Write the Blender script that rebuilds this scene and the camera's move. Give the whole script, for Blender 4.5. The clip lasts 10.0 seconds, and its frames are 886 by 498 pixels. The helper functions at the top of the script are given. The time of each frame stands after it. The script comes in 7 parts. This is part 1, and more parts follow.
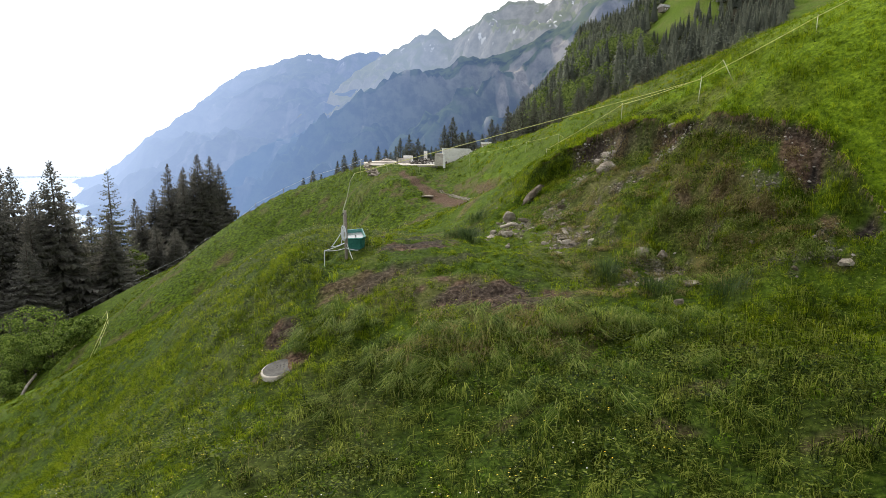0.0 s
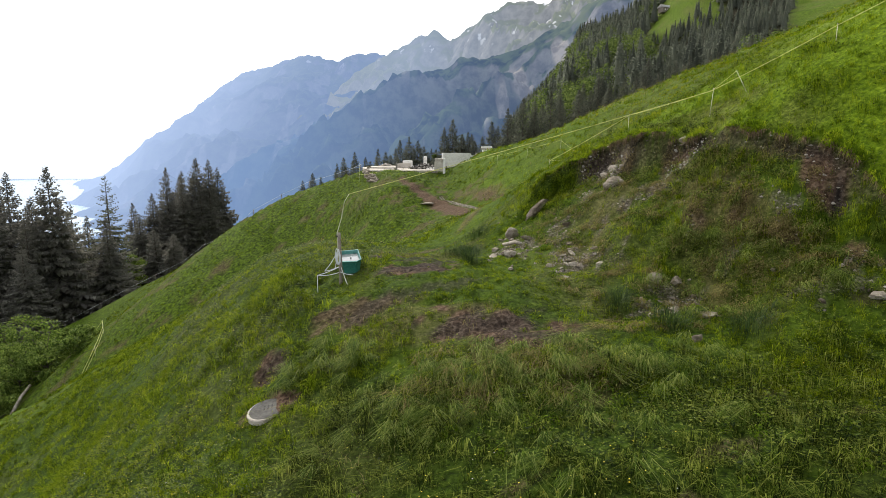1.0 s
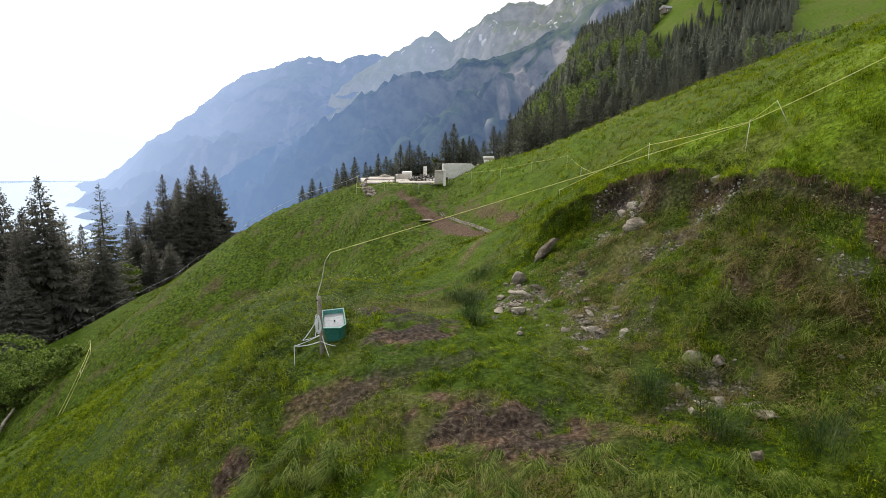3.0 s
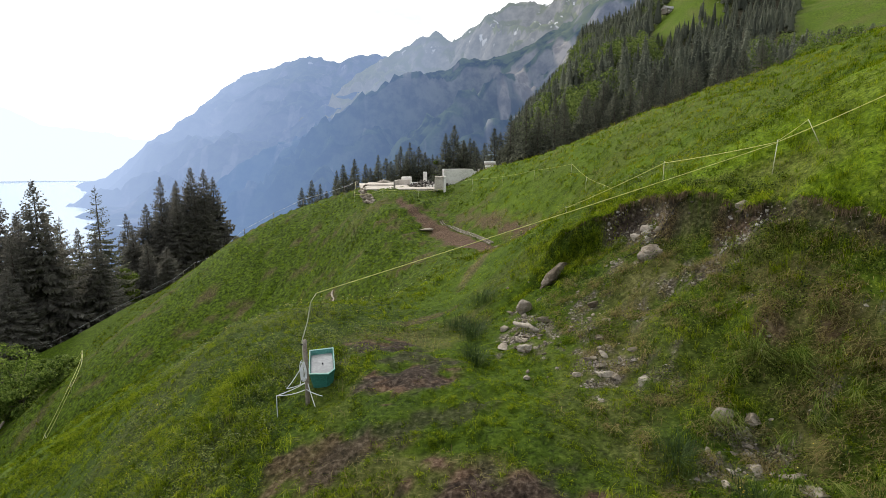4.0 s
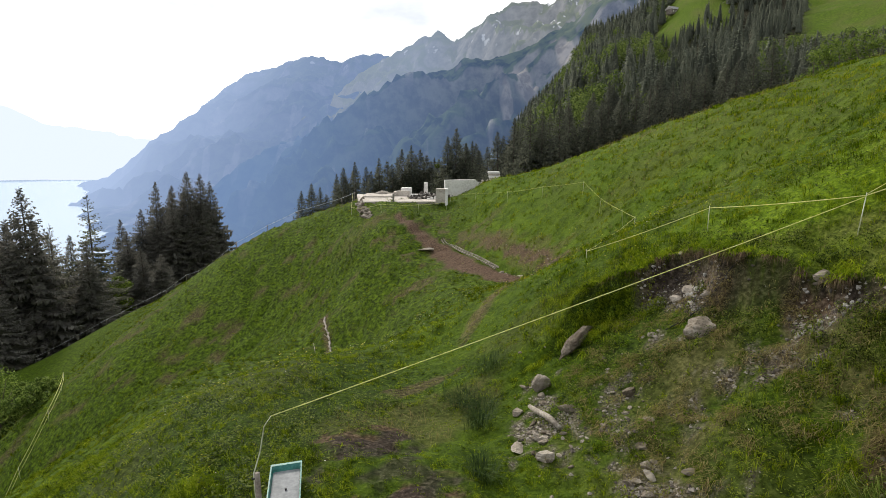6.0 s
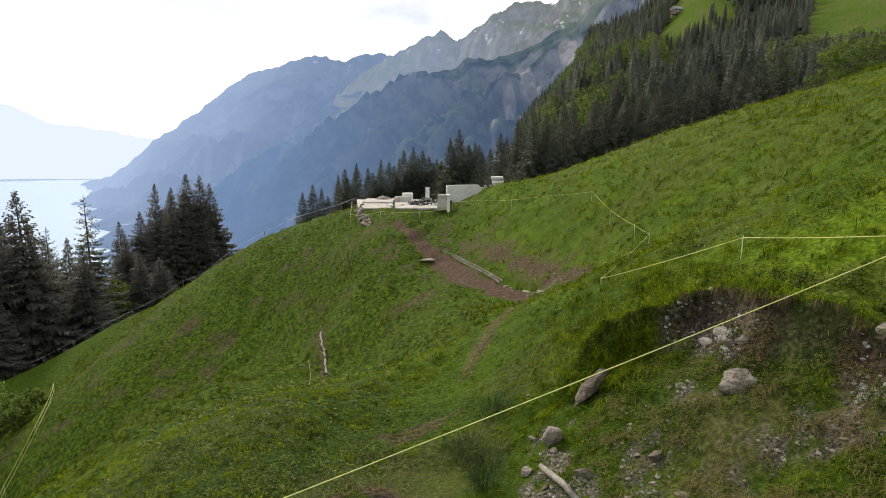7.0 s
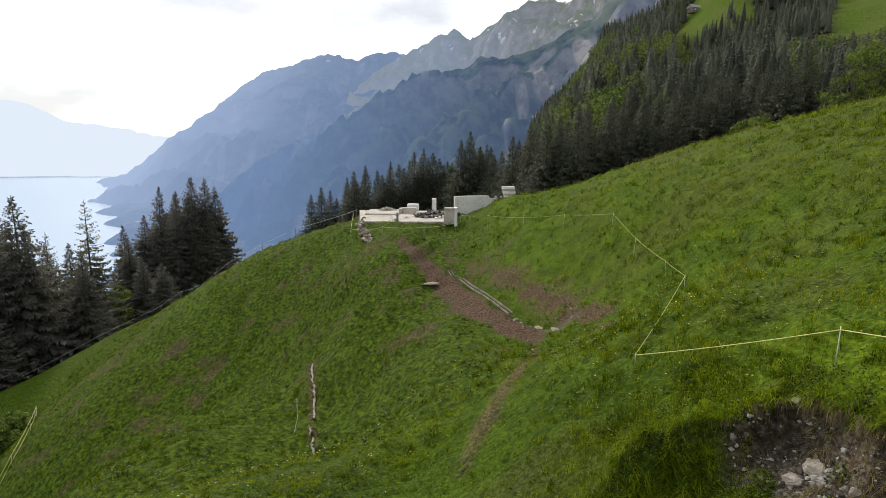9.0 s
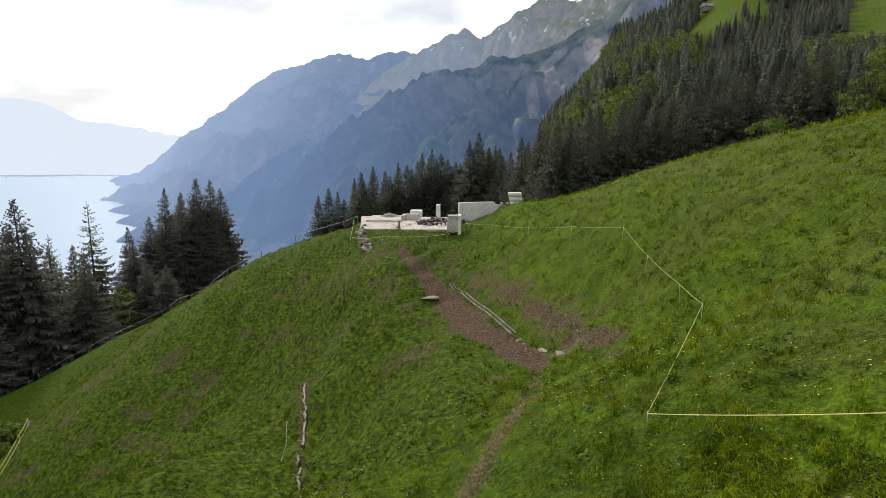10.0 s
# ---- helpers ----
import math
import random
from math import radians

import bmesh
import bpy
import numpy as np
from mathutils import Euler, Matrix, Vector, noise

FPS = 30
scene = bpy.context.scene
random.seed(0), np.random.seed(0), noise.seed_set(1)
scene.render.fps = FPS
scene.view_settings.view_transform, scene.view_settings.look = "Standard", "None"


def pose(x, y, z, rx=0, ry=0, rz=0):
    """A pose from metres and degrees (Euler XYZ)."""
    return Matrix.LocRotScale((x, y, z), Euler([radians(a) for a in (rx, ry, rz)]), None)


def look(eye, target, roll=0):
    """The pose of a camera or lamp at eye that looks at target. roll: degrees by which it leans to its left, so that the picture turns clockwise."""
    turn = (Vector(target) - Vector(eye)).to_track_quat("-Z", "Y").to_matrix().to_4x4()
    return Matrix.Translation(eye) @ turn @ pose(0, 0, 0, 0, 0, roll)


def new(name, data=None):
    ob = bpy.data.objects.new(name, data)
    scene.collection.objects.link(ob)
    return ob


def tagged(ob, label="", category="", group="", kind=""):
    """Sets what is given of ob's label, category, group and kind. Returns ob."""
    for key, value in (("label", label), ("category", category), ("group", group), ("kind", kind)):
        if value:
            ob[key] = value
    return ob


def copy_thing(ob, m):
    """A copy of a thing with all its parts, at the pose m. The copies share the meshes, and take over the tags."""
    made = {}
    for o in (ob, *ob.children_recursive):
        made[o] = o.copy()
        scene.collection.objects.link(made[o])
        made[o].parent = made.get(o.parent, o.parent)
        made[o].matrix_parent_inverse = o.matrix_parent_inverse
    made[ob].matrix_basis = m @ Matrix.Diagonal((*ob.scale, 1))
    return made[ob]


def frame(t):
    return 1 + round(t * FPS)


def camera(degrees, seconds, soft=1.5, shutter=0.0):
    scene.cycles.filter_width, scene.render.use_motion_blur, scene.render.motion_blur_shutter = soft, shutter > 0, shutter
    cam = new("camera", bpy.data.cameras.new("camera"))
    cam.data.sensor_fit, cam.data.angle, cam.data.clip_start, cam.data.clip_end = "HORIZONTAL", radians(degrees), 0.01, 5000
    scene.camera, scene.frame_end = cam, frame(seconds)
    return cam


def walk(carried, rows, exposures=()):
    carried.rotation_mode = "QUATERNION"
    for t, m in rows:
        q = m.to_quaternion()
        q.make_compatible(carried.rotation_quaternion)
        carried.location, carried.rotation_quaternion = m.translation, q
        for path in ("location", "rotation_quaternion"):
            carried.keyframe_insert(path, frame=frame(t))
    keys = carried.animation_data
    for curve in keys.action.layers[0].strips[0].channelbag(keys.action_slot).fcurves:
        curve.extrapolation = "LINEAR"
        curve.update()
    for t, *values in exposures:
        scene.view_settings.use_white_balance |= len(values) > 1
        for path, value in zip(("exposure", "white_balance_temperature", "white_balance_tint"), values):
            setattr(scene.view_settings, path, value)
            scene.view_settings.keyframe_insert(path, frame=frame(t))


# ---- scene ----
cam = camera(74.0, 10.0, soft=0.9)
PATH = [
    (0, 0.006, 0.473, 5.920, -10.41, 0.28, -0.04),
    (0.5, 0.007, 0.986, 6.152, -10.37, 0.16, -0.05),
    (1, 0.022, 1.549, 6.406, -10.34, 0.07, -0.04),
    (1.5, 0.045, 2.157, 6.678, -10.32, 0.00, -0.01),
    (2, 0.071, 2.809, 6.961, -10.30, -0.05, 0.02),
    (2.5, 0.097, 3.503, 7.252, -10.28, -0.09, 0.05),
    (4, 0.153, 5.814, 8.134, -10.27, -0.12, 0.13),
    (4.5, 0.163, 6.653, 8.422, -10.27, -0.10, 0.16),
    (5, 0.170, 7.523, 8.704, -10.28, -0.08, 0.19),
    (5.5, 0.177, 8.421, 8.978, -10.29, -0.05, 0.25),
    (7, 0.243, 11.266, 9.758, -10.34, 0.07, 0.59),
    (7.5, 0.298, 12.257, 10.006, -10.36, 0.11, 0.80),
    (8, 0.382, 13.266, 10.251, -10.39, 0.16, 1.06),
    (8.5, 0.505, 14.290, 10.495, -10.42, 0.20, 1.39),
    (9, 0.675, 15.327, 10.742, -10.46, 0.24, 1.78),
    (9.5, 0.905, 16.375, 10.994, -10.50, 0.28, 2.24),
    (10, 1.205, 17.432, 11.258, -10.54, 0.31, 2.76),
]
walk(cam, [(t, pose(x, y, z, 90 + pitch, -roll, yaw)) for t, x, y, z, pitch, roll, yaw in PATH],
     [(0, 0.32), (2.5, 0.24), (5, 0.08), (7.5, -0.06), (10, -0.16)])

# ---------------------------------------------------------------- light
SUN_AZIMUTH, SUN_HEIGHT = -33, 36
scene.view_settings.exposure = 0.0

world = bpy.data.worlds.new("overcast_sky")
scene.world = world
world.use_nodes = True
wn, wl = world.node_tree.nodes, world.node_tree.links
wn.clear()
w_out = wn.new("ShaderNodeOutputWorld")
w_sky = wn.new("ShaderNodeTexSky")
w_sky.sky_type, w_sky.sun_disc = "NISHITA", False
w_sky.sun_elevation, w_sky.sun_rotation = radians(SUN_HEIGHT), radians(SUN_AZIMUTH)
w_blue = wn.new("ShaderNodeBackground")
w_blue.inputs["Strength"].default_value = 0.13
wl.new(w_sky.outputs["Color"], w_blue.inputs["Color"])
w_co = wn.new("ShaderNodeTexCoord")
w_map = wn.new("ShaderNodeMapping")
w_map.inputs["Scale"].default_value, w_map.inputs["Location"].default_value = (1.0, 1.0, 2.6), (0.95, 0.35, 0.0)
wl.new(w_co.outputs["Generated"], w_map.inputs["Vector"])
w_noise = wn.new("ShaderNodeTexNoise")
w_noise.inputs["Scale"].default_value, w_noise.inputs["Detail"].default_value, w_noise.inputs["Roughness"].default_value = 2.3, 6, 0.55
wl.new(w_map.outputs["Vector"], w_noise.inputs["Vector"])
w_ramp = wn.new("ShaderNodeValToRGB")
w_ramp.color_ramp.elements[0].position, w_ramp.color_ramp.elements[0].color = 0.40, (0.58, 0.60, 0.64, 1)
w_ramp.color_ramp.elements[1].position, w_ramp.color_ramp.elements[1].color = 0.58, (1.0, 1.0, 1.0, 1)
wl.new(w_noise.outputs["Fac"], w_ramp.inputs["Fac"])
w_cloud = wn.new("ShaderNodeBackground")
wl.new(w_ramp.outputs["Color"], w_cloud.inputs["Color"])
w_cover = wn.new("ShaderNodeValToRGB")
w_cover.color_ramp.elements[0].position, w_cover.color_ramp.elements[0].color = 0.30, (0.85, 0.85, 0.85, 1)
w_cover.color_ramp.elements[1].position, w_cover.color_ramp.elements[1].color = 0.60, (0.95, 0.95, 0.95, 1)
wl.new(w_noise.outputs["Fac"], w_cover.inputs["Fac"])
# the cloud sheet is brightest round the hidden sun and duller away from it
w_unit = wn.new("ShaderNodeVectorMath")
w_unit.operation = "NORMALIZE"
wl.new(w_co.outputs["Generated"], w_unit.inputs[0])
w_dot = wn.new("ShaderNodeVectorMath")
w_dot.operation = "DOT_PRODUCT"
w_dot.inputs[1].default_value = (math.sin(radians(SUN_AZIMUTH)) * math.cos(radians(SUN_HEIGHT)), math.cos(radians(SUN_AZIMUTH)) * math.cos(radians(SUN_HEIGHT)), math.sin(radians(SUN_HEIGHT)))
wl.new(w_unit.outputs[0], w_dot.inputs[0])
w_range = wn.new("ShaderNodeMapRange")
w_range.inputs["From Min"].default_value, w_range.inputs["From Max"].default_value = -0.4, 0.95
w_range.inputs["To Min"].default_value, w_range.inputs["To Max"].default_value = 0.90, 1.60
wl.new(w_dot.outputs["Value"], w_range.inputs["Value"])
wl.new(w_range.outputs["Result"], w_cloud.inputs["Strength"])
w_mix = wn.new("ShaderNodeMixShader")
wl.new(w_cover.outputs["Color"], w_mix.inputs["Fac"])
wl.new(w_blue.outputs[0], w_mix.inputs[1])
wl.new(w_cloud.outputs[0], w_mix.inputs[2])
wl.new(w_mix.outputs[0], w_out.inputs["Surface"])

sun = new("sun", bpy.data.lights.new("sun", "SUN"))
sun.data.energy, sun.data.angle, sun.data.color = 2.9, radians(10), (1.0, 0.91, 0.76)
sun.matrix_world = look((100 * math.sin(radians(SUN_AZIMUTH)), 100 * math.cos(radians(SUN_AZIMUTH)), 100 * math.tan(radians(SUN_HEIGHT))), (0, 0, 0))


# ---------------------------------------------------------------- materials
def material(name, colours, scale=6.0, fine=40.0, rough=0.8, bump=0.3, metal=0.0, island=0.0, back=0.0, depth=0.02, per_object=0.0, spec=0.3, span=0.14):
    """A principled surface: a ramp of colours driven by coarse and fine noise, with a bump. island / per_object: how far each piece strays. back: light let through (leaves)."""
    m = bpy.data.materials.new(name)
    m.use_nodes = True
    n, l = m.node_tree.nodes, m.node_tree.links
    b = n["Principled BSDF"]
    b.inputs["Roughness"].default_value, b.inputs["Metallic"].default_value = rough, metal
    b.inputs["Specular IOR Level"].default_value = spec
    geo = n.new("ShaderNodeNewGeometry")
    coarse, small = n.new("ShaderNodeTexNoise"), n.new("ShaderNodeTexNoise")
    coarse.inputs["Scale"].default_value, coarse.inputs["Detail"].default_value = scale, 4
    small.inputs["Scale"].default_value, small.inputs["Detail"].default_value = fine, 3
    l.new(geo.outputs["Position"], coarse.inputs["Vector"])
    l.new(geo.outputs["Position"], small.inputs["Vector"])
    mix = n.new("ShaderNodeMix")
    mix.data_type = "FLOAT"
    mix.inputs["Factor"].default_value = 0.45
    l.new(coarse.outputs["Fac"], mix.inputs["A"])
    l.new(small.outputs["Fac"], mix.inputs["B"])
    value = mix.outputs["Result"]
    if island or per_object:
        add = n.new("ShaderNodeMix")
        add.data_type = "FLOAT"
        add.inputs["Factor"].default_value = island or per_object
        l.new(value, add.inputs["A"])
        if island:
            l.new(geo.outputs["Random Per Island"], add.inputs["B"])
        else:
            info = n.new("ShaderNodeObjectInfo")
            l.new(info.outputs["Random"], add.inputs["B"])
        value = add.outputs["Result"]
    ramp = n.new("ShaderNodeValToRGB")
    ramp.color_ramp.elements.remove(ramp.color_ramp.elements[1])
    lo, hi = (0.5 - span, 0.5 + span) if (island or per_object) else (0.34, 0.66)
    for i, c in enumerate(colours):
        p = lo + (hi - lo) * i / max(1, len(colours) - 1)
        e = ramp.color_ramp.elements[0] if i == 0 else ramp.color_ramp.elements.new(p)
        e.position, e.color = p, (*c, 1)
    l.new(value, ramp.inputs["Fac"])
    l.new(ramp.outputs["Color"], b.inputs["Base Color"])
    if bump:
        bn = n.new("ShaderNodeBump")
        bn.inputs["Strength"].default_value, bn.inputs["Distance"].default_value = bump, depth
        l.new(small.outputs["Fac"], bn.inputs["Height"])
        l.new(bn.outputs["Normal"], b.inputs["Normal"])
    if back:
        t = n.new("ShaderNodeBsdfTranslucent")
        l.new(ramp.outputs["Color"], t.inputs["Color"])
        ms = n.new("ShaderNodeMixShader")
        ms.inputs["Fac"].default_value = back
        l.new(b.outputs[0], ms.inputs[1])
        l.new(t.outputs[0], ms.inputs[2])
        l.new(ms.outputs[0], n["Material Output"].inputs["Surface"])
    return m


GRASS = material("grass_blades", [(0.029, 0.052, 0.002), (0.109, 0.166, 0.005), (0.210, 0.288, 0.008), (0.31, 0.36, 0.022)], 1.1, 5.0, 0.65, 0, island=0.22, back=0.60, spec=0.03, span=0.11)
# darker grass copy: the shade of the camera-facing lip is in its green
GRASS_RANK_SHADED = material("shaded_rank_blades", [(0.007, 0.014, 0.002), (0.028, 0.050, 0.004), (0.076, 0.114, 0.009), (0.25, 0.29, 0.055)], 1.5, 7.0, 0.6, 0, island=0.34, back=0.55, spec=0.03, span=0.11)
GRASS_PALE = material("long_pale_blades", [(0.030, 0.062, 0.005), (0.080, 0.134, 0.014), (0.155, 0.215, 0.034), (0.26, 0.30, 0.085)], 1.6, 6.0, 0.5, 0, island=0.35, back=0.5, spec=0.08, span=0.13)
# lighter grass copy: the slope's backlit brightness is put into its green
GRASS_LUSH_LIT = material("lit_lush_blades", [(0.044, 0.084, 0.003), (0.118, 0.188, 0.006), (0.200, 0.284, 0.010), (0.31, 0.37, 0.022)], 0.9, 4.0, 0.65, 0, island=0.22, back=0.62, spec=0.03, span=0.12)
GRASS_SHORT = material("grazed_grass_blades", [(0.016, 0.028, 0.002), (0.058, 0.092, 0.002), (0.112, 0.160, 0.004), (0.20, 0.215, 0.014)], 0.9, 4.0, 0.8, 0, island=0.16, back=0.58, spec=0.0, span=0.10)
GRASS_FAR = material("slope_grass_blades", [(0.032, 0.060, 0.002), (0.086, 0.139, 0.004), (0.156, 0.224, 0.006), (0.275, 0.285, 0.020)], 0.45, 2.2, 0.8, 0, island=0.20, back=0.66, spec=0.0, span=0.105)
GRASS_DRY = material("straw_blades", [(0.16, 0.125, 0.055), (0.28, 0.225, 0.105), (0.24, 0.22, 0.075)], 0.6, 3.0, 0.7, 0, island=0.6, back=0.35, spec=0.05)
GRASS_DEAD = material("dead_turf_roots", [(0.075, 0.052, 0.034), (0.16, 0.115, 0.075), (0.25, 0.19, 0.12)], 1.2, 5.0, 0.8, 0, island=0.5, back=0.3, spec=0.03)
RUSH = material("rush_stems", [(0.022, 0.044, 0.014), (0.046, 0.080, 0.022), (0.085, 0.125, 0.035)], 1.0, 6.0, 0.55, 0, island=0.5, back=0.3, spec=0.1)
HERB = material("herb_leaves", [(0.015, 0.031, 0.004), (0.046, 0.078, 0.008), (0.104, 0.148, 0.017), (0.19, 0.23, 0.037)], 1.3, 8.0, 0.6, 0, island=0.4, back=0.45, spec=0.12, span=0.13)
HERB_BRIGHT = material("weed_leaves", [(0.040, 0.080, 0.005), (0.095, 0.165, 0.009), (0.165, 0.250, 0.016)], 0.9, 6.0, 0.6, 0, island=0.4, back=0.5, spec=0.08, span=0.13)
SPRUCE = material("spruce_needles", [(0.132, 0.130, 0.117), (0.186, 0.182, 0.160), (0.245, 0.238, 0.204)], 0.25, 2.0, 0.85, 0, island=0.25, back=0.5, spec=0.04)
SPRUCE_FAR = material("far_spruce_needles", [(0.084, 0.092, 0.074), (0.130, 0.139, 0.108), (0.19, 0.198, 0.148)], 0.2, 1.5, 0.85, 0, island=0.4, back=0.5, spec=0.03)
SPRUCE_GREY = material("grey_spruce_needles", [(0.110, 0.118, 0.085), (0.160, 0.168, 0.120), (0.22, 0.226, 0.160)], 0.25, 2.0, 0.85, 0, island=0.4, back=0.5, spec=0.04)
FOREST = material("forest_needles", [(0.096, 0.108, 0.086), (0.145, 0.160, 0.124), (0.205, 0.222, 0.166)], 0.05, 0.5, 0.85, 0, island=0.35, back=0.5, spec=0.05)
FOREST_LEAF = material("far_broad_leaves", [(0.060, 0.090, 0.024), (0.108, 0.150, 0.038), (0.175, 0.225, 0.060)], 0.05, 0.5, 0.7, 0, island=0.45, back=0.45, spec=0.05)
BROADLEAF = material("broad_leaves", [(0.070, 0.108, 0.020), (0.120, 0.178, 0.031), (0.195, 0.258, 0.050)], 0.1, 1.0, 0.6, 0, island=0.5, back=0.42, spec=0.1)
SHRUB_LEAF = material("shrub_leaves", [(0.060, 0.100, 0.020), (0.135, 0.200, 0.036), (0.23, 0.30, 0.070)], 0.5, 3.0, 0.6, 0, island=0.45, back=0.55, spec=0.08)
BARK = material("spruce_bark", [(0.05, 0.042, 0.036), (0.10, 0.085, 0.07), (0.15, 0.13, 0.11)], 1.5, 9, 0.95, 0.8, depth=0.05)
ROCK_PALE = material("pale_limestone", [(0.15, 0.126, 0.098), (0.265, 0.230, 0.188), (0.41, 0.368, 0.312)], 3.0, 20, 0.95, 0.8, depth=0.03, per_object=0.30, spec=0.1)
ROCK = material("grey_limestone", [(0.10, 0.082, 0.06), (0.225, 0.195, 0.155), (0.36, 0.325, 0.27)], 2.2, 15, 0.95, 0.9, depth=0.04, per_object=0.25, spec=0.1)
PEBBLE = material("loose_stones", [(0.075, 0.064, 0.052), (0.155, 0.136, 0.114), (0.32, 0.29, 0.25)], 1.6, 20, 0.9, 0.4, island=0.7)
CONCRETE = material("weathered_concrete", [(0.28, 0.25, 0.215), (0.46, 0.42, 0.37), (0.60, 0.56, 0.51)], 0.9, 9, 0.9, 0.4, depth=0.02)
LIDGREY = material("grey_concrete", [(0.06, 0.058, 0.055), (0.10, 0.097, 0.09), (0.15, 0.146, 0.138)], 2.0, 20, 0.9, 0.3, spec=0.1)
WHITEWALL = material("lime_plaster", [(0.56, 0.545, 0.52), (0.74, 0.73, 0.70), (0.82, 0.81, 0.79)], 0.5, 6, 0.9, 0.3)
RUBBLE = material("dark_rubble", [(0.05, 0.045, 0.04), (0.14, 0.125, 0.11), (0.34, 0.32, 0.29)], 1.2, 9, 0.9, 0.5, island=0.7)
WOOD = material("weathered_wood", [(0.12, 0.10, 0.08), (0.23, 0.20, 0.165), (0.33, 0.30, 0.26)], 3, 26, 0.85, 0.6)
DEADWOOD = material("bleached_wood", [(0.10, 0.08, 0.06), (0.25, 0.22, 0.18), (0.42, 0.39, 0.34)], 2.5, 18, 0.85, 0.6)
ROPE = material("yellow_fence_rope", [(0.50, 0.50, 0.10), (0.66, 0.66, 0.22), (0.72, 0.73, 0.38)], 8, 90, 0.6, 0)
WHITEROPE = material("white_cord", [(0.45, 0.48, 0.50), (0.65, 0.68, 0.70), (0.72, 0.76, 0.80)], 8, 60, 0.6, 0)
FIBRE = material("pale_post_plastic", [(0.50, 0.50, 0.36), (0.64, 0.64, 0.48), (0.70, 0.70, 0.58)], 5, 40, 0.5, 0)
TEAL = material("teal_plastic", [(0.016, 0.10, 0.085), (0.03, 0.17, 0.145), (0.06, 0.24, 0.21)], 3, 22, 0.45, 0.1, spec=0.5)
WATER_GREY = material("trough_water", [(0.13, 0.14, 0.14), (0.18, 0.19, 0.195), (0.24, 0.25, 0.255)], 3, 12, 0.12, 0.03, spec=0.5)
BLACKHOLE = material("black_rubber", [(0.012, 0.012, 0.012), (0.02, 0.02, 0.02), (0.03, 0.03, 0.03)], 6, 50, 0.7, 0)
BANK_STONE = material("bank_stones", [(0.10, 0.092, 0.082), (0.23, 0.215, 0.195), (0.44, 0.42, 0.385)], 2.0, 20, 0.95, 0.5, island=0.6, spec=0.08)
FLOWER_Y = material("buttercup_petals", [(0.60, 0.46, 0.02), (0.72, 0.58, 0.04), (0.75, 0.66, 0.10)], 4, 20, 0.5, 0, island=0.6)
FLOWER_W = material("white_petals", [(0.60, 0.60, 0.56), (0.72, 0.72, 0.68), (0.78, 0.78, 0.74)], 4, 20, 0.5, 0, island=0.6)
ROOFING = material("chalet_roof", [(0.42, 0.42, 0.43), (0.55, 0.55, 0.56), (0.66, 0.66, 0.67)], 0.5, 4, 0.6, 0.2)


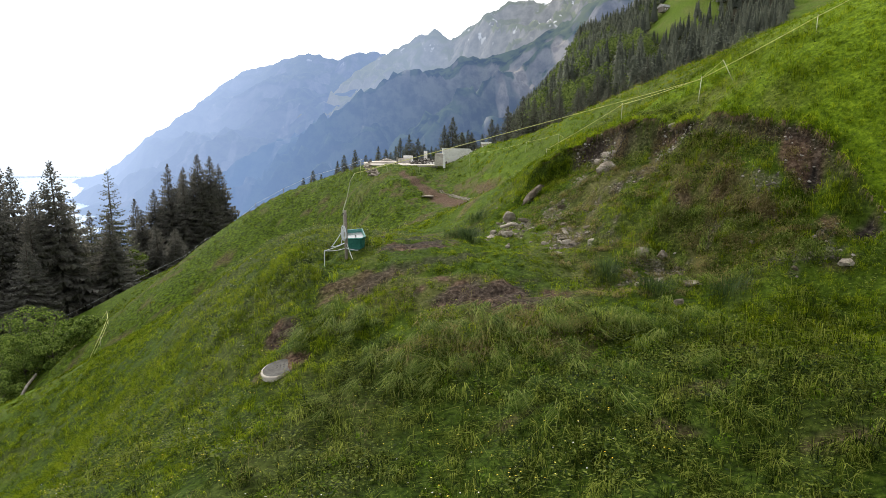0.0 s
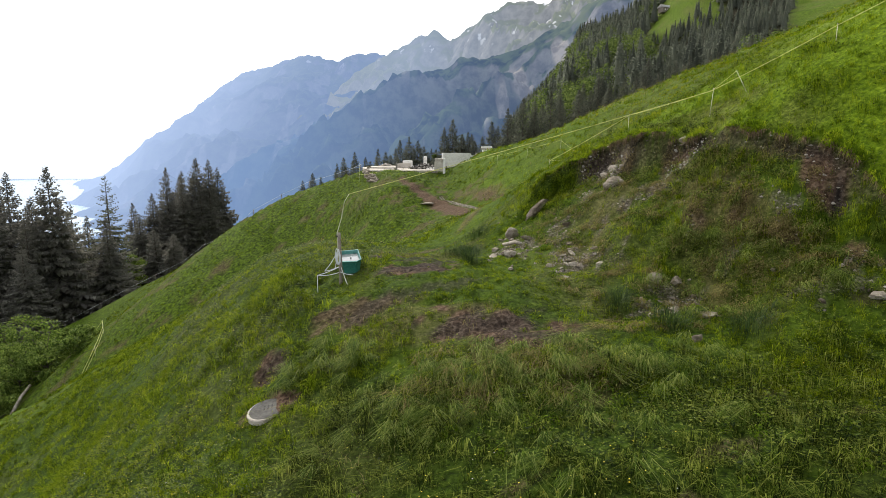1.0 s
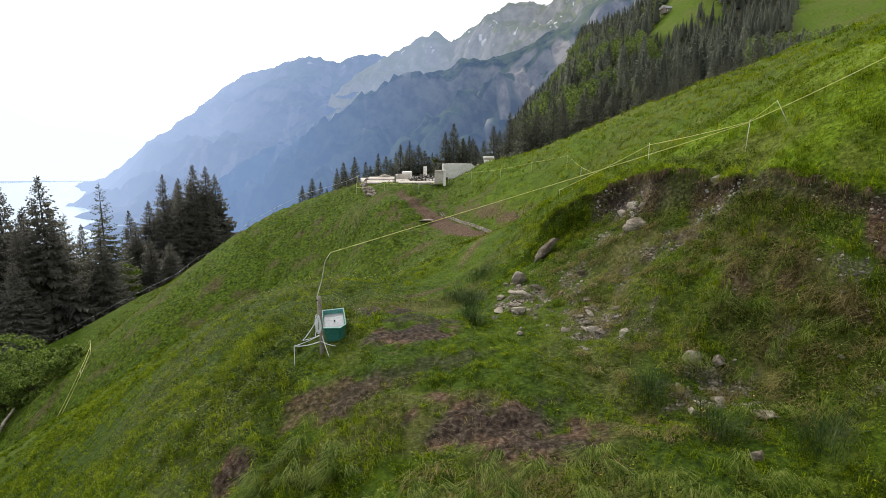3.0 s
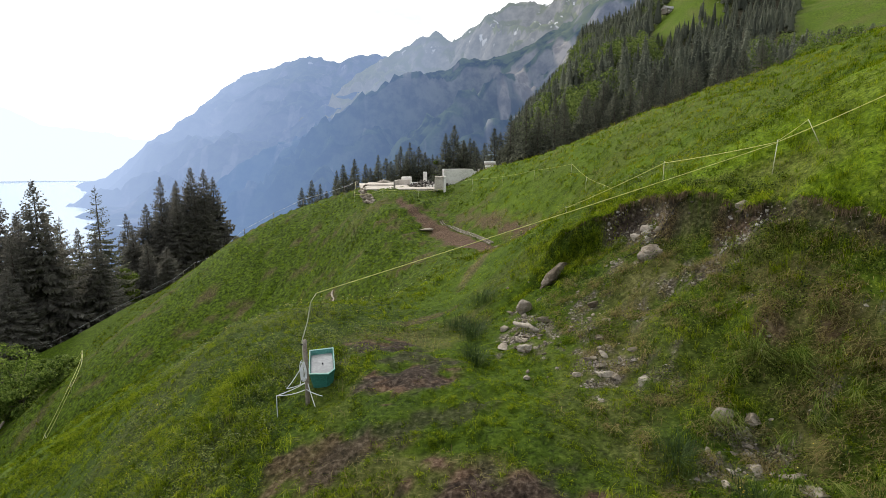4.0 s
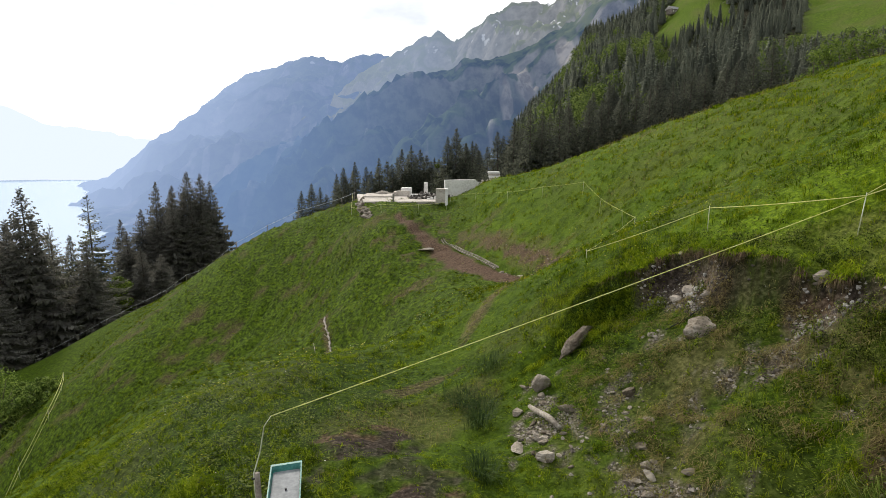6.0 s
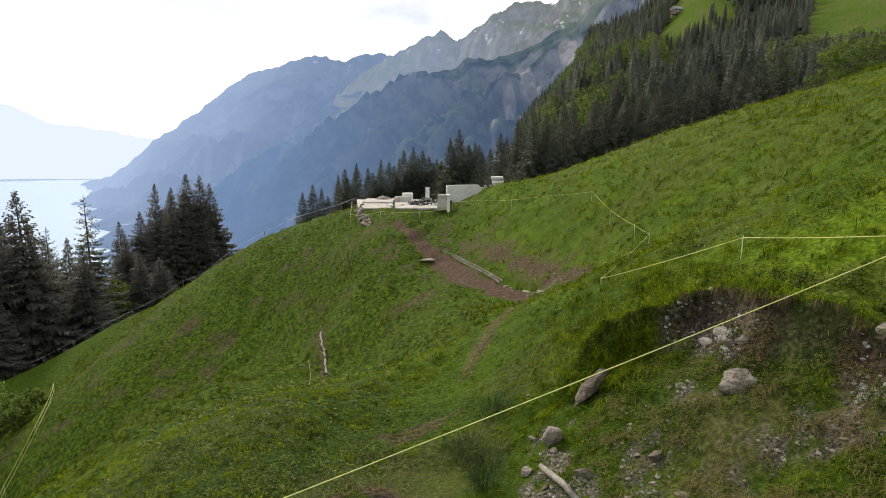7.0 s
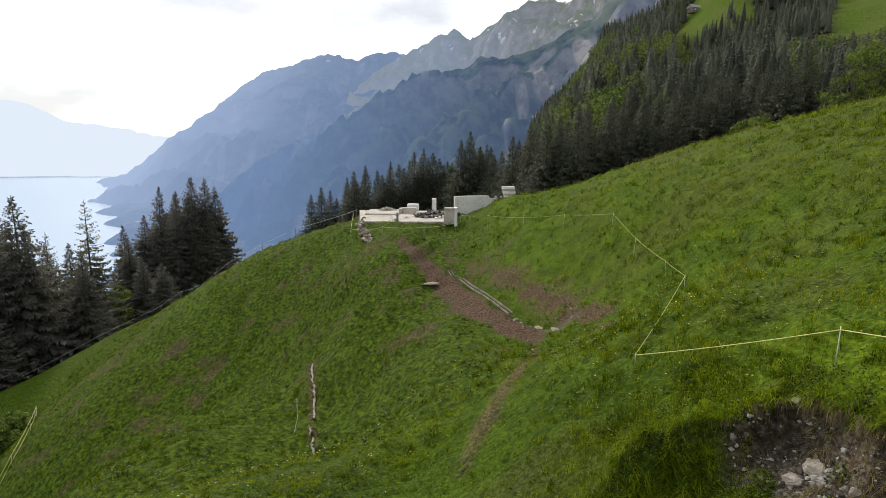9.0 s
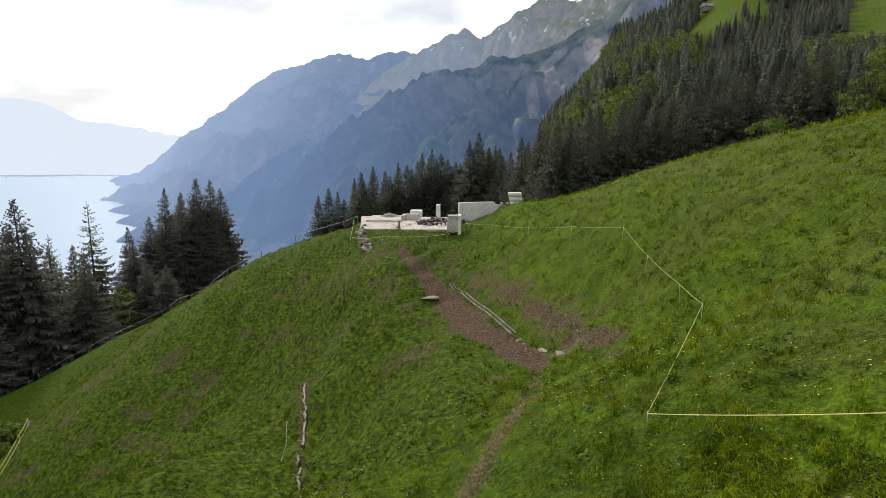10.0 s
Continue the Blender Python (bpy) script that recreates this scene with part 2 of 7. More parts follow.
def ground_material():
    """Pasture turf, bare earth and straw thatch, mixed by the ground's own cover maps."""
    m = bpy.data.materials.new("pasture_ground")
    m.use_nodes = True
    n, l = m.node_tree.nodes, m.node_tree.links
    b = n["Principled BSDF"]
    b.inputs["Roughness"].default_value, b.inputs["Specular IOR Level"].default_value = 0.95, 0.1
    geo = n.new("ShaderNodeNewGeometry")

    def noise_of(scale, detail=5):
        t = n.new("ShaderNodeTexNoise")
        t.inputs["Scale"].default_value, t.inputs["Detail"].default_value, t.inputs["Roughness"].default_value = scale, detail, 0.62
        l.new(geo.outputs["Position"], t.inputs["Vector"])
        return t.outputs["Fac"]

    def ramp_of(value, stops):
        r = n.new("ShaderNodeValToRGB")
        r.color_ramp.elements.remove(r.color_ramp.elements[1])
        for i, (p, c) in enumerate(stops):
            e = r.color_ramp.elements[0] if i == 0 else r.color_ramp.elements.new(p)
            e.position, e.color = p, (*c, 1)
        l.new(value, r.inputs["Fac"])
        return r.outputs["Color"]

    def mix_of(f, a, c):
        x = n.new("ShaderNodeMix")
        x.data_type = "RGBA"
        l.new(f, x.inputs["Factor"])
        l.new(a, x.inputs["A"])
        l.new(c, x.inputs["B"])
        return x.outputs["Result"]

    def cover(name):
        a = n.new("ShaderNodeAttribute")
        a.attribute_name = name
        return a.outputs["Fac"]
    big, mid, small = noise_of(0.16), noise_of(1.1), noise_of(9.0)
    turf_a = ramp_of(mid, [(0.36, (0.028, 0.054, 0.003)), (0.50, (0.066, 0.112, 0.004)), (0.62, (0.112, 0.174, 0.007))])
    turf_b = ramp_of(small, [(0.38, (0.016, 0.034, 0.003)), (0.52, (0.056, 0.096, 0.004)), (0.64, (0.118, 0.172, 0.010))])
    turf = mix_of(big, turf_a, turf_b)
    soil = ramp_of(small, [(0.34, (0.026, 0.017, 0.011)), (0.50, (0.088, 0.054, 0.035)), (0.66, (0.180, 0.128, 0.090))])
    grit = ramp_of(noise_of(16.0, 4), [(0.36, (0.040, 0.031, 0.023)), (0.50, (0.118, 0.096, 0.074)), (0.62, (0.27, 0.24, 0.20))])
    straw = ramp_of(small, [(0.30, (0.045, 0.044, 0.014)), (0.50, (0.105, 0.095, 0.036)), (0.70, (0.19, 0.165, 0.078))])
    short = ramp_of(noise_of(3.6, 8), [(0.38, (0.014, 0.026, 0.002)), (0.51, (0.044, 0.076, 0.003)), (0.64, (0.095, 0.145, 0.006))])
    # dead stalks under long grass, darkened for the shade between the blades
    dark_gap_litter = ramp_of(small, [(0.34, (0.010, 0.018, 0.003)), (0.52, (0.034, 0.062, 0.005)), (0.70, (0.080, 0.115, 0.016))])
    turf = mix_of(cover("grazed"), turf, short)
    turf = mix_of(cover("thatch"), turf, dark_gap_litter)
    # turf lightened to match, with the same backlit brightness in its colour
    fresh = ramp_of(small, [(0.36, (0.055, 0.098, 0.004)), (0.52, (0.115, 0.182, 0.006)), (0.66, (0.190, 0.270, 0.012))])
    turf = mix_of(cover("fresh"), turf, fresh)
    colour = mix_of(cover("straw"), turf, straw)
    colour = mix_of(cover("soil"), colour, soil)
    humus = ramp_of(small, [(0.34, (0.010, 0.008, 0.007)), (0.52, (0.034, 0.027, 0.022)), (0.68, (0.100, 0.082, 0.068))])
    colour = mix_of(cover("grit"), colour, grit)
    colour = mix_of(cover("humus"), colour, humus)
    l.new(colour, b.inputs["Base Color"])
    bump = n.new("ShaderNodeBump")
    bump.inputs["Strength"].default_value, bump.inputs["Distance"].default_value = 0.9, 0.12
    l.new(small, bump.inputs["Height"])
    l.new(bump.outputs["Normal"], b.inputs["Normal"])
    return m


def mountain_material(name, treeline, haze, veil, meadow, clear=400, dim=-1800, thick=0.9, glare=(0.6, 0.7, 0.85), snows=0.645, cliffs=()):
    """Forest below, alpine turf and rock above, a few snow fields; haze is painted over them as pale blue emission."""
    m = bpy.data.materials.new(name)
    m.use_nodes = True
    n, l = m.node_tree.nodes, m.node_tree.links
    b = n["Principled BSDF"]
    b.inputs["Roughness"].default_value, b.inputs["Specular IOR Level"].default_value = 1.0, 0.0
    geo = n.new("ShaderNodeNewGeometry")
    split, slope = n.new("ShaderNodeSeparateXYZ"), n.new("ShaderNodeSeparateXYZ")
    l.new(geo.outputs["Position"], split.inputs[0])
    l.new(geo.outputs["Normal"], slope.inputs[0])

    def noise_of(scale, detail=6):
        t = n.new("ShaderNodeTexNoise")
        t.inputs["Scale"].default_value, t.inputs["Detail"].default_value, t.inputs["Roughness"].default_value = scale, detail, 0.65
        l.new(geo.outputs["Position"], t.inputs["Vector"])
        return t.outputs["Fac"]

    def calc(op, a, c):
        k = n.new("ShaderNodeMath")
        k.operation = op
        for i, v in enumerate((a, c)):
            if isinstance(v, (int, float)):
                k.inputs[i].default_value = v
            else:
                l.new(v, k.inputs[i])
        return k.outputs[0]

    def band(value, lo, hi):
        k = n.new("ShaderNodeMapRange")
        k.interpolation_type = "SMOOTHSTEP"
        k.inputs["From Min"].default_value, k.inputs["From Max"].default_value = lo, hi
        l.new(value, k.inputs["Value"])
        return k.outputs["Result"]

    def mix_of(f, a, c):
        x = n.new("ShaderNodeMix")
        x.data_type = "RGBA"
        l.new(f, x.inputs["Factor"])
        for v, s in ((a, "A"), (c, "B")):
            if isinstance(v, tuple):
                x.inputs[s].default_value = (*v, 1)
            else:
                l.new(v, x.inputs[s])
        return x.outputs["Result"]
    big, small = noise_of(0.006), noise_of(0.022, 8)
    wood = mix_of(band(small, 0.40, 0.60), (0.010, 0.017, 0.009), (0.085, 0.115, 0.050))
    lawn = mix_of(band(small, 0.3, 0.7), (0.09, 0.115, 0.045), (0.17, 0.19, 0.08))
    stone = mix_of(band(small, 0.3, 0.7), (0.14, 0.135, 0.125), (0.36, 0.345, 0.32))
    level = calc("ADD", split.outputs["Z"], calc("MULTIPLY", calc("SUBTRACT", big, 0.5), 420))
    colour = mix_of(band(level, treeline - 60, treeline + 60), wood, lawn)
    colour = mix_of(calc("MULTIPLY", band(big, 0.60, 0.68), meadow), colour, lawn)
    steep = calc("ADD", slope.outputs["Z"], calc("MULTIPLY", calc("SUBTRACT", small, 0.5), 0.35))
    bare = calc("MULTIPLY", band(steep, 0.70, 0.58), band(level, treeline - 430, treeline + 40))
    colour = mix_of(bare, colour, stone)
    snow = calc("MULTIPLY", band(noise_of(0.014, 3), snows, snows + 0.02), band(split.outputs["Z"], 400, 520))
    stretch = n.new("ShaderNodeMapping")
    stretch.inputs["Scale"].default_value = (0.016, 0.003, 0.0035)
    l.new(geo.outputs["Position"], stretch.inputs["Vector"])
    streak = n.new("ShaderNodeTexNoise")
    streak.inputs["Scale"].default_value, streak.inputs["Detail"].default_value = 1.0, 5
    l.new(stretch.outputs["Vector"], streak.inputs["Vector"])
    colour = mix_of(calc("MULTIPLY", band(streak.outputs["Fac"], 0.57, 0.64), 0.75), colour, stone)
    colour = mix_of(snow, colour, (0.85, 0.86, 0.88))
    # bare cliffs: x, z, half-width, half-height
    for cx, cz, rx, rz in cliffs:
        dx = calc("MULTIPLY", calc("SUBTRACT", split.outputs["X"], cx), 1 / rx)
        dz = calc("MULTIPLY", calc("SUBTRACT", split.outputs["Z"], cz), 1 / rz)
        away = calc("ADD", calc("SQRT", calc("ADD", calc("MULTIPLY", dx, dx), calc("MULTIPLY", dz, dz)), 0), calc("MULTIPLY", calc("SUBTRACT", small, 0.5), 1.6))
        colour = mix_of(calc("MULTIPLY", band(away, 1.1, 0.75), 0.9), colour, mix_of(band(small, 0.4, 0.6), (0.26, 0.23, 0.19), (0.52, 0.47, 0.40)))
    l.new(colour, b.inputs["Base Color"])
    # painted haze: the emission thickens and brightens towards the hidden sun
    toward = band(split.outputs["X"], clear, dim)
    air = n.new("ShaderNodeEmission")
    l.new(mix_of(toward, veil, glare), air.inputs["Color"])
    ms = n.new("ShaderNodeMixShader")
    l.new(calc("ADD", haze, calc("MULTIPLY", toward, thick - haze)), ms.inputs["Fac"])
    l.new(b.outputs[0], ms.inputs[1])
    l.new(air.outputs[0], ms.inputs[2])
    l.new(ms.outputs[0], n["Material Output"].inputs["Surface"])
    return m


def water_material():
    m = bpy.data.materials.new("lake_water")
    m.use_nodes = True
    n, l = m.node_tree.nodes, m.node_tree.links
    b = n["Principled BSDF"]
    b.inputs["Base Color"].default_value = (0.26, 0.39, 0.57, 1)
    b.inputs["Roughness"].default_value, b.inputs["IOR"].default_value, b.inputs["Specular IOR Level"].default_value = 0.27, 1.33, 0.32
    geo, t, bump = n.new("ShaderNodeNewGeometry"), n.new("ShaderNodeTexNoise"), n.new("ShaderNodeBump")
    t.inputs["Scale"].default_value, t.inputs["Detail"].default_value = 0.08, 4
    bump.inputs["Strength"].default_value, bump.inputs["Distance"].default_value = 0.04, 1.0
    l.new(geo.outputs["Position"], t.inputs["Vector"])
    l.new(t.outputs["Fac"], bump.inputs["Height"])
    l.new(bump.outputs["Normal"], b.inputs["Normal"])
    return m


# ---------------------------------------------------------------- landform
def smooth(e0, e1, v):
    k = np.clip((np.asarray(v, float) - e0) / (e1 - e0), 0, 1)
    return k * k * (3 - 2 * k)


def vnoise(x, y, seed=0):
    """Value noise, about -1 to 1, one cell a unit."""
    x, y = np.asarray(x, float), np.asarray(y, float)
    xi, yi = np.floor(x), np.floor(y)
    u, v = x - xi, y - yi
    u, v = u * u * (3 - 2 * u), v * v * (3 - 2 * v)

    def lattice(a, b):
        k = np.sin(a * 127.1 + b * 311.7 + seed * 74.7) * 43758.5453
        return (k - np.floor(k)) * 2 - 1
    low = lattice(xi, yi) * (1 - u) + lattice(xi + 1, yi) * u
    high = lattice(xi, yi + 1) * (1 - u) + lattice(xi + 1, yi + 1) * u
    return low * (1 - v) + high * v


def fbm(x, y, octaves=4, seed=0, gain=0.5):
    total, amp, f = 0, 1, 1
    for i in range(octaves):
        total = total + amp * vnoise(x * f + 17.3 * i, y * f - 9.1 * i, seed + i)
        amp, f = amp * gain, f * 2.03
    return total


# Cross-profiles of the hillside: heights at ACROSS, for each distance along the slope.
ACROSS = (-80, -45, -25, -12, -5, 0, 5, 10, 20, 38)
PROFILES = {
    -12: (-36.9, -20.5, -12.5, -6.4, -3.9, -1.7, -0.4, 1.2, 4.0, 7.1),
    8: (-39.5, -20.0, -10.7, -3.5, 0.0, 1.0, 2.1, 3.3, 11.6, 18.4),
    13: (-40.7, -20.1, -10.5, -3.9, -0.1, 1.6, 2.2, 3.5, 13.2, 19.6),
    18: (-41.8, -20.4, -10.2, -4.0, 1.5, 2.7, 3.1, 6.9, 13.5, 20.4),
    24: (-43.6, -21.6, -9.4, -2.0, 2.1, 1.9, 4.2, 8.4, 12.8, 21.9),
    31: (-45.1, -24.7, -9.5, -2.0, 1.0, 1.8, 5.0, 7.3, 12.4, 19.8),
    40: (-46.2, -31.7, -14.6, -3.0, -3.2, 1.0, 1.7, 5.3, 12.3, 17.7),
    52: (-50.0, -24.1, -12.1, -5.9, -0.6, 0.4, 2.3, 6.3, 11.8, 13.8),
    72: (-25.3, -19.8, -3.7, 1.8, 3.2, 2.6, 4.9, 6.2, 9.4, 10.4),
    98: (-38.5, -13.6, -10.8, -9.6, -4.0, -4.2, -3.9, -1.3, 5.0, 4.0),
}


def spline_basis(knots, q):
    """Natural cubic spline weights of each knot at q."""
    k = np.array(knots, float)
    n, h = len(k), np.diff(k)
    a, b = np.eye(n), np.zeros((n, n))
    for i in range(1, n - 1):
        a[i, i - 1:i + 2] = h[i - 1], 2 * (h[i - 1] + h[i]), h[i]
        b[i, i - 1:i + 2] = 6 / h[i - 1], -6 / h[i - 1] - 6 / h[i], 6 / h[i]
    s = np.linalg.solve(a, b)
    q = np.clip(np.asarray(q, float), k[0], k[-1])
    i = np.clip(np.searchsorted(k, q) - 1, 0, n - 2)
    u = (k[i + 1] - q) / h[i]
    w, one = 1 - u, np.eye(n)
    return (u[:, None] * one[i] + w[:, None] * one[i + 1]
            + (((u**3 - u) * h[i]**2)[:, None] * s[i] + ((w**3 - w) * h[i]**2)[:, None] * s[i + 1]) / 6)


PROFILE_GRID = np.array(list(PROFILES.values()))


def to_line(x, y, line):
    """Distance to a polyline, signed (+ to its right), and how far along it, 0 to 1."""
    best, side, along = np.full(np.shape(x), 1e9), np.ones(np.shape(x)), np.zeros(np.shape(x))
    for i, ((ax, ay), (bx, by)) in enumerate(zip(line, line[1:])):
        dx, dy = bx - ax, by - ay
        k = np.clip(((x - ax) * dx + (y - ay) * dy) / (dx * dx + dy * dy), 0, 1)
        d = np.hypot(x - ax - k * dx, y - ay - k * dy)
        nearer = d < best
        best = np.where(nearer, d, best)
        side = np.where(nearer, np.sign((x - ax) * dy - (y - ay) * dx), side)
        along = np.where(nearer, (i + k) / (len(line) - 1), along)
    return best * np.where(side == 0, 1, side), along


SCARP = ((10.2, 13.9), (10.1, 15.2), (10.0, 16.3), (9.7, 17.3), (8.95, 18.5), (8.7, 19.5), (8.25, 20.7), (7.75, 21.7), (7.1, 22.5), (6.85, 24.1), (6.55, 24.95), (5.9, 25.5), (5.1, 25.8), (4.2, 26.1), (3.6, 25.9))
WANDER = 0.16
TRACK = ((-4.2, 63.2), (-1.7, 58.8), (-0.1, 54.8), (1.5, 50.6), (3.0, 46.8), (4.3, 43.6), (4.15, 40.9), (3.2, 37.0), (2.45, 33.8), (1.7, 31.6), (0.8, 29.6))
DITCH = ((-0.2, 58.4), (0.8, 56.8), (2.3, 52.6), (3.65, 48.4), (5.0, 45.7), (6.2, 43.8))


def far_land(x, y):
    r = np.maximum(x, 0)
    z = -16 + 0.02 * (y - 110) + 0.16 * np.minimum(x, 0) + 0.34 * r + 0.13 * smooth(0, 60, r) * np.maximum(0, y - 150)
    z = z - 1.0 * smooth(200, 330, y) * np.maximum(0, 0.222 * y - x) - 0.5 * np.maximum(0, -90 - x)
    z = z - 0.16 * smooth(0, -40, x) * np.maximum(0, y - 150)
    z = z + 0.35 * smooth(0.29, 0.42, x / np.maximum(y, 1)) * np.maximum(0, y - 330)
    z = z - 0.9 * np.maximum(0, y - 680) + 2.5 * fbm(x / 60, y / 60, 4, 3)
    return np.maximum(z, -262)


def height(x, y, fine=True):
    x, y = np.atleast_1d(np.asarray(x, float)), np.atleast_1d(np.asarray(y, float))
    shape, x, y = x.shape, x.ravel(), y.ravel()
    z = np.einsum("pi,ij,pj->p", spline_basis(list(PROFILES), y), PROFILE_GRID, spline_basis(ACROSS, x))
    w = np.maximum(np.maximum(smooth(88, 130, y), smooth(38, 75, x)), smooth(80, 112, -x))
    z = z * (1 - w) + far_land(x, y) * w
    # levelled pad under the ruin
    pad = smooth(2.0, 0.2, np.maximum(np.maximum(-9.2 - x, x + 0.2), np.maximum(71.2 - y, y - 79.5)))
    z = z * (1 - pad) + 2.92 * pad
    z = z + 0.40 * smooth(0.2, 1.0, x) * smooth(9, 4, x) * smooth(66, 71, y) * smooth(86, 79, y)
    # the rounded brow beyond the hollow
    z = z + 1.9 * np.exp(-(((x + 36) / 7)**2 + ((y - 89) / 10)**2))
    # the eroded bank: a raw step in the slope
    d, s = to_line(x, y, SCARP)
    wide = 0.17 + 0.08 * vnoise(x * 1.3, y * 1.3, 5) + 0.75 * smooth(0.74, 0.86, s)
    ends = (0.25 + 0.75 * smooth(0.2, 0.42, s)) * smooth(0.0, 0.08, s) * smooth(1.0, 0.9, s) * (0.72 + 0.28 * vnoise(s * 9, 0 * s, 6))
    d = d + WANDER * vnoise(x * 0.9, y * 0.9, 7) - 0.1
    rise = np.interp(s, (0.0, 0.2, 0.36, 0.5, 0.57, 0.64, 0.71, 0.78, 0.86, 0.94, 1.0), (0.03, 0.08, 0.15, 0.2, 1.0, 0.32, 0.38, 0.60, 0.85, 0.95, 0.3))
    z = z + (1 + 0.12 * vnoise(s * 23, 0 * s, 6)) * (rise * np.exp(-np.maximum(d, 0) / 1.2) * smooth(-wide, 0.08, d) - 0.28 * ends * smooth(-1.5, -0.3, d) * smooth(0.08, -wide, d))
    z = z - 0.42 * np.exp(-(((x - 9.5) / 1.1)**2 + ((y - 21.9) / 1.2)**2))
    # the stony shelf below the bank lies lower
    z = z - 0.5 * np.exp(-(((x - 6.1) / 1.1)**2 + ((y - 15.5) / 1.6)**2))
    # ditch beside the track, and the flat tread of the track
    d, s = to_line(x, y, DITCH)
    z = z - 0.32 * np.exp(-(d / 0.4)**2) * smooth(0, 0.06, s) * smooth(1, 0.94, s)
    if fine:
        close = np.exp(-((x / 45)**2 + ((y - 28) / 60)**2)**2)
        rough = fbm(x / 1.9, y / 1.9, 3, 11)
        z = z + close * ((0.13 + 0.07 * smooth(14, 11, y)) * rough + 0.05 * vnoise(x / 0.33, y / 0.33, 14))
        # cattle steps along the contour
        step = z / 0.50 + 0.9 * fbm(x / 5, y / 5, 2, 21)
        steep = smooth(3, -4, x) * smooth(30, 40, y) * smooth(92, 80, y) + 0.5 * smooth(6, 12, x) * smooth(26, 34, y) * smooth(92, 80, y)
        z = z + steep * (0.24 * np.sin(step * 2 * np.pi) * (0.55 + 0.45 * vnoise(x / 2.5, y / 2.5, 23)) + 0.10 * vnoise(x / 0.8, y / 0.8, 24))
        # hummocks and hollows of the broken bank
        bank = np.exp(-(((x - 6.8) / 3.6)**2 + ((y - 18) / 7)**2)**2)
        z = z + bank * (0.22 * fbm(x / 1.4, y / 1.4, 3, 31))
        # the dug-out edge above the shaft cover
        z = z - 0.30 * np.exp(-((x + 4.15)**2 / 0.16 + (y - 14.95)**2 / 0.10)) + 0.12 * np.exp(-((x + 4.1)**2 / 0.2 + (y - 15.5)**2 / 0.08))
        # ground pocked by hooves on the terrace
        pocked = np.exp(-(((x - 0.2) / 3.2)**2 + ((y - 18.0) / 5.5)**2)**2)
        z = z - pocked * 0.11 * smooth(0.1, 0.8, vnoise(x / 0.26, y / 0.26, 33))
        # two hollows broken into the bank
        z = z - 0.42 * np.exp(-((x - 9.75)**2 + (y - 16.0)**2) / 0.09) - 0.30 * np.exp(-((x - 9.95)**2 + (y - 14.1)**2) / 0.10)
    return z.reshape(shape)


# ---------------------------------------------------------------- mesh tools
def mesh_of(name, verts, quads=(), tris=(), mat=None, smooth_faces=True, layers=None):
    """A mesh from arrays of corners, four-sided and three-sided faces."""
    verts = np.asarray(verts, np.float32).reshape(-1, 3)
    quads, tris = np.asarray(quads, np.int32).reshape(-1, 4), np.asarray(tris, np.int32).reshape(-1, 3)
    me = bpy.data.meshes.new(name)
    me.vertices.add(len(verts))
    me.vertices.foreach_set("co", verts.ravel())
    me.loops.add(quads.size + tris.size)
    me.loops.foreach_set("vertex_index", np.concatenate([quads.ravel(), tris.ravel()]))
    me.polygons.add(len(quads) + len(tris))
    starts = np.concatenate([np.arange(len(quads)) * 4, quads.size + np.arange(len(tris)) * 3])
    me.polygons.foreach_set("loop_start", starts.astype(np.int32))
    me.polygons.foreach_set("use_smooth", np.full(len(starts), smooth_faces))
    me.update(calc_edges=True)
    for key, values in (layers or {}).items():
        a = me.attributes.new(key, "FLOAT", "POINT")
        a.data.foreach_set("value", np.asarray(values, np.float32).ravel())
    if mat:
        me.materials.append(mat)
    me.validate()
    return me


def part(name, bm, mat, parent=None, label="", smooth_faces=False):
    """Links a bmesh (or a ready mesh) as one mesh object, under a thing or a part."""
    if isinstance(bm, bmesh.types.BMesh):
        me = bpy.data.meshes.new(name)
        bmesh.ops.recalc_face_normals(bm, faces=bm.faces[:])
        bm.to_mesh(me)
        bm.free()
        me.polygons.foreach_set("use_smooth", np.full(len(me.polygons), smooth_faces))
        me.materials.append(mat)
    else:
        me = bm
    ob = new(name, me)
    if parent:
        ob.parent = parent
    if label:
        ob["label"] = label
    return ob


def empty(name, m, label, category, group="", kind=""):
    ob = new(name)
    ob.empty_display_size = 0.2
    ob.matrix_world = m
    return tagged(ob, label, category, group, kind)


def ground_at(x, y):
    return float(height(x, y)[0])


def add_box(bm, cx, cy, cz, sx, sy, sz, m=None, bevel=0.0, rough=0.0, seed=0):
    made = bmesh.ops.create_cube(bm, size=1)["verts"]
    bmesh.ops.scale(bm, vec=(sx, sy, sz), verts=made)
    if bevel:
        edges = list({e for v in made for e in v.link_edges})
        made = list({v for f in bmesh.ops.bevel(bm, geom=edges, offset=bevel, segments=2, affect="EDGES", profile=0.6)["faces"] for v in f.verts} | {v for v in made if v.is_valid})
    rnd = random.Random(seed)
    for v in made:
        if rough:
            v.co += Vector((rnd.uniform(-1, 1), rnd.uniform(-1, 1), rnd.uniform(-1, 1))) * rough
        v.co = v.co + Vector((cx, cy, cz))
        if m is not None:
            v.co = m @ v.co
    return made


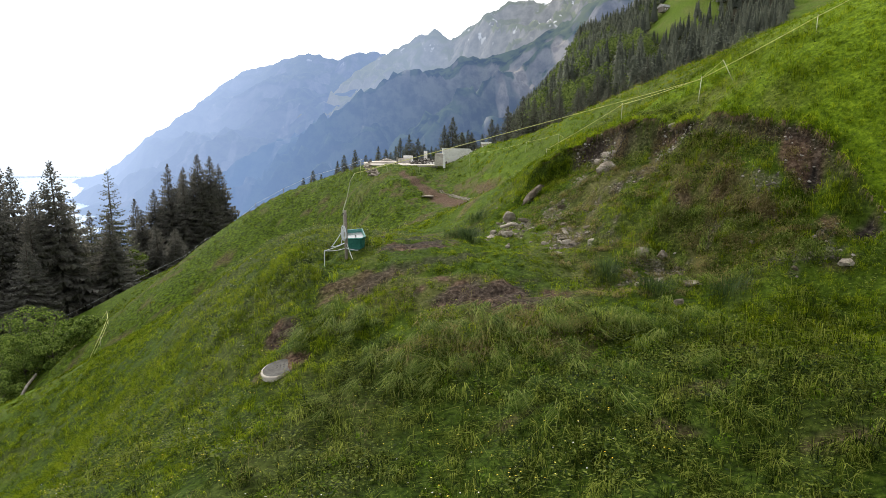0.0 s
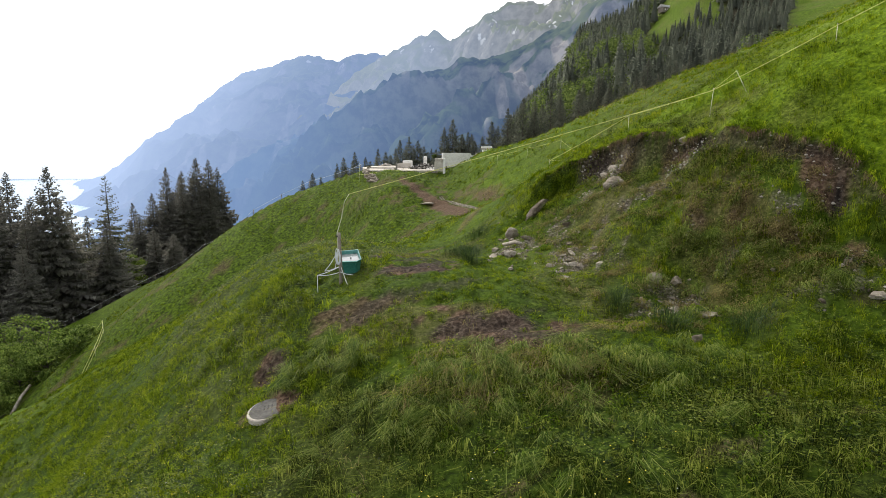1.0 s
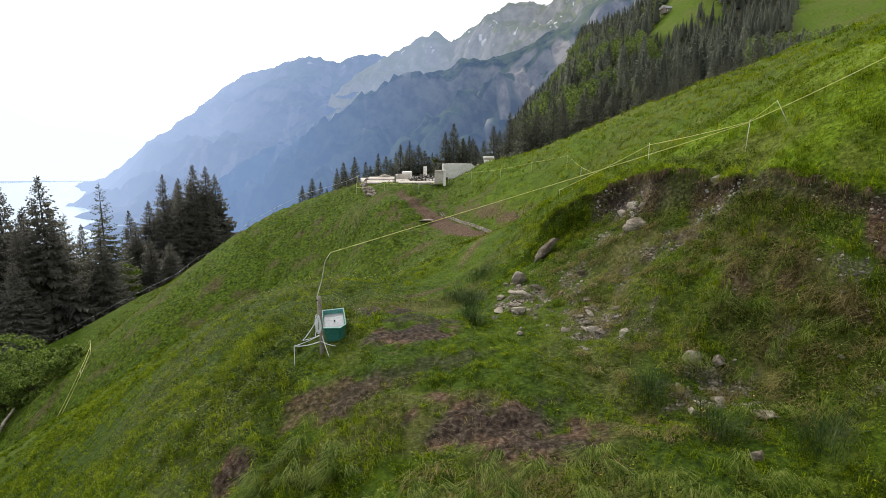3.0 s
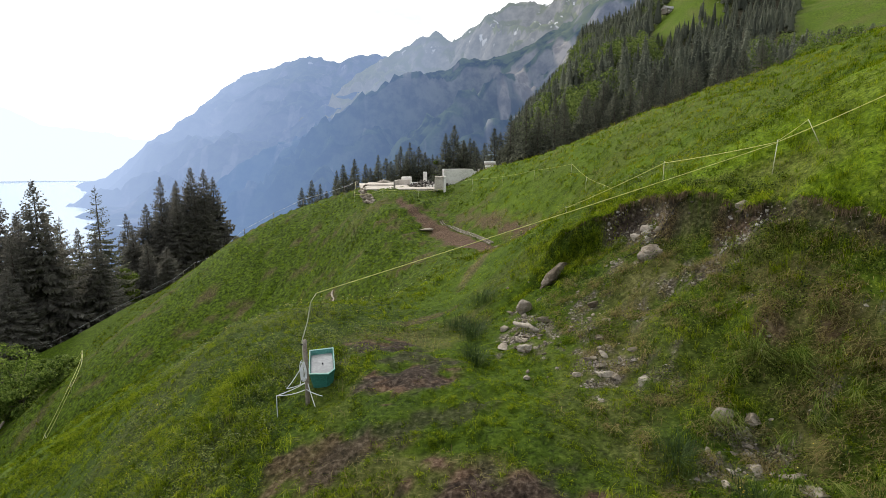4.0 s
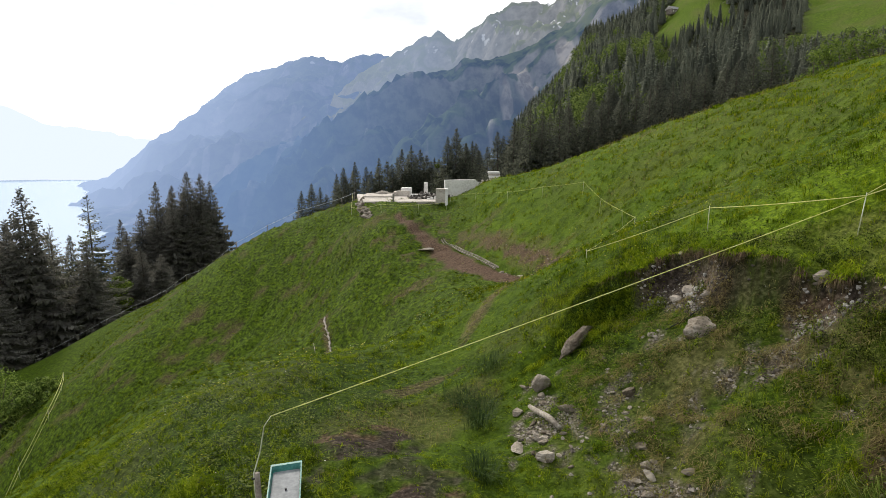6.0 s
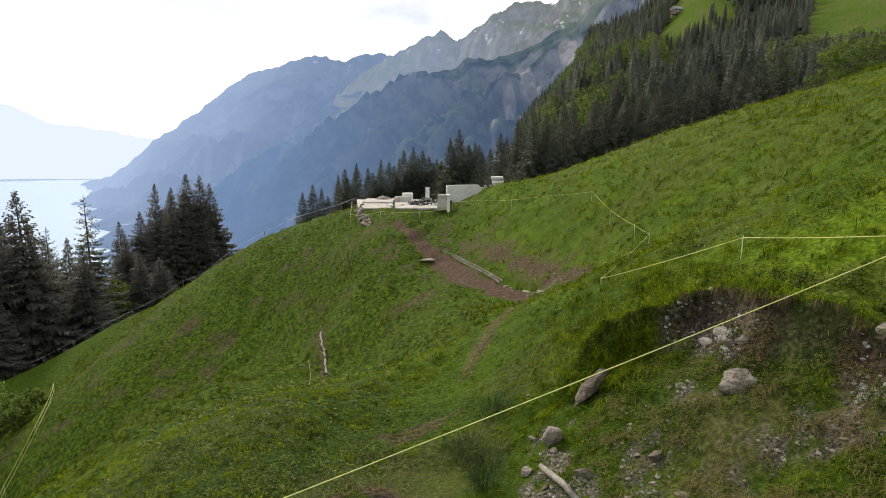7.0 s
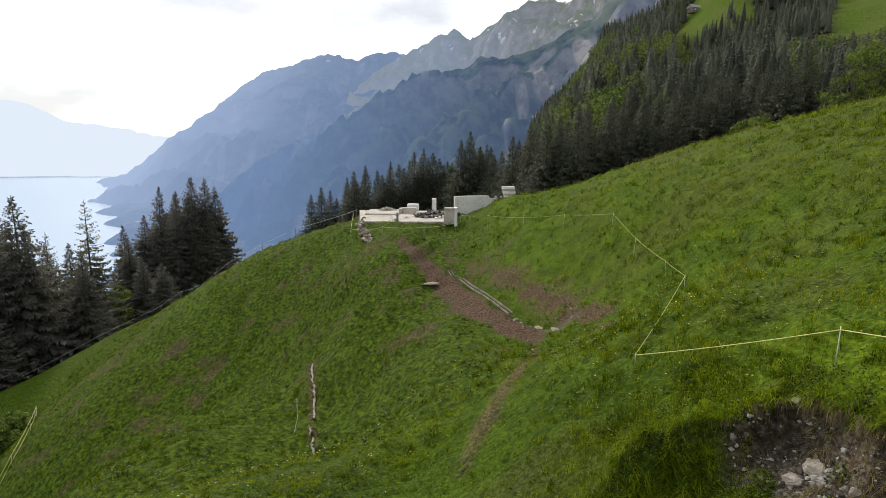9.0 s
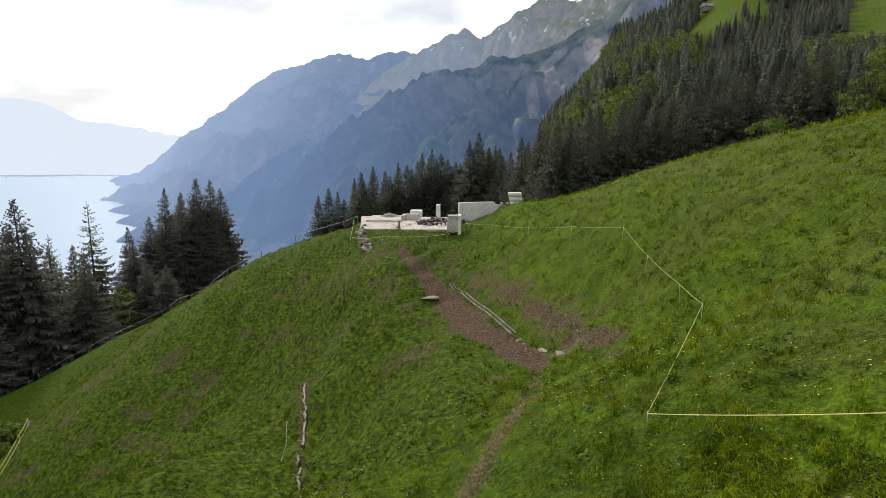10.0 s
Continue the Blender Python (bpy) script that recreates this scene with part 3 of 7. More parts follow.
def tube(points, radii, sides=8, cap=True):
    """A tapering tube along points, as (verts, quads, tris)."""
    pts = [Vector(p) for p in points]
    verts, quads, tris = [], [], []
    for i, p in enumerate(pts):
        d = (pts[min(i + 1, len(pts) - 1)] - pts[max(i - 1, 0)]).normalized()
        u = d.cross(Vector((0, 0, 1)) if abs(d.z) < 0.9 else Vector((1, 0, 0))).normalized()
        w = d.cross(u)
        for k in range(sides):
            a = 2 * math.pi * k / sides
            verts.append(p + (u * math.cos(a) + w * math.sin(a)) * radii[i])
    for i in range(len(pts) - 1):
        for k in range(sides):
            j = (k + 1) % sides
            quads.append((i * sides + k, i * sides + j, (i + 1) * sides + j, (i + 1) * sides + k))
    if cap:
        for base, flip in ((0, True), ((len(pts) - 1) * sides, False)):
            c = len(verts)
            verts.append(pts[0] if flip else pts[-1])
            for k in range(sides):
                j = (k + 1) % sides
                tris.append((c, base + j, base + k) if flip else (c, base + k, base + j))
    return verts, quads, tris


def joined(pieces):
    verts, quads, tris = [], [], []
    for v, q, t in pieces:
        o = len(verts)
        verts += list(v)
        quads += [tuple(i + o for i in f) for f in q]
        tris += [tuple(i + o for i in f) for f in t]
    return verts, quads, tris


def tube_part(name, points, radii, mat, parent=None, sides=8, label=""):
    v, q, t = tube(points, radii, sides)
    return part(name, mesh_of(name, v, q, t, mat), mat, parent, label)


# ---------------------------------------------------------------- ground cover maps
# bare patches: x, y, half-length, half-width, turn in degrees, strength
BARE = ((8.01, 17.15, 0.32, 0.22, -50, 1.0), (7.72, 16.94, 0.3, 0.18, -50, 0.9), (9.91, 16.24, 0.3, 0.2, 40, 1.0), (9.68, 16.82, 0.42, 0.22, -60, 1.0), (9.52, 16.22, 0.45, 0.22, -60, 1.0), (9.34, 14.58, 0.35, 0.18, -40, 0.9), (6.98, 17.41, 0.3, 0.15, 0, 0.8), (8.52, 15.99, 0.25, 0.15, -30, 0.8), (-3.80, 13.50, 0.42, 0.42, 0, 1.0), (1.2, 14.8, 1.3, 0.8, -20, 1.0), (-1.9, 16.4, 1.1, 0.45, 10, 0.8), (2.3, 14.2, 0.6, 0.4, 0, 0.7), (-1.9, 21.9, 1.2, 0.6, 60, 0.9),
        (-0.6, 19.0, 1.1, 0.6, 30, 1.0), (-0.6, 26.6, 1.2, 0.35, 30, 0.6), (-4.1, 15.1, 0.55, 0.38, 60, 1.0), (-3.35, 14.75, 0.28, 0.2, 0, 0.9), (8.0, 17.3, 0.6, 0.25, -60, 0.7),
        (8.4, 15.8, 0.5, 0.22, -50, 0.7), (9.75, 16.0, 0.26, 0.18, 40, 0.9), (9.95, 14.1, 0.25, 0.2, 30, 1.0), (6.9, 17.8, 0.35, 0.18, 20, 0.6), (8.8, 13.3, 0.5, 0.2, 0, 0.5),
        (6.9, 20.6, 0.5, 0.3, 30, 0.7), (-35.7, 65.5, 1.4, 0.6, 30, 0.8), (-36.6, 55.5, 1.8, 0.6, 75, 0.5), (-33.5, 62.0, 1.2, 0.35, 60, 0.5), (-12, 57, 0.7, 0.3, 20, 0.4), (-1.4, 47.5, 0.8, 0.4, -30, 0.6), (-10, 64, 2.0, 0.4, 20, 0.5), (3.9, 52.6, 2.3, 0.55, -68, 0.75), (5.4, 48.6, 2.6, 0.6, -68, 0.9), (6.9, 43.5, 2.2, 0.55, -72, 0.9), (2.0, 57.5, 1.6, 0.5, -60, 0.55), (7.0, 40.8, 1.0, 0.4, -70, 0.7), (-6.5, 63.0, 1.4, 0.6, 15, 0.4), (-8.2, 60.2, 1.0, 0.4, 60, 0.35), (-4.2, 56.5, 1.0, 0.5, 30, 0.4), (3.2, 55.5, 1.2, 0.5, -60, 0.5), (2.5, 41.5, 0.8, 0.5, 40, 0.5), (5.8, 11.5, 0.4, 0.2, 0, 0.5), (4.3, 9.6, 0.5, 0.2, 20, 0.5), (6.3, 10.3, 0.45, 0.16, -20, 0.6), (3.5, 8.3, 0.7, 0.22, -18, 0.8), (4.9, 7.5, 0.6, 0.22, -15, 0.7), (1.0, 9.4, 0.4, 0.15, 10, 0.6), (-8.3, 48.6, 2.2, 0.28, -75, 0.75), (-7.4, 45.4, 2.2, 0.25, -77, 0.7), (-6.4, 41.4, 1.8, 0.2, -75, 0.6), (-9.4, 49.8, 0.5, 0.25, 20, 0.5), (-2.0, 48.2, 1.1, 0.35, 10, 0.7))
GRITTY = ((6.93, 24.08, 0.55, 0.28, -75, 1.0), (6.5, 24.65, 0.40, 0.22, -60, 0.8), (7.0, 20.7, 0.75, 0.35, -15, 1.0), (3.9, 19.2, 0.8, 0.45, 75, 0.95), (2.5, 22.4, 1.3, 0.5, 80, 0.9), (3.9, 21.4, 1.2, 0.4, 80, 0.6), (5.8, 15.9, 0.9, 0.45, 20, 0.8), (5.0, 22.8, 0.5, 0.35, 40, 0.85), (5.1, 20.4, 0.6, 0.3, 70, 0.4),
          (4.9, 18.2, 0.5, 0.3, 30, 0.6), (5.6, 44.4, 0.8, 0.35, 0, 0.7), (7.4, 18.6, 0.5, 0.2, -40, 0.6), (8.5, 16.3, 0.5, 0.25, -50, 0.6), (8.5, 14.0, 0.8, 0.3, 10, 0.6))
STRAWY = ((4.0, 52.8, 3.4, 1.0, -66, 0.5), (5.7, 48.0, 3.2, 1.1, -68, 0.5), (-6.8, 62.5, 2.4, 1.2, 20, 0.35), (7.2, 43.0, 1.6, 0.8, -60, 0.6), (1.2, 12.6, 2.6, 0.9, -8, 0.8), (8.1, 17.1, 0.6, 0.3, -50, 0.8), (8.4, 15.9, 0.5, 0.3, -50, 0.8), (7.9, 16.2, 0.4, 0.25, 0, 0.8), (9.2, 15.4, 0.3, 0.2, 0, 0.7), (7.0, 17.9, 0.5, 0.25, 20, 0.9), (-1.5, 15.3, 2.0, 0.8, 10, 0.5), (7.8, 16.6, 2.0, 1.2, -50, 0.3), (2.2, 33.4, 3.6, 0.24, 66, 0.9), (3.7, 39.5, 3.0, 0.24, 75, 0.8), (8.6, 22.0, 4.5, 0.6, -55, 0.3), (-0.5, 24.5, 2.0, 1.5, 30, 0.4))


def patches(x, y, table, ragged=0.8, grain=0.55):
    total = np.zeros(np.shape(x))
    for cx, cy, a, b, turn, k in table:
        c, s = math.cos(radians(turn)), math.sin(radians(turn))
        u, v = ((x - cx) * c + (y - cy) * s) / a, (-(x - cx) * s + (y - cy) * c) / b
        total = np.maximum(total, k * smooth(1.25, 0.75, np.hypot(u, v) + ragged * fbm(x / grain, y / grain, 3, 41)))
    return total


def bank_face(x, y):
    """Distance from the bank's lip (+ above), how raw the face is there, and how far down the raw ground reaches."""
    d, s = to_line(x, y, SCARP)
    d = d + WANDER * vnoise(x * 0.9, y * 0.9, 7) - 0.1
    along = (0.0, 0.10, 0.16, 0.22, 0.30, 0.40, 0.44, 0.49, 0.53, 0.58, 0.62, 0.78, 0.83, 0.95, 1.0)
    raw = np.interp(s, along, (0, 0.3, 0.8, 0.8, 0.5, 0.6, 1, 1, 0.45, 0.5, 1, 0.85, 0.15, 0.1, 0))
    deep = np.interp(s, along, (0.03, 0.10, 0.22, 0.22, 0.10, 0.14, 0.50, 0.42, 0.11, 0.13, 0.56, 0.60, 0.10, 0.08, 0.03)) * (1 + 0.35 * vnoise(x * 1.7, y * 1.7, 19))
    return d, raw, deep


def cover_soil(x, y):
    d, s = to_line(x, y, TRACK)
    width = 0.55 + 0.40 * smooth(0.0, 0.15, s) - 0.76 * smooth(0.45, 0.56, s)
    tread = smooth(1.3, 0.7, np.abs(d) / width + 0.45 * fbm(x / 1.2, y / 1.2, 3, 43)) * (1 - 0.5 * smooth(0.48, 0.58, s))
    d, raw, deep = bank_face(x, y)
    face = raw * smooth(0.12, 0.0, d) * smooth(-deep - 0.15, -deep + 0.1, d + 0.12 * vnoise(x * 2.6, y * 2.6, 18))
    worn = 0.75 * smooth(0.35, 0.75, fbm(x / 1.5, y / 0.9, 4, 63)) * np.exp(-(((x + 2.0) / 7.0)**2 + ((y - 57) / 10.0)**2)**2)
    worn = worn + 0.6 * smooth(0.5, 0.85, fbm(x / 1.9, y / 1.1, 4, 64)) * smooth(-46, -40, x) * smooth(-6, -12, x) * smooth(40, 48, y) * smooth(90, 76, y)
    tread = np.maximum(tread, worn)
    return np.clip(np.maximum(np.maximum(tread, 0.95 * face), patches(x, y, BARE)), 0, 1)


def cover_humus(x, y):
    """Dark raw earth in the bank's face and in its hollows."""
    d, raw, deep = bank_face(x, y)
    upper = 0.10 + 0.42 * deep
    face = raw * smooth(0.16, 0.05, d) * smooth(-upper - 0.14, -upper + 0.08, d + 0.12 * vnoise(x * 3.1, y * 3.1, 17))
    face = face * (1 - 0.9 * patches(x, y, ((6.92, 24.05, 0.50, 0.24, -75, 1.0), (7.9, 21.2, 0.4, 0.2, -60, 0.8)), 0.6, 0.3))
    return np.clip(np.maximum(0.95 * face, patches(x, y, ((9.8, 16.0, 0.34, 0.24, 40, 1.0), (9.98, 14.1, 0.26, 0.2, 30, 1.0), (1.2, 14.8, 1.2, 0.7, -20, 0.75), (-1.9, 16.4, 1.0, 0.4, 10, 0.6), (-0.6, 19.0, 1.2, 0.7, 30, 0.85), (-1.7, 21.7, 1.3, 0.7, 60, 0.85), (-1.0, 20.4, 0.8, 0.5, 40, 0.7), (-4.1, 15.2, 0.4, 0.3, 60, 0.6), (0.2, 17.2, 0.8, 0.35, 20, 0.6)), 0.8, 0.4)), 0, 1)


def cover_grazed(x, y):
    """Closely grazed turf in the hollow below the ruin and on the terrace."""
    hollow = smooth(4.5, 0.5, x + 0.6 * fbm(x / 3, y / 3, 2, 44)) * smooth(29, 35, y)
    return np.clip(np.maximum(0.9 * hollow, 0.5 * patches(x, y, ((0.5, 20.5, 6.5, 3.0, 80, 1.0),), 0.5, 1.2)), 0, 1)


def cover_wood_shade(x, y):
    """Dark forest floor under the far woods; the trees' shade is in its tone too."""
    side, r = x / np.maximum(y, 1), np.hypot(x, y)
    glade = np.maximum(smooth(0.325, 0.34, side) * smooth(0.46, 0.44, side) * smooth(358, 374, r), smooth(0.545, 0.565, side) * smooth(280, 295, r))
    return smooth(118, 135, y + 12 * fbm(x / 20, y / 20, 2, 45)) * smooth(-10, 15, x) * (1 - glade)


def cover_grit(x, y):
    d, raw, deep = bank_face(x, y)
    toe = 0.95 * raw * smooth(17.5, 20, y) * smooth(0.25, 0.5, deep) * smooth(-0.08 - 0.25 * deep, -0.18 - 0.35 * deep, d) * smooth(-deep - 0.3, -deep + 0.02, d + 0.2 * vnoise(x * 2.3, y * 2.3, 16))
    return np.clip(np.maximum(0.85 * patches(x, y, GRITTY, 1.15, 0.32), toe), 0, 1)


def cover_straw(x, y):
    return np.clip(patches(x, y, STRAWY, 0.6, 1.3) + 0.22 * smooth(0.25, 0.8, fbm(x / 3.0, y / 3.0, 3, 47)) * smooth(36, 28, y) + 0.32 * smooth(-0.1, 0.7, fbm(x / 4.0, y / 4.0, 3, 66)) * smooth(36, 62, y) * smooth(6, 12, x) + 0.16 * smooth(0.0, 0.6, fbm(x / 5.0, y / 5.0, 3, 68)) * smooth(24, 30, y) * smooth(7, 10, x) + 0.7 * smooth(-0.15, 0.5, fbm(x / 1.3, y / 1.3, 3, 48))  * np.exp(-(((x - 7) / 3.2)**2 + ((y - 18.5) / 5.5)**2)**2), 0, 0.9)


def steps(lo, hi, fine_lo, fine_hi, fine, growth, widest):
    """Grid lines from lo to hi: close together between fine_lo and fine_hi, wider outside."""
    mid = list(np.arange(fine_lo, fine_hi + 1e-6, fine))
    up, down = [], []
    d, p = fine, mid[-1]
    while p < hi:
        d = min(d * growth, widest)
        p += d
        up.append(p)
    d, p = fine, mid[0]
    while p > lo:
        d = min(d * growth, widest)
        p -= d
        down.append(p)
    return np.array(down[::-1] + mid + up)


def grid_mesh(name, gx, gy, gz, mat, layers=None):
    xx, yy = np.meshgrid(gx, gy)
    nx, ny = len(gx), len(gy)
    i = (np.arange(ny - 1)[:, None] * nx + np.arange(nx - 1)).ravel()
    return mesh_of(name, np.stack([xx, yy, gz], -1), np.stack([i, i + 1, i + 1 + nx, i + nx], -1), mat=mat, layers=layers)


def build_ground():
    gx = steps(-900, 760, -8, 12, 0.15, 1.032, 30)
    gy = steps(-60, 900, 9, 29, 0.15, 1.018, 30)
    xx, yy = np.meshgrid(gx, gy)
    d, s = to_line(xx, yy, SCARP)
    fresh = smooth(0.0, 0.4, d + WANDER * vnoise(xx * 0.9, yy * 0.9, 7) - 0.1) * smooth(11.5, 13.5, yy) * smooth(29, 24, yy) * smooth(2.2, 4.2, xx)
    # the humus layer also carries the painted shade under the far woods
    layers = {"soil": cover_soil(xx, yy), "grit": cover_grit(xx, yy), "humus": np.maximum(cover_humus(xx, yy), 0.9 * cover_wood_shade(xx, yy)), "straw": cover_straw(xx, yy), "grazed": cover_grazed(xx, yy), "fresh": fresh, "thatch": 0.9 * (1 - fresh) * smooth(33, 27, yy + 2 * fbm(xx / 4, yy / 4, 2, 46)) * smooth(-24, -12, xx + 5 * fbm(xx / 3, yy / 3, 3, 62)) * (1 - 0.6 * patches(xx, yy, ((0.5, 20.5, 6.5, 3.0, 80, 1.0),), 0.5, 1.2)) * (1 - 0.45 * smooth(4, 7, xx))}
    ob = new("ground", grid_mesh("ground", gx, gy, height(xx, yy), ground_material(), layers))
    tagged(ob, "steep green alpine pasture with bare earth patches", "ground", kind="structure")


build_ground()


# ---------------------------------------------------------------- lake and mountains
def crest_land(xx, yy, crest, fall, rough, cell, seed, floor, lee, ribs):
    """A range: the crest line's height less the fall with distance, steeper towards the lake (lee), cut by gullies."""
    best, d = np.full(xx.shape, -1e9), np.zeros(xx.shape)
    for (ax, ay, az), (bx, by, bz) in zip(crest, crest[1:]):
        dx, dy = bx - ax, by - ay
        k = np.clip(((xx - ax) * dx + (yy - ay) * dy) / (dx * dx + dy * dy), 0, 1)
        ex = xx - ax - k * dx
        away = np.hypot(np.where(ex < 0, ex * lee, ex), yy - ay - k * dy)
        z = az + (bz - az) * k - fall * away * (1 - 0.12 * np.tanh(away / 900))
        d, best = np.where(z > best, away, d), np.maximum(best, z)
    ridge = 1 - np.abs(fbm(xx / cell, yy / cell, 5, seed, 0.52))
    u, v = 0.50 * xx - 0.866 * yy, 0.866 * xx + 0.50 * yy
    best = best + ribs * (0.72 - np.abs(fbm(u / 190 + 0.35 * fbm(xx / 300, yy / 300, 2, seed + 3), v / 900, 4, seed + 5, 0.55))) * smooth(0, 260, d)
    z = best + rough * (ridge - 0.75) * (0.26 + smooth(0, 500, d)) + 16 * fbm(xx / 70, yy / 70, 4, seed + 7)
    return np.maximum(z, floor)


def build_range(name, gx, gy, crest, fall, rough, cell, seed, mat, label, shore=False, lee=1.0, base=-262.0, ribs=0.0):
    xx, yy = np.meshgrid(gx, gy)
    floor = np.full(xx.shape, base)
    if shore:
        inland = xx + 0.605 * yy + 90 * fbm(xx / 260, yy / 260, 3, 71)
        floor = -262 + 26 * smooth(-40, 60, inland) + 0.10 * np.clip(inland - 40, 0, 500) * smooth(2600, 3400, yy) + 12 * fbm(xx / 90, yy / 90, 4, 72) * smooth(0, 120, inland)
    z = crest_land(xx, yy, crest, fall, rough, cell, seed, floor, lee, ribs)
    tagged(new(name, grid_mesh(name, gx, gy, z, mat)), label, "mountain", kind="structure")


CREST_FAR = ((-1900, 3080, -252), (-1950, 3500, -170), (-1781, 3900, 22), (-1607, 4100, 228), (-1466, 4150, 318), (-1250, 4100, 472), (-895, 4050, 580), (-692, 4050, 512), (-534, 4000, 580), (-92, 4000, 514), (426, 4000, 480))
CREST_HIGH = ((-756, 3600, 225), (-476, 3550, 422), (-274, 3500, 536), (-41, 3450, 640), (53, 3400, 578), (228, 3350, 692), (418, 3300, 752), (523, 3250, 694), (651, 3200, 765), (875, 3100, 858), (1196, 2900, 950))
CREST_NEAR = ((900, 1500, 560), (574, 1700, 431), (449, 1800, 401), (304, 1900, 329), (157, 2000, 287), (29, 2050, 276), (-112, 2100, 257), (-185, 2100, 212), (-323, 2100, 135), (-439, 2080, 57), (-593, 2050, -64), (-698, 2000, -158), (-820, 1950, -277))
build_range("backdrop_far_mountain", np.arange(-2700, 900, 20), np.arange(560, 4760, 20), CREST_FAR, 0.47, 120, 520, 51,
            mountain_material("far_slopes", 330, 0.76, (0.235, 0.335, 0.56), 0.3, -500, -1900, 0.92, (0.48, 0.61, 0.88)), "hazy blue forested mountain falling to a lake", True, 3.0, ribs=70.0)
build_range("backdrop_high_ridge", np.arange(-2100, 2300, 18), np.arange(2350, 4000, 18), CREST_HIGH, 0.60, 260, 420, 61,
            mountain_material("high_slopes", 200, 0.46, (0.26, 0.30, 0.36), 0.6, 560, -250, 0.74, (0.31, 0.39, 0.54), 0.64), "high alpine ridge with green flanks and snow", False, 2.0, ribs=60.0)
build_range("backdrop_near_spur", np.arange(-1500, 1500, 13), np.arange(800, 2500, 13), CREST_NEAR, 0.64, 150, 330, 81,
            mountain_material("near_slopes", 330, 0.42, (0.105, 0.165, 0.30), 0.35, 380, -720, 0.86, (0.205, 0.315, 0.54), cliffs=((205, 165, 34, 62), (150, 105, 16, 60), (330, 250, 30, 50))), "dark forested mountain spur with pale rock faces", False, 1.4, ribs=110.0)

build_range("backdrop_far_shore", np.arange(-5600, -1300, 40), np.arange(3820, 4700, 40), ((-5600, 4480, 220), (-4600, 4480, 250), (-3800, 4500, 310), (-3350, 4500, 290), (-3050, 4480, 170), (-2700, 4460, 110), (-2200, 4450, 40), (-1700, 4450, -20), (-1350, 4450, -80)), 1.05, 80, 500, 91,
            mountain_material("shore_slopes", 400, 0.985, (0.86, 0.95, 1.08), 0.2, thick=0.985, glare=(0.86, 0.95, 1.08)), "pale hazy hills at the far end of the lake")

lake_x, lake_y = np.linspace(-5800, 600, 28), np.linspace(300, 4600, 24)
tagged(new("water", grid_mesh("water", lake_x, lake_y, np.full((24, 28), -250.0), water_material())), "pale blue lake glaring under the clouds", "lake", kind="structure")


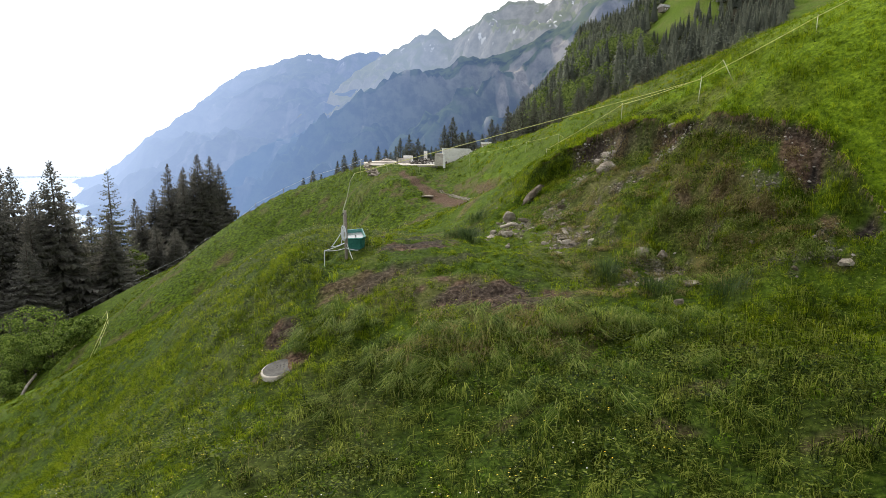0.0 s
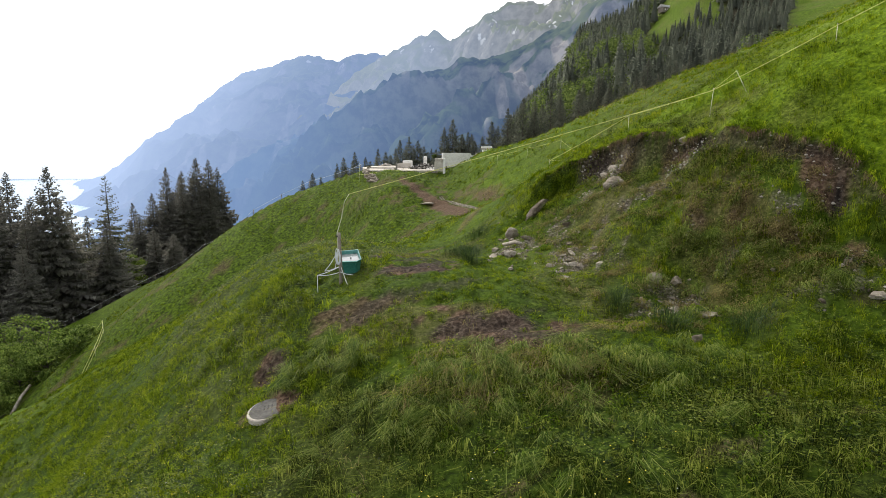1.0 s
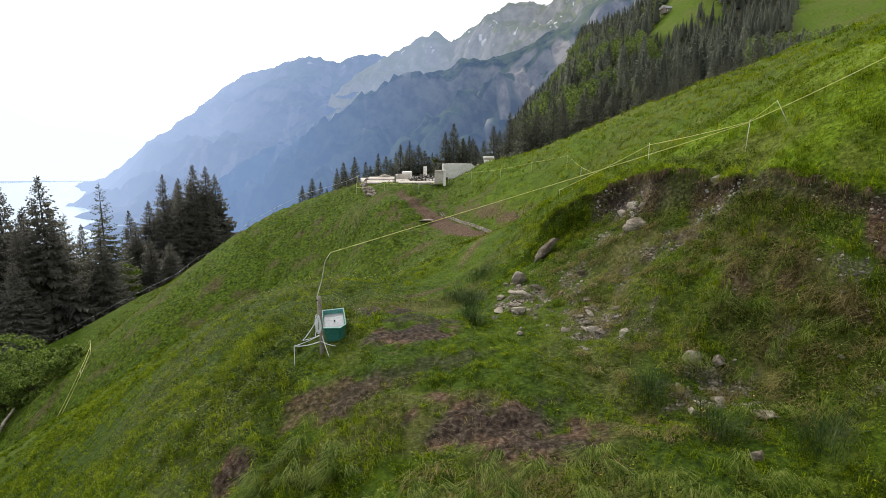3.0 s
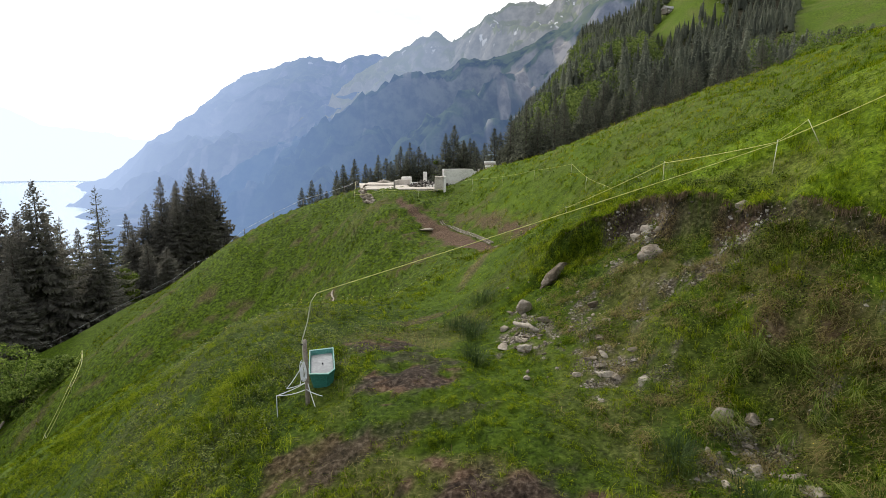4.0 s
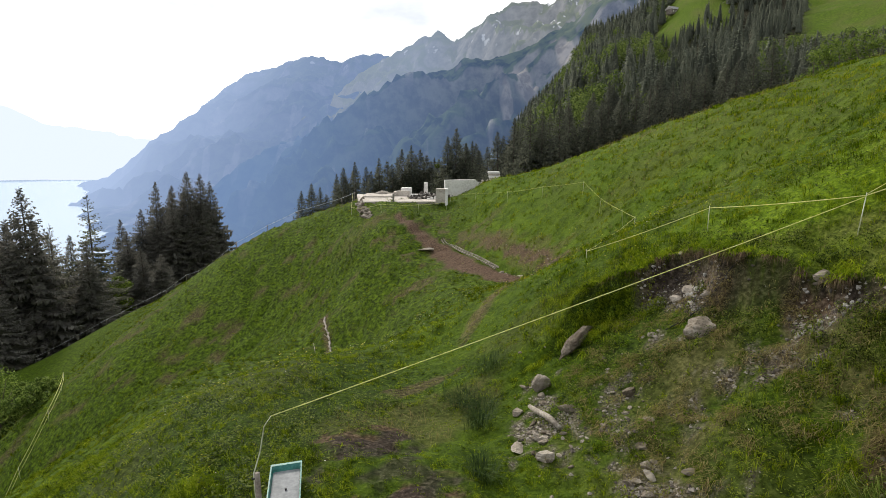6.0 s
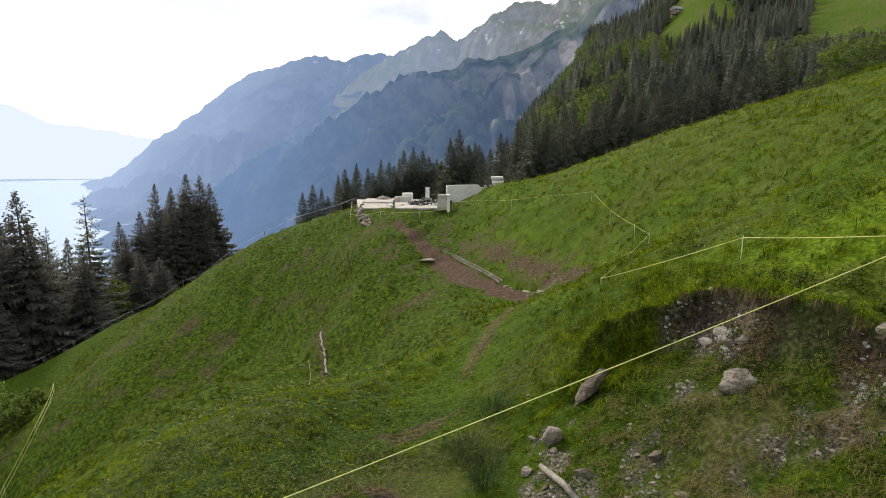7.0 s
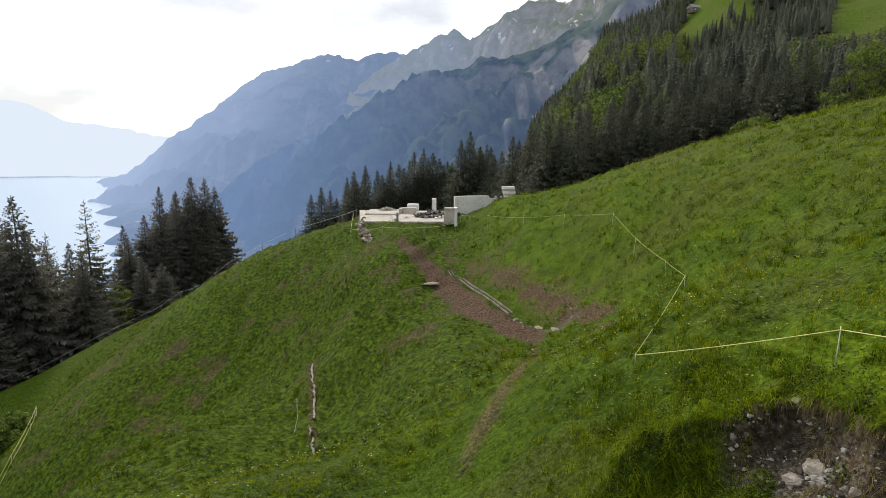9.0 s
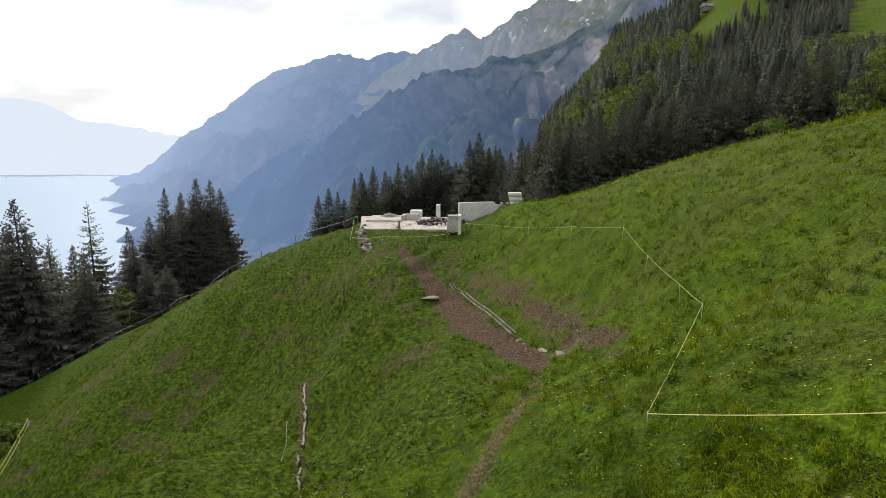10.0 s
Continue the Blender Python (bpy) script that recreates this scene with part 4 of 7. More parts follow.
# ---------------------------------------------------------------- trees
def spruce_parts(tall, spread, seed, sparse=False, fine=True):
    """Trunk tube and a crown of drooping boughs hung with sprays, whorl on whorl."""
    rnd = random.Random(seed)
    lean = (rnd.uniform(-0.3, 0.3), rnd.uniform(-0.3, 0.3))
    spine = [(lean[0] * k * k, lean[1] * k * k, tall * k) for k in (0, 0.25, 0.5, 0.75, 1.0)]
    trunk = tube(spine, [tall * r for r in (0.0135, 0.011, 0.008, 0.0045, 0.001)], 8)
    verts, tris, quads = [], [], []
    z = tall * 0.11
    while z < tall * 0.992:
        k = z / tall
        reach = spread * 1.22 * (1 - k)**0.98 * (0.62 + 0.38 * min(1, k * 4.2)) + 0.06
        count = rnd.randint(5, 6) if not sparse else rnd.randint(4, 6)
        turn = rnd.uniform(0, 6.28)
        for i in range(count):
            if sparse and k > 0.6 and rnd.random() < 0.2:
                continue
            a = turn + 6.283 * i / count + rnd.uniform(-0.4, 0.4)
            length = reach * rnd.choice((0.5, 0.72, 0.85, 0.95, 1.0, 1.08)) * rnd.uniform(0.9, 1.12)
            rise = 0.55 * max(0.0, k - 0.62) / 0.38 + rnd.uniform(-0.05, 0.08)
            droop = rnd.uniform(0.30, 0.52) * (1.1 - k)
            c, s = math.cos(a), math.sin(a)
            bx, by, bz = lean[0] * k * k, lean[1] * k * k, z + rnd.uniform(-0.2, 0.2)
            n = max(3, int(length / (0.34 if fine else 0.62)))
            spots = [(bx + c * length * f, by + s * length * f, bz + length * (rise * f - droop * f**1.4 + 0.16 * f**4)) for f in (j / n for j in range(n + 1))]
            o = len(verts)
            for j, p in enumerate(spots):
                w = 0.012 * length * (1 - j / n) + 0.012
                verts += [(p[0], p[1], p[2] + w), (p[0], p[1], p[2] - w)]
                if j:
                    q = o + 2 * j
                    quads.append((q - 2, q - 1, q + 1, q))
            for j in range(1, n + 1):
                f = j / n
                p = spots[j]
                if sparse and k > 0.6 and rnd.random() < 0.2:
                    continue
                twig = (0.30 * length * (1 - 0.9 * f) + min(0.22, 0.08 + 0.09 * length) + 0.04 * length) * rnd.uniform(0.65, 1.3) * (0.75 if sparse else 1)
                hang = min(0.75, 0.22 + 0.16 * length) * rnd.uniform(0.5, 1.4) * (0.6 if sparse else 1) * (0.5 + 0.5 * (1 - k))
                for side in (-1, 1):
                    out = rnd.uniform(0.5, 1.0)
                    tx, ty = c * out - s * side * 0.85, s * out + c * side * 0.85
                    dz = -twig * rnd.uniform(0.1, 0.5)
                    o = len(verts)
                    wide = 0.16 * twig + 0.05
                    verts += [(p[0], p[1], p[2] + 0.02), (p[0] + tx * twig * 0.5 + c * wide, p[1] + ty * twig * 0.5 + s * wide, p[2] + dz * 0.35),
                              (p[0] + tx * twig, p[1] + ty * twig, p[2] + dz), (p[0] + tx * twig * 0.5 - c * wide, p[1] + ty * twig * 0.5 - s * wide, p[2] + dz * 0.45)]
                    quads.append((o, o + 1, o + 2, o + 3))
                    # the curtain of hanging twigs below the spray
                    o, u = len(verts), rnd.uniform(0.25, 0.75)
                    verts += [(p[0] + tx * twig * 0.1, p[1] + ty * twig * 0.1, p[2]), (p[0] + tx * twig * 0.9, p[1] + ty * twig * 0.9, p[2] + dz * 0.9),
                              (p[0] + tx * twig * u, p[1] + ty * twig * u, p[2] + dz * u - hang)]
                    tris.append((o, o + 1, o + 2))
            # a tuft at the bough's end
            p, o, t = spots[-1], len(verts), 0.04 + 0.07 * length
            verts += [(p[0] - s * t, p[1] + c * t, p[2] - 0.04), (p[0] + s * t, p[1] - c * t, p[2] - 0.04), (p[0] + c * t * 2.4, p[1] + s * t * 2.4, p[2] + t * 0.5)]
            tris.append((o, o + 1, o + 2))
        z += tall * (0.0125 + 0.006 * (1 - k)) * rnd.uniform(0.6, 1.4) * (1.2 if sparse else 1)
    return trunk, (verts, quads, tris)


def make_spruce(tall, spread, seed, label, sparse=False, fine=True):
    tree = empty("spruce_tree", Matrix(), label, "tree", "spruces round the pasture")
    t, c = spruce_parts(tall, spread, seed, sparse, fine)
    part("trunk", mesh_of("trunk", *t, BARK), BARK, tree)
    needles = SPRUCE_GREY if sparse else SPRUCE if fine else SPRUCE_FAR
    part("crown", mesh_of("crown", *c, needles), needles, tree)
    return tree


SPRUCE_DARK = "tall dark green spruce on the valley edge of the pasture"
spruce_kinds = [make_spruce(24, 5.2, 101, SPRUCE_DARK), make_spruce(24, 4.6, 102, SPRUCE_DARK), make_spruce(24, 5.8, 103, SPRUCE_DARK), make_spruce(24, 4.2, 104, SPRUCE_DARK)]
spruce_far = [make_spruce(24, w, 111 + i, "dark green spruce at the forest edge", fine=False) for i, w in enumerate((5.2, 4.6, 5.8, 4.2))]
spruce_thin = make_spruce(24, 5.6, 105, "thin-crowned grey spruce with bare branch tips", True)
# x, y, height of the tip, kind (4: thin)
SPRUCES = ((-82, 104, 4, 0), (-76, 101, 3.5, 1), (-67, 102, 2.4, 2), (-73, 96, 0, 3), (-61, 107, -7, 1), (-66, 117, 0.3, 4), (-71, 113, -5, 4), (-88, 99, 5, 2), (-80, 94, -1, 0), (-93, 108, 4, 1),
           (-60.5, 147, 2.6, 2), (-58.5, 149, 2.0, 0), (-64, 146, -0.5, 1), (-68.5, 147, 0.2, 3), (-74, 142, -8, 3), (-62, 142, -4, 2), (-57, 146, -3, 1), (-76, 126, -9, 1), (-84, 120, -6, 2), (-70, 136, -10, 0),
           (-86, 88, -3, 3), (-96, 92, 2, 0), (-92, 84, -5, 2), (-66, 92, -10, 1), (-58, 126, -13, 2), (-63, 129, -12, 3), (-72, 104, -3, 2), (-79, 108, 1, 0), (-69, 98, -6, 0), (-84, 96, 3, 1), (-90, 96, 0, 3), (-75, 92, -8, 1), (-70, 108, -8, 3), (-80, 88, -8, 2), (-62, 149, -2, 0), (-58.5, 144, -3, 3), (-66, 143, -5, 2), (-71, 145, -6, 0), (-57, 151, 0, 0), (-66, 150, -2, 2), (-75, 118, -8, 0), (-90, 115, -2, 3), (-98, 100, 4, 2),
           (-45, 206, -4.3, 0), (-49, 208, -7, 1), (-40, 208, -8, 2), (-36, 203, -1, 3), (-33, 200, 1.2, 0), (-29, 199, 3, 1), (-25, 204, 0, 2), (-22, 206, 4, 3), (-18, 208, 2, 0), (-15, 211, 7, 1), (-12, 213, 8.2, 3), (-9, 211, 7, 2),
           (-43, 212, -6, 3), (-38, 214, -4, 1), (-34.5, 209, -2, 2), (-31, 208, 0, 3), (-27, 211, 1, 0), (-23.5, 213, 1, 1), (-20, 215, 3, 2), (-17, 217, 4, 3), (-13.5, 219, 5, 0), (-10.5, 218, 5, 1), (-7, 216, 5, 2), (-4, 214, 4, 3), (-2.5, 204, 4, 2), (2, 205, 8, 3), (4.5, 203, 9, 1), (7, 206, 9, 0), (10, 200, 9, 2),
           (-5, 210, 3, 0), (0.5, 196, 11, 1), (3, 195, 13.6, 0), (6, 197, 9, 2), (8.5, 194, 9.5, 3), (12, 180, 8, 1), (14, 168, 12, 0), (17, 158, 15, 3), (20, 150, 17, 0), (22.5, 149, 14, 2), (26, 146, 18.5, 1), (29, 150, 17, 3), (24, 160, 17, 0),
           (33, 148, 19, 2), (37, 152, 19, 0), (41, 150, 21, 1), (46, 146, 22, 3), (31, 162, 20, 1), (38, 166, 22, 0), (50, 154, 24, 2), (55, 146, 25, 0), (60, 150, 27, 1), (44, 172, 25, 3), (66, 140, 28, 2), (72, 144, 31, 0), (56, 168, 29, 1),
           (10, 186, 7, 2), (16, 176, 11, 1), (19, 166, 14, 2), (35, 156, 18, 3), (43, 158, 20, 2), (48, 162, 23, 0), (52, 148, 23, 3), (62, 158, 26, 2), (68, 152, 28, 3), (28, 172, 17, 2), (34, 178, 19, 0), (40, 148, 19, 2), (57, 154, 25, 3), (76, 136, 30, 1), (81, 132, 31, 3), (70, 162, 29, 0), (64, 144, 27, 3), (22, 182, 14, 1), (47, 180, 25, 2))
# the first of each kind stands at its own place; the rest are copies
first = set()
for i, (x, y, tip, k) in enumerate(SPRUCES):
    base = ground_at(x, y) - 0.4
    tall = max(7.0, tip - base)
    wide = (0.55 * tall / 24 + 0.45) * (1.28 if x > -50 else 1.22 if k != 4 else 1.05)
    m = pose(x, y, base, 0, 0, (i * 137) % 360) @ Matrix.Diagonal((wide, wide, tall / 24, 1))
    kind = spruce_thin if k == 4 else spruce_kinds[k] if x < -50 else spruce_far[k]
    k = kind.name
    if k in first:
        copy_thing(kind, m @ Matrix.Diagonal((*kind.scale, 1)).inverted())
    else:
        first.add(k)
        kind.matrix_basis = m


def leaf_clumps(centres, radii, count, size, seed):
    """Leaves scattered over clumps: one small folded quad each."""
    rng = np.random.default_rng(seed)
    verts = []
    for c, r in zip(centres, radii):
        d = rng.normal(size=(count, 3))
        d /= np.linalg.norm(d, axis=1)[:, None]
        p = np.array(c) + d * np.array(r) * rng.uniform(0.72, 1.06, (count, 1))
        u = np.cross(d, rng.normal(size=(count, 3)))
        u /= np.linalg.norm(u, axis=1)[:, None]
        w = np.cross(d, u) * 0.7 + d * rng.uniform(-0.5, 0.5, (count, 1))
        s = size * rng.uniform(0.6, 1.3, (count, 1))
        verts.append(np.stack([p - u * s, p - w * s * 0.6, p + u * s, p + w * s * 0.6], 1))
    verts = np.concatenate(verts).reshape(-1, 3)
    return verts, np.arange(len(verts)).reshape(-1, 4)


def make_broadleaf(x, y, tall, wide, seed, label, name="broadleaf_tree", leaf=0.22, clumps=26, count=130):
    rnd = random.Random(seed)
    tree = empty(name, pose(x, y, ground_at(x, y) - 0.2), label, "tree" if name == "broadleaf_tree" else "shrub")
    pieces, centres, radii = [], [], []
    pieces.append(tube([(0, 0, 0), (0.1, 0, tall * 0.3), (-0.05, 0.1, tall * 0.6)], [tall * 0.022, tall * 0.017, tall * 0.008]))
    for i in range(clumps):
        a, k = rnd.uniform(0, 6.28), rnd.uniform(0.22, 0.95) if name == "broadleaf_tree" else rnd.uniform(0.1, 0.85)
        reach = wide * math.sqrt(max(0.05, 1 - ((k - 0.5) / 0.55)**2)) * rnd.uniform(0.35, 1.0)
        c = (math.cos(a) * reach, math.sin(a) * reach, tall * k)
        centres.append(c)
        r = wide * (rnd.uniform(0.24, 0.42) if name == "broadleaf_tree" else rnd.uniform(0.14, 0.34))
        radii.append((r, r, r * 0.75))
        if i % 2 == 0:
            pieces.append(tube([(0, 0, tall * k * 0.45), (c[0] * 0.5, c[1] * 0.5, tall * k * 0.75), c], [tall * 0.009, tall * 0.006, tall * 0.003], 5))
    part("trunk", mesh_of("trunk", *joined(pieces), BARK), BARK, tree)
    v, q = leaf_clumps(centres, radii, count, leaf, seed)
    leaves = BROADLEAF if name == "broadleaf_tree" else SHRUB_LEAF
    part("crown", mesh_of("crown", v, q, mat=leaves), leaves, tree)
    return tree


make_broadleaf(84, 116, 15, 6.5, 11, "round-crowned broadleaf tree above the meadow", leaf=0.30, clumps=40)
make_broadleaf(76, 128, 10, 4.5, 12, "small light green broadleaf tree", leaf=0.28)
make_broadleaf(62, 132, 9, 3.8, 13, "small light green broadleaf tree", leaf=0.26)
for x, y, tall, wide in ((24, 142, 10, 3.4), (58, 136, 12, 4.2), (73, 130, 18.5, 5.0), (77, 129, 19, 5.2), (81, 126, 18, 5.0), (85, 130, 18, 5.0)):
    make_broadleaf(x, y, tall, wide, int(x) + 40, "light green broadleaf tree at the forest edge", leaf=0.28, clumps=22, count=100)
make_broadleaf(-67, 124, 14, 3.4, 14, "light green broadleaf tree among spruces", leaf=0.26)
make_broadleaf(20, 152, 15, 3.0, 15, "light green broadleaf tree among spruces", leaf=0.26)
make_broadleaf(-2, 205, 20, 3.2, 16, "light green broadleaf tree among spruces", leaf=0.28)
for i, (x, y, tall, wide) in enumerate(((-40.5, 64.5, 1.5, 1.6), (-43.5, 63.0, 3.0, 2.6), (-46.8, 64.5, 3.2, 2.6), (-45.0, 60.5, 2.6, 2.3), (-48.5, 61.0, 3.0, 2.5), (-41.8, 60.5, 2.2, 1.9), (-39.0, 62.3, 1.2, 1.3), (-50.5, 65.0, 3.0, 2.6), (-47.5, 57.0, 2.6, 2.2), (-44.5, 55.0, 2.6, 2.2), (-42.5, 51.0, 2.4, 2.1), (-46.0, 52.0, 2.6, 2.2), (-49.5, 57.5, 3.0, 2.5), (-38.2, 59.6, 1.6, 1.3), (-40.5, 47.0, 2.2, 1.9), (-43.5, 46.5, 2.6, 2.2), (-41.0, 43.0, 2.2, 1.9), (-52.5, 61.0, 3.0, 2.5))):
    make_broadleaf(x, y, tall * (1.5 + 0.34 * (i * 7 % 5)), wide * (1.05 + 0.12 * (i * 3 % 4)), 200 + i, "leafy green shrub on the steep bank", "shrub", 0.135, 40, 130)


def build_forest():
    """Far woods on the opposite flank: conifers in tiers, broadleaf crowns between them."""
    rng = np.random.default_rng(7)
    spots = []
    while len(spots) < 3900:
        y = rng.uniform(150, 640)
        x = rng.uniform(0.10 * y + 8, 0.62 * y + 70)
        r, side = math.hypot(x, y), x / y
        # clearings are laid out by bearing and range to fit the camera's view
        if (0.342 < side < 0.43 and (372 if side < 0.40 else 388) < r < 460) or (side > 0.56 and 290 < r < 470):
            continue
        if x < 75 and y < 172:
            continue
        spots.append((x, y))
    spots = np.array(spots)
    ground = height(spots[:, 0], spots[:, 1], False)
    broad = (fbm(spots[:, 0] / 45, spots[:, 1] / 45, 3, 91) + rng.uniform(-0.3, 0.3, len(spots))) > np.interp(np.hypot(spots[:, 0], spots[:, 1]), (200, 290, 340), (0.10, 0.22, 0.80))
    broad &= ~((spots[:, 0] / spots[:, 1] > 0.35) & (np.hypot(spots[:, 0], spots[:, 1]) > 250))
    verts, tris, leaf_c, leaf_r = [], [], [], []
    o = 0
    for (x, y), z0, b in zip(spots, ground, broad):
        # half height on these bearings keeps the clearing visible to the camera
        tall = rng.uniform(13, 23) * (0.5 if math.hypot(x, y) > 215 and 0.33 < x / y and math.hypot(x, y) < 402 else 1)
        # drop trees whose tips rise above the skyline set for the camera's view
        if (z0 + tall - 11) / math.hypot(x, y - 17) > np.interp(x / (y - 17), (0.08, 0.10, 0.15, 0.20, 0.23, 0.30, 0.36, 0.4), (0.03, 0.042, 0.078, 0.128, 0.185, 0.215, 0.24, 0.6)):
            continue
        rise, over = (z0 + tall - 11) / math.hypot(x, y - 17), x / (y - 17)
        # drop trees that would hide the hut or the upper meadow from the camera
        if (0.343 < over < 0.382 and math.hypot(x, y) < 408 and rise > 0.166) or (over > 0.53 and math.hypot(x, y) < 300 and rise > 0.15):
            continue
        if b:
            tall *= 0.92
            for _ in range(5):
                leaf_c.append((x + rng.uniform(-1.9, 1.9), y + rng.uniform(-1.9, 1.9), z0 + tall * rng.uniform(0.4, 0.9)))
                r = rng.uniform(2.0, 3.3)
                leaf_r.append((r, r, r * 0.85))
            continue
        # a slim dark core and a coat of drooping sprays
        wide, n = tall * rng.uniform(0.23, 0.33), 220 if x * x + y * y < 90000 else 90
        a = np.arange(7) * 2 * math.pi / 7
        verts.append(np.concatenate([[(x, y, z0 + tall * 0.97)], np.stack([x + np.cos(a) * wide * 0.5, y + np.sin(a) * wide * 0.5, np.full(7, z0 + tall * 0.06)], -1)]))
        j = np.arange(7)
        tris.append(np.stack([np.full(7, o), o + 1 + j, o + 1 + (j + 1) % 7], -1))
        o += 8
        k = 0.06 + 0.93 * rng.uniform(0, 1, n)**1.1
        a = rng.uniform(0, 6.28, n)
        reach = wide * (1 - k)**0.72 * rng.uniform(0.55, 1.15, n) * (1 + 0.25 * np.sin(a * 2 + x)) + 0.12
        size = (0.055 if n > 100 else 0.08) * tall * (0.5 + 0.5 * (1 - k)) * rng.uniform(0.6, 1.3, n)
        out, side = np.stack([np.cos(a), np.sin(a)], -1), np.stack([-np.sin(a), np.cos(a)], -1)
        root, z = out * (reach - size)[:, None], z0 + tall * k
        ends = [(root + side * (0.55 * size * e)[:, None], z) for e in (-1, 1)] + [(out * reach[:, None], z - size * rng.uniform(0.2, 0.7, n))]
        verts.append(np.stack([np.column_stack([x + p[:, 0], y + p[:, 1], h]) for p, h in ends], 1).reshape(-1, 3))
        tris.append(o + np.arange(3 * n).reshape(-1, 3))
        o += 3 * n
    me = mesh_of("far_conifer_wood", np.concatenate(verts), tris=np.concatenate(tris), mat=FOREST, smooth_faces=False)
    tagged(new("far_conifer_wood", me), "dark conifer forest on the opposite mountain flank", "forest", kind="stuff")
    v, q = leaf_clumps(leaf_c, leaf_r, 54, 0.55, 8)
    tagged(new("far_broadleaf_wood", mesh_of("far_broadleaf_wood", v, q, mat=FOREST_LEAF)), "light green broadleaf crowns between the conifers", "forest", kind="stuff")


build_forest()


# ---------------------------------------------------------------- rocks
def rock_mesh(name, sx, sy, sz, seed, detail=3, mat=None):
    """A weathered boulder: a ball chipped by random planes, bedded in layers and roughened."""
    bm = bmesh.new()
    rnd = random.Random(seed)
    bmesh.ops.create_icosphere(bm, subdivisions=detail + 1, radius=1)
    cuts = []
    for _ in range(17):
        d = Vector((rnd.gauss(0, 1), rnd.gauss(0, 1), rnd.gauss(0, 0.9))).normalized()
        cuts.append((d, rnd.uniform(0.46, 0.80)))
    shift = Vector((seed * 1.7, seed * 0.6, seed * 2.3))
    for v in bm.verts:
        for d, far in cuts:
            over = v.co.dot(d) - far
            if over > 0:
                v.co -= d * over * 0.98
        p = v.co.copy()
        if detail > 2:
            layer = p.z * 3.6 + 0.7 * noise.noise(p * 1.3 + shift)
            v.co += Vector((p.x, p.y, 0)) * 0.07 * (min(1, abs(layer % 1.0 - 0.5) * 4) - 0.6)
            v.co += p.normalized() * (0.07 * noise.noise(p * 2.1 + shift) + 0.045 * noise.noise(p * 5.0 + shift) + 0.03 * noise.noise(p * 11.0 + shift))
        else:
            v.co += p.normalized() * (0.08 * noise.noise(p * 1.9 + shift) + 0.04 * noise.noise(p * 4.5 + shift))
        v.co = Vector((v.co.x * sx, v.co.y * sy, v.co.z * sz)) * 1.15
    me = bpy.data.meshes.new(name)
    bm.to_mesh(me)
    bm.free()
    me.polygons.foreach_set("use_smooth", np.full(len(me.polygons), False))
    me.materials.append(mat or ROCK)
    return me


def put_rock(x, y, sx, sy, sz, seed, turn=0, tip=0, lift=0.15, label="pale grey limestone boulder lying in the grass", name="boulder", group=""):
    ob = new(name, rock_mesh(name, sx, sy, sz, seed, mat=ROCK_PALE if "pale" in label else ROCK))
    ob.matrix_world = pose(x, y, ground_at(x, y) + sz * lift, tip, tip * 0.5, turn)
    return tagged(ob, label, "rock", group)


put_rock(2.78, 24.3, 0.28, 0.22, 0.27, 1, 20, 14, 0.45, "upright pale boulder at the head of a stone heap")
put_rock(3.10, 22.5, 0.28, 0.14, 0.08, 2, 15, 8, 0.6, "flat pale stone slab on a stone heap")
put_rock(2.28, 20.75, 0.24, 0.18, 0.15, 3, 0, 0, 0.3, "reddish grey boulder at the foot of a stone heap")
put_rock(1.80, 21.5, 0.26, 0.16, 0.09, 4, 60, 0, 0.3, "flat grey stone in short grass")
put_rock(2.05, 23.6, 0.20, 0.15, 0.11, 5, 10, 0, 0.3, "grey boulder in a stone heap")
put_rock(6.13, 22.6, 0.44, 0.38, 0.36, 6, 25, 8, 0.22, "large grey-brown layered rock standing out of the bank")
put_rock(3.92, 25.28, 0.27, 0.78, 0.24, 7, -44, 28, 0.65, "long brown-grey rock slab half grown into the bank")
put_rock(6.34, 24.55, 0.20, 0.16, 0.15, 8, 15, 0, 0.2, "pale boulder fallen below the bank edge")
put_rock(6.60, 24.45, 0.21, 0.17, 0.17, 9, 70, 0, 0.2, "pale boulder fallen below the bank edge")
put_rock(8.05, 21.45, 0.22, 0.17, 0.14, 10, 30, 0, 0.9, "round ochre boulder in the raw bank edge")
put_rock(5.55, 16.5, 0.26, 0.20, 0.15, 11, 0, 0, 0.3, "reddish boulder in a low stone row")
put_rock(6.10, 16.4, 0.28, 0.20, 0.14, 12, 40, 0, 0.3, "flat brownish boulder in a low stone row")
put_rock(5.75, 15.5, 0.22, 0.14, 0.08, 13, 80, 0, 0.3, "flat pale stone in a low stone row")
put_rock(6.25, 15.05, 0.24, 0.15, 0.09, 14, 20, 0, 0.3, "flat pale stone in a low stone row")
put_rock(6.2, 14.55, 0.28, 0.18, 0.10, 15, -20, 0, 0.3, "flat brown stone in a low stone row")
put_rock(5.38, 13.35, 0.14, 0.11, 0.10, 16, 10, 0, 0.6, "single pale stone in the grass")
put_rock(9.0, 13.28, 0.17, 0.13, 0.12, 17, 10, 0, 0.5, "single grey stone on the slope")
put_rock(7.81, 15.05, 0.10, 0.07, 0.06, 26, 40, 0, 0.6, "small pale stone on the slope")
put_rock(8.05, 13.57, 0.11, 0.09, 0.07, 27, 80, 0, 0.5, "small grey stone on the slope")
put_rock(4.45, 22.2, 0.22, 0.16, 0.14, 18, 50, 0, 0.3, "grey stone on the gravelly slope")
put_rock(4.6, 18.2, 0.22, 0.17, 0.12, 19, 50, 0, 0.3, "grey stone on the gravelly slope")
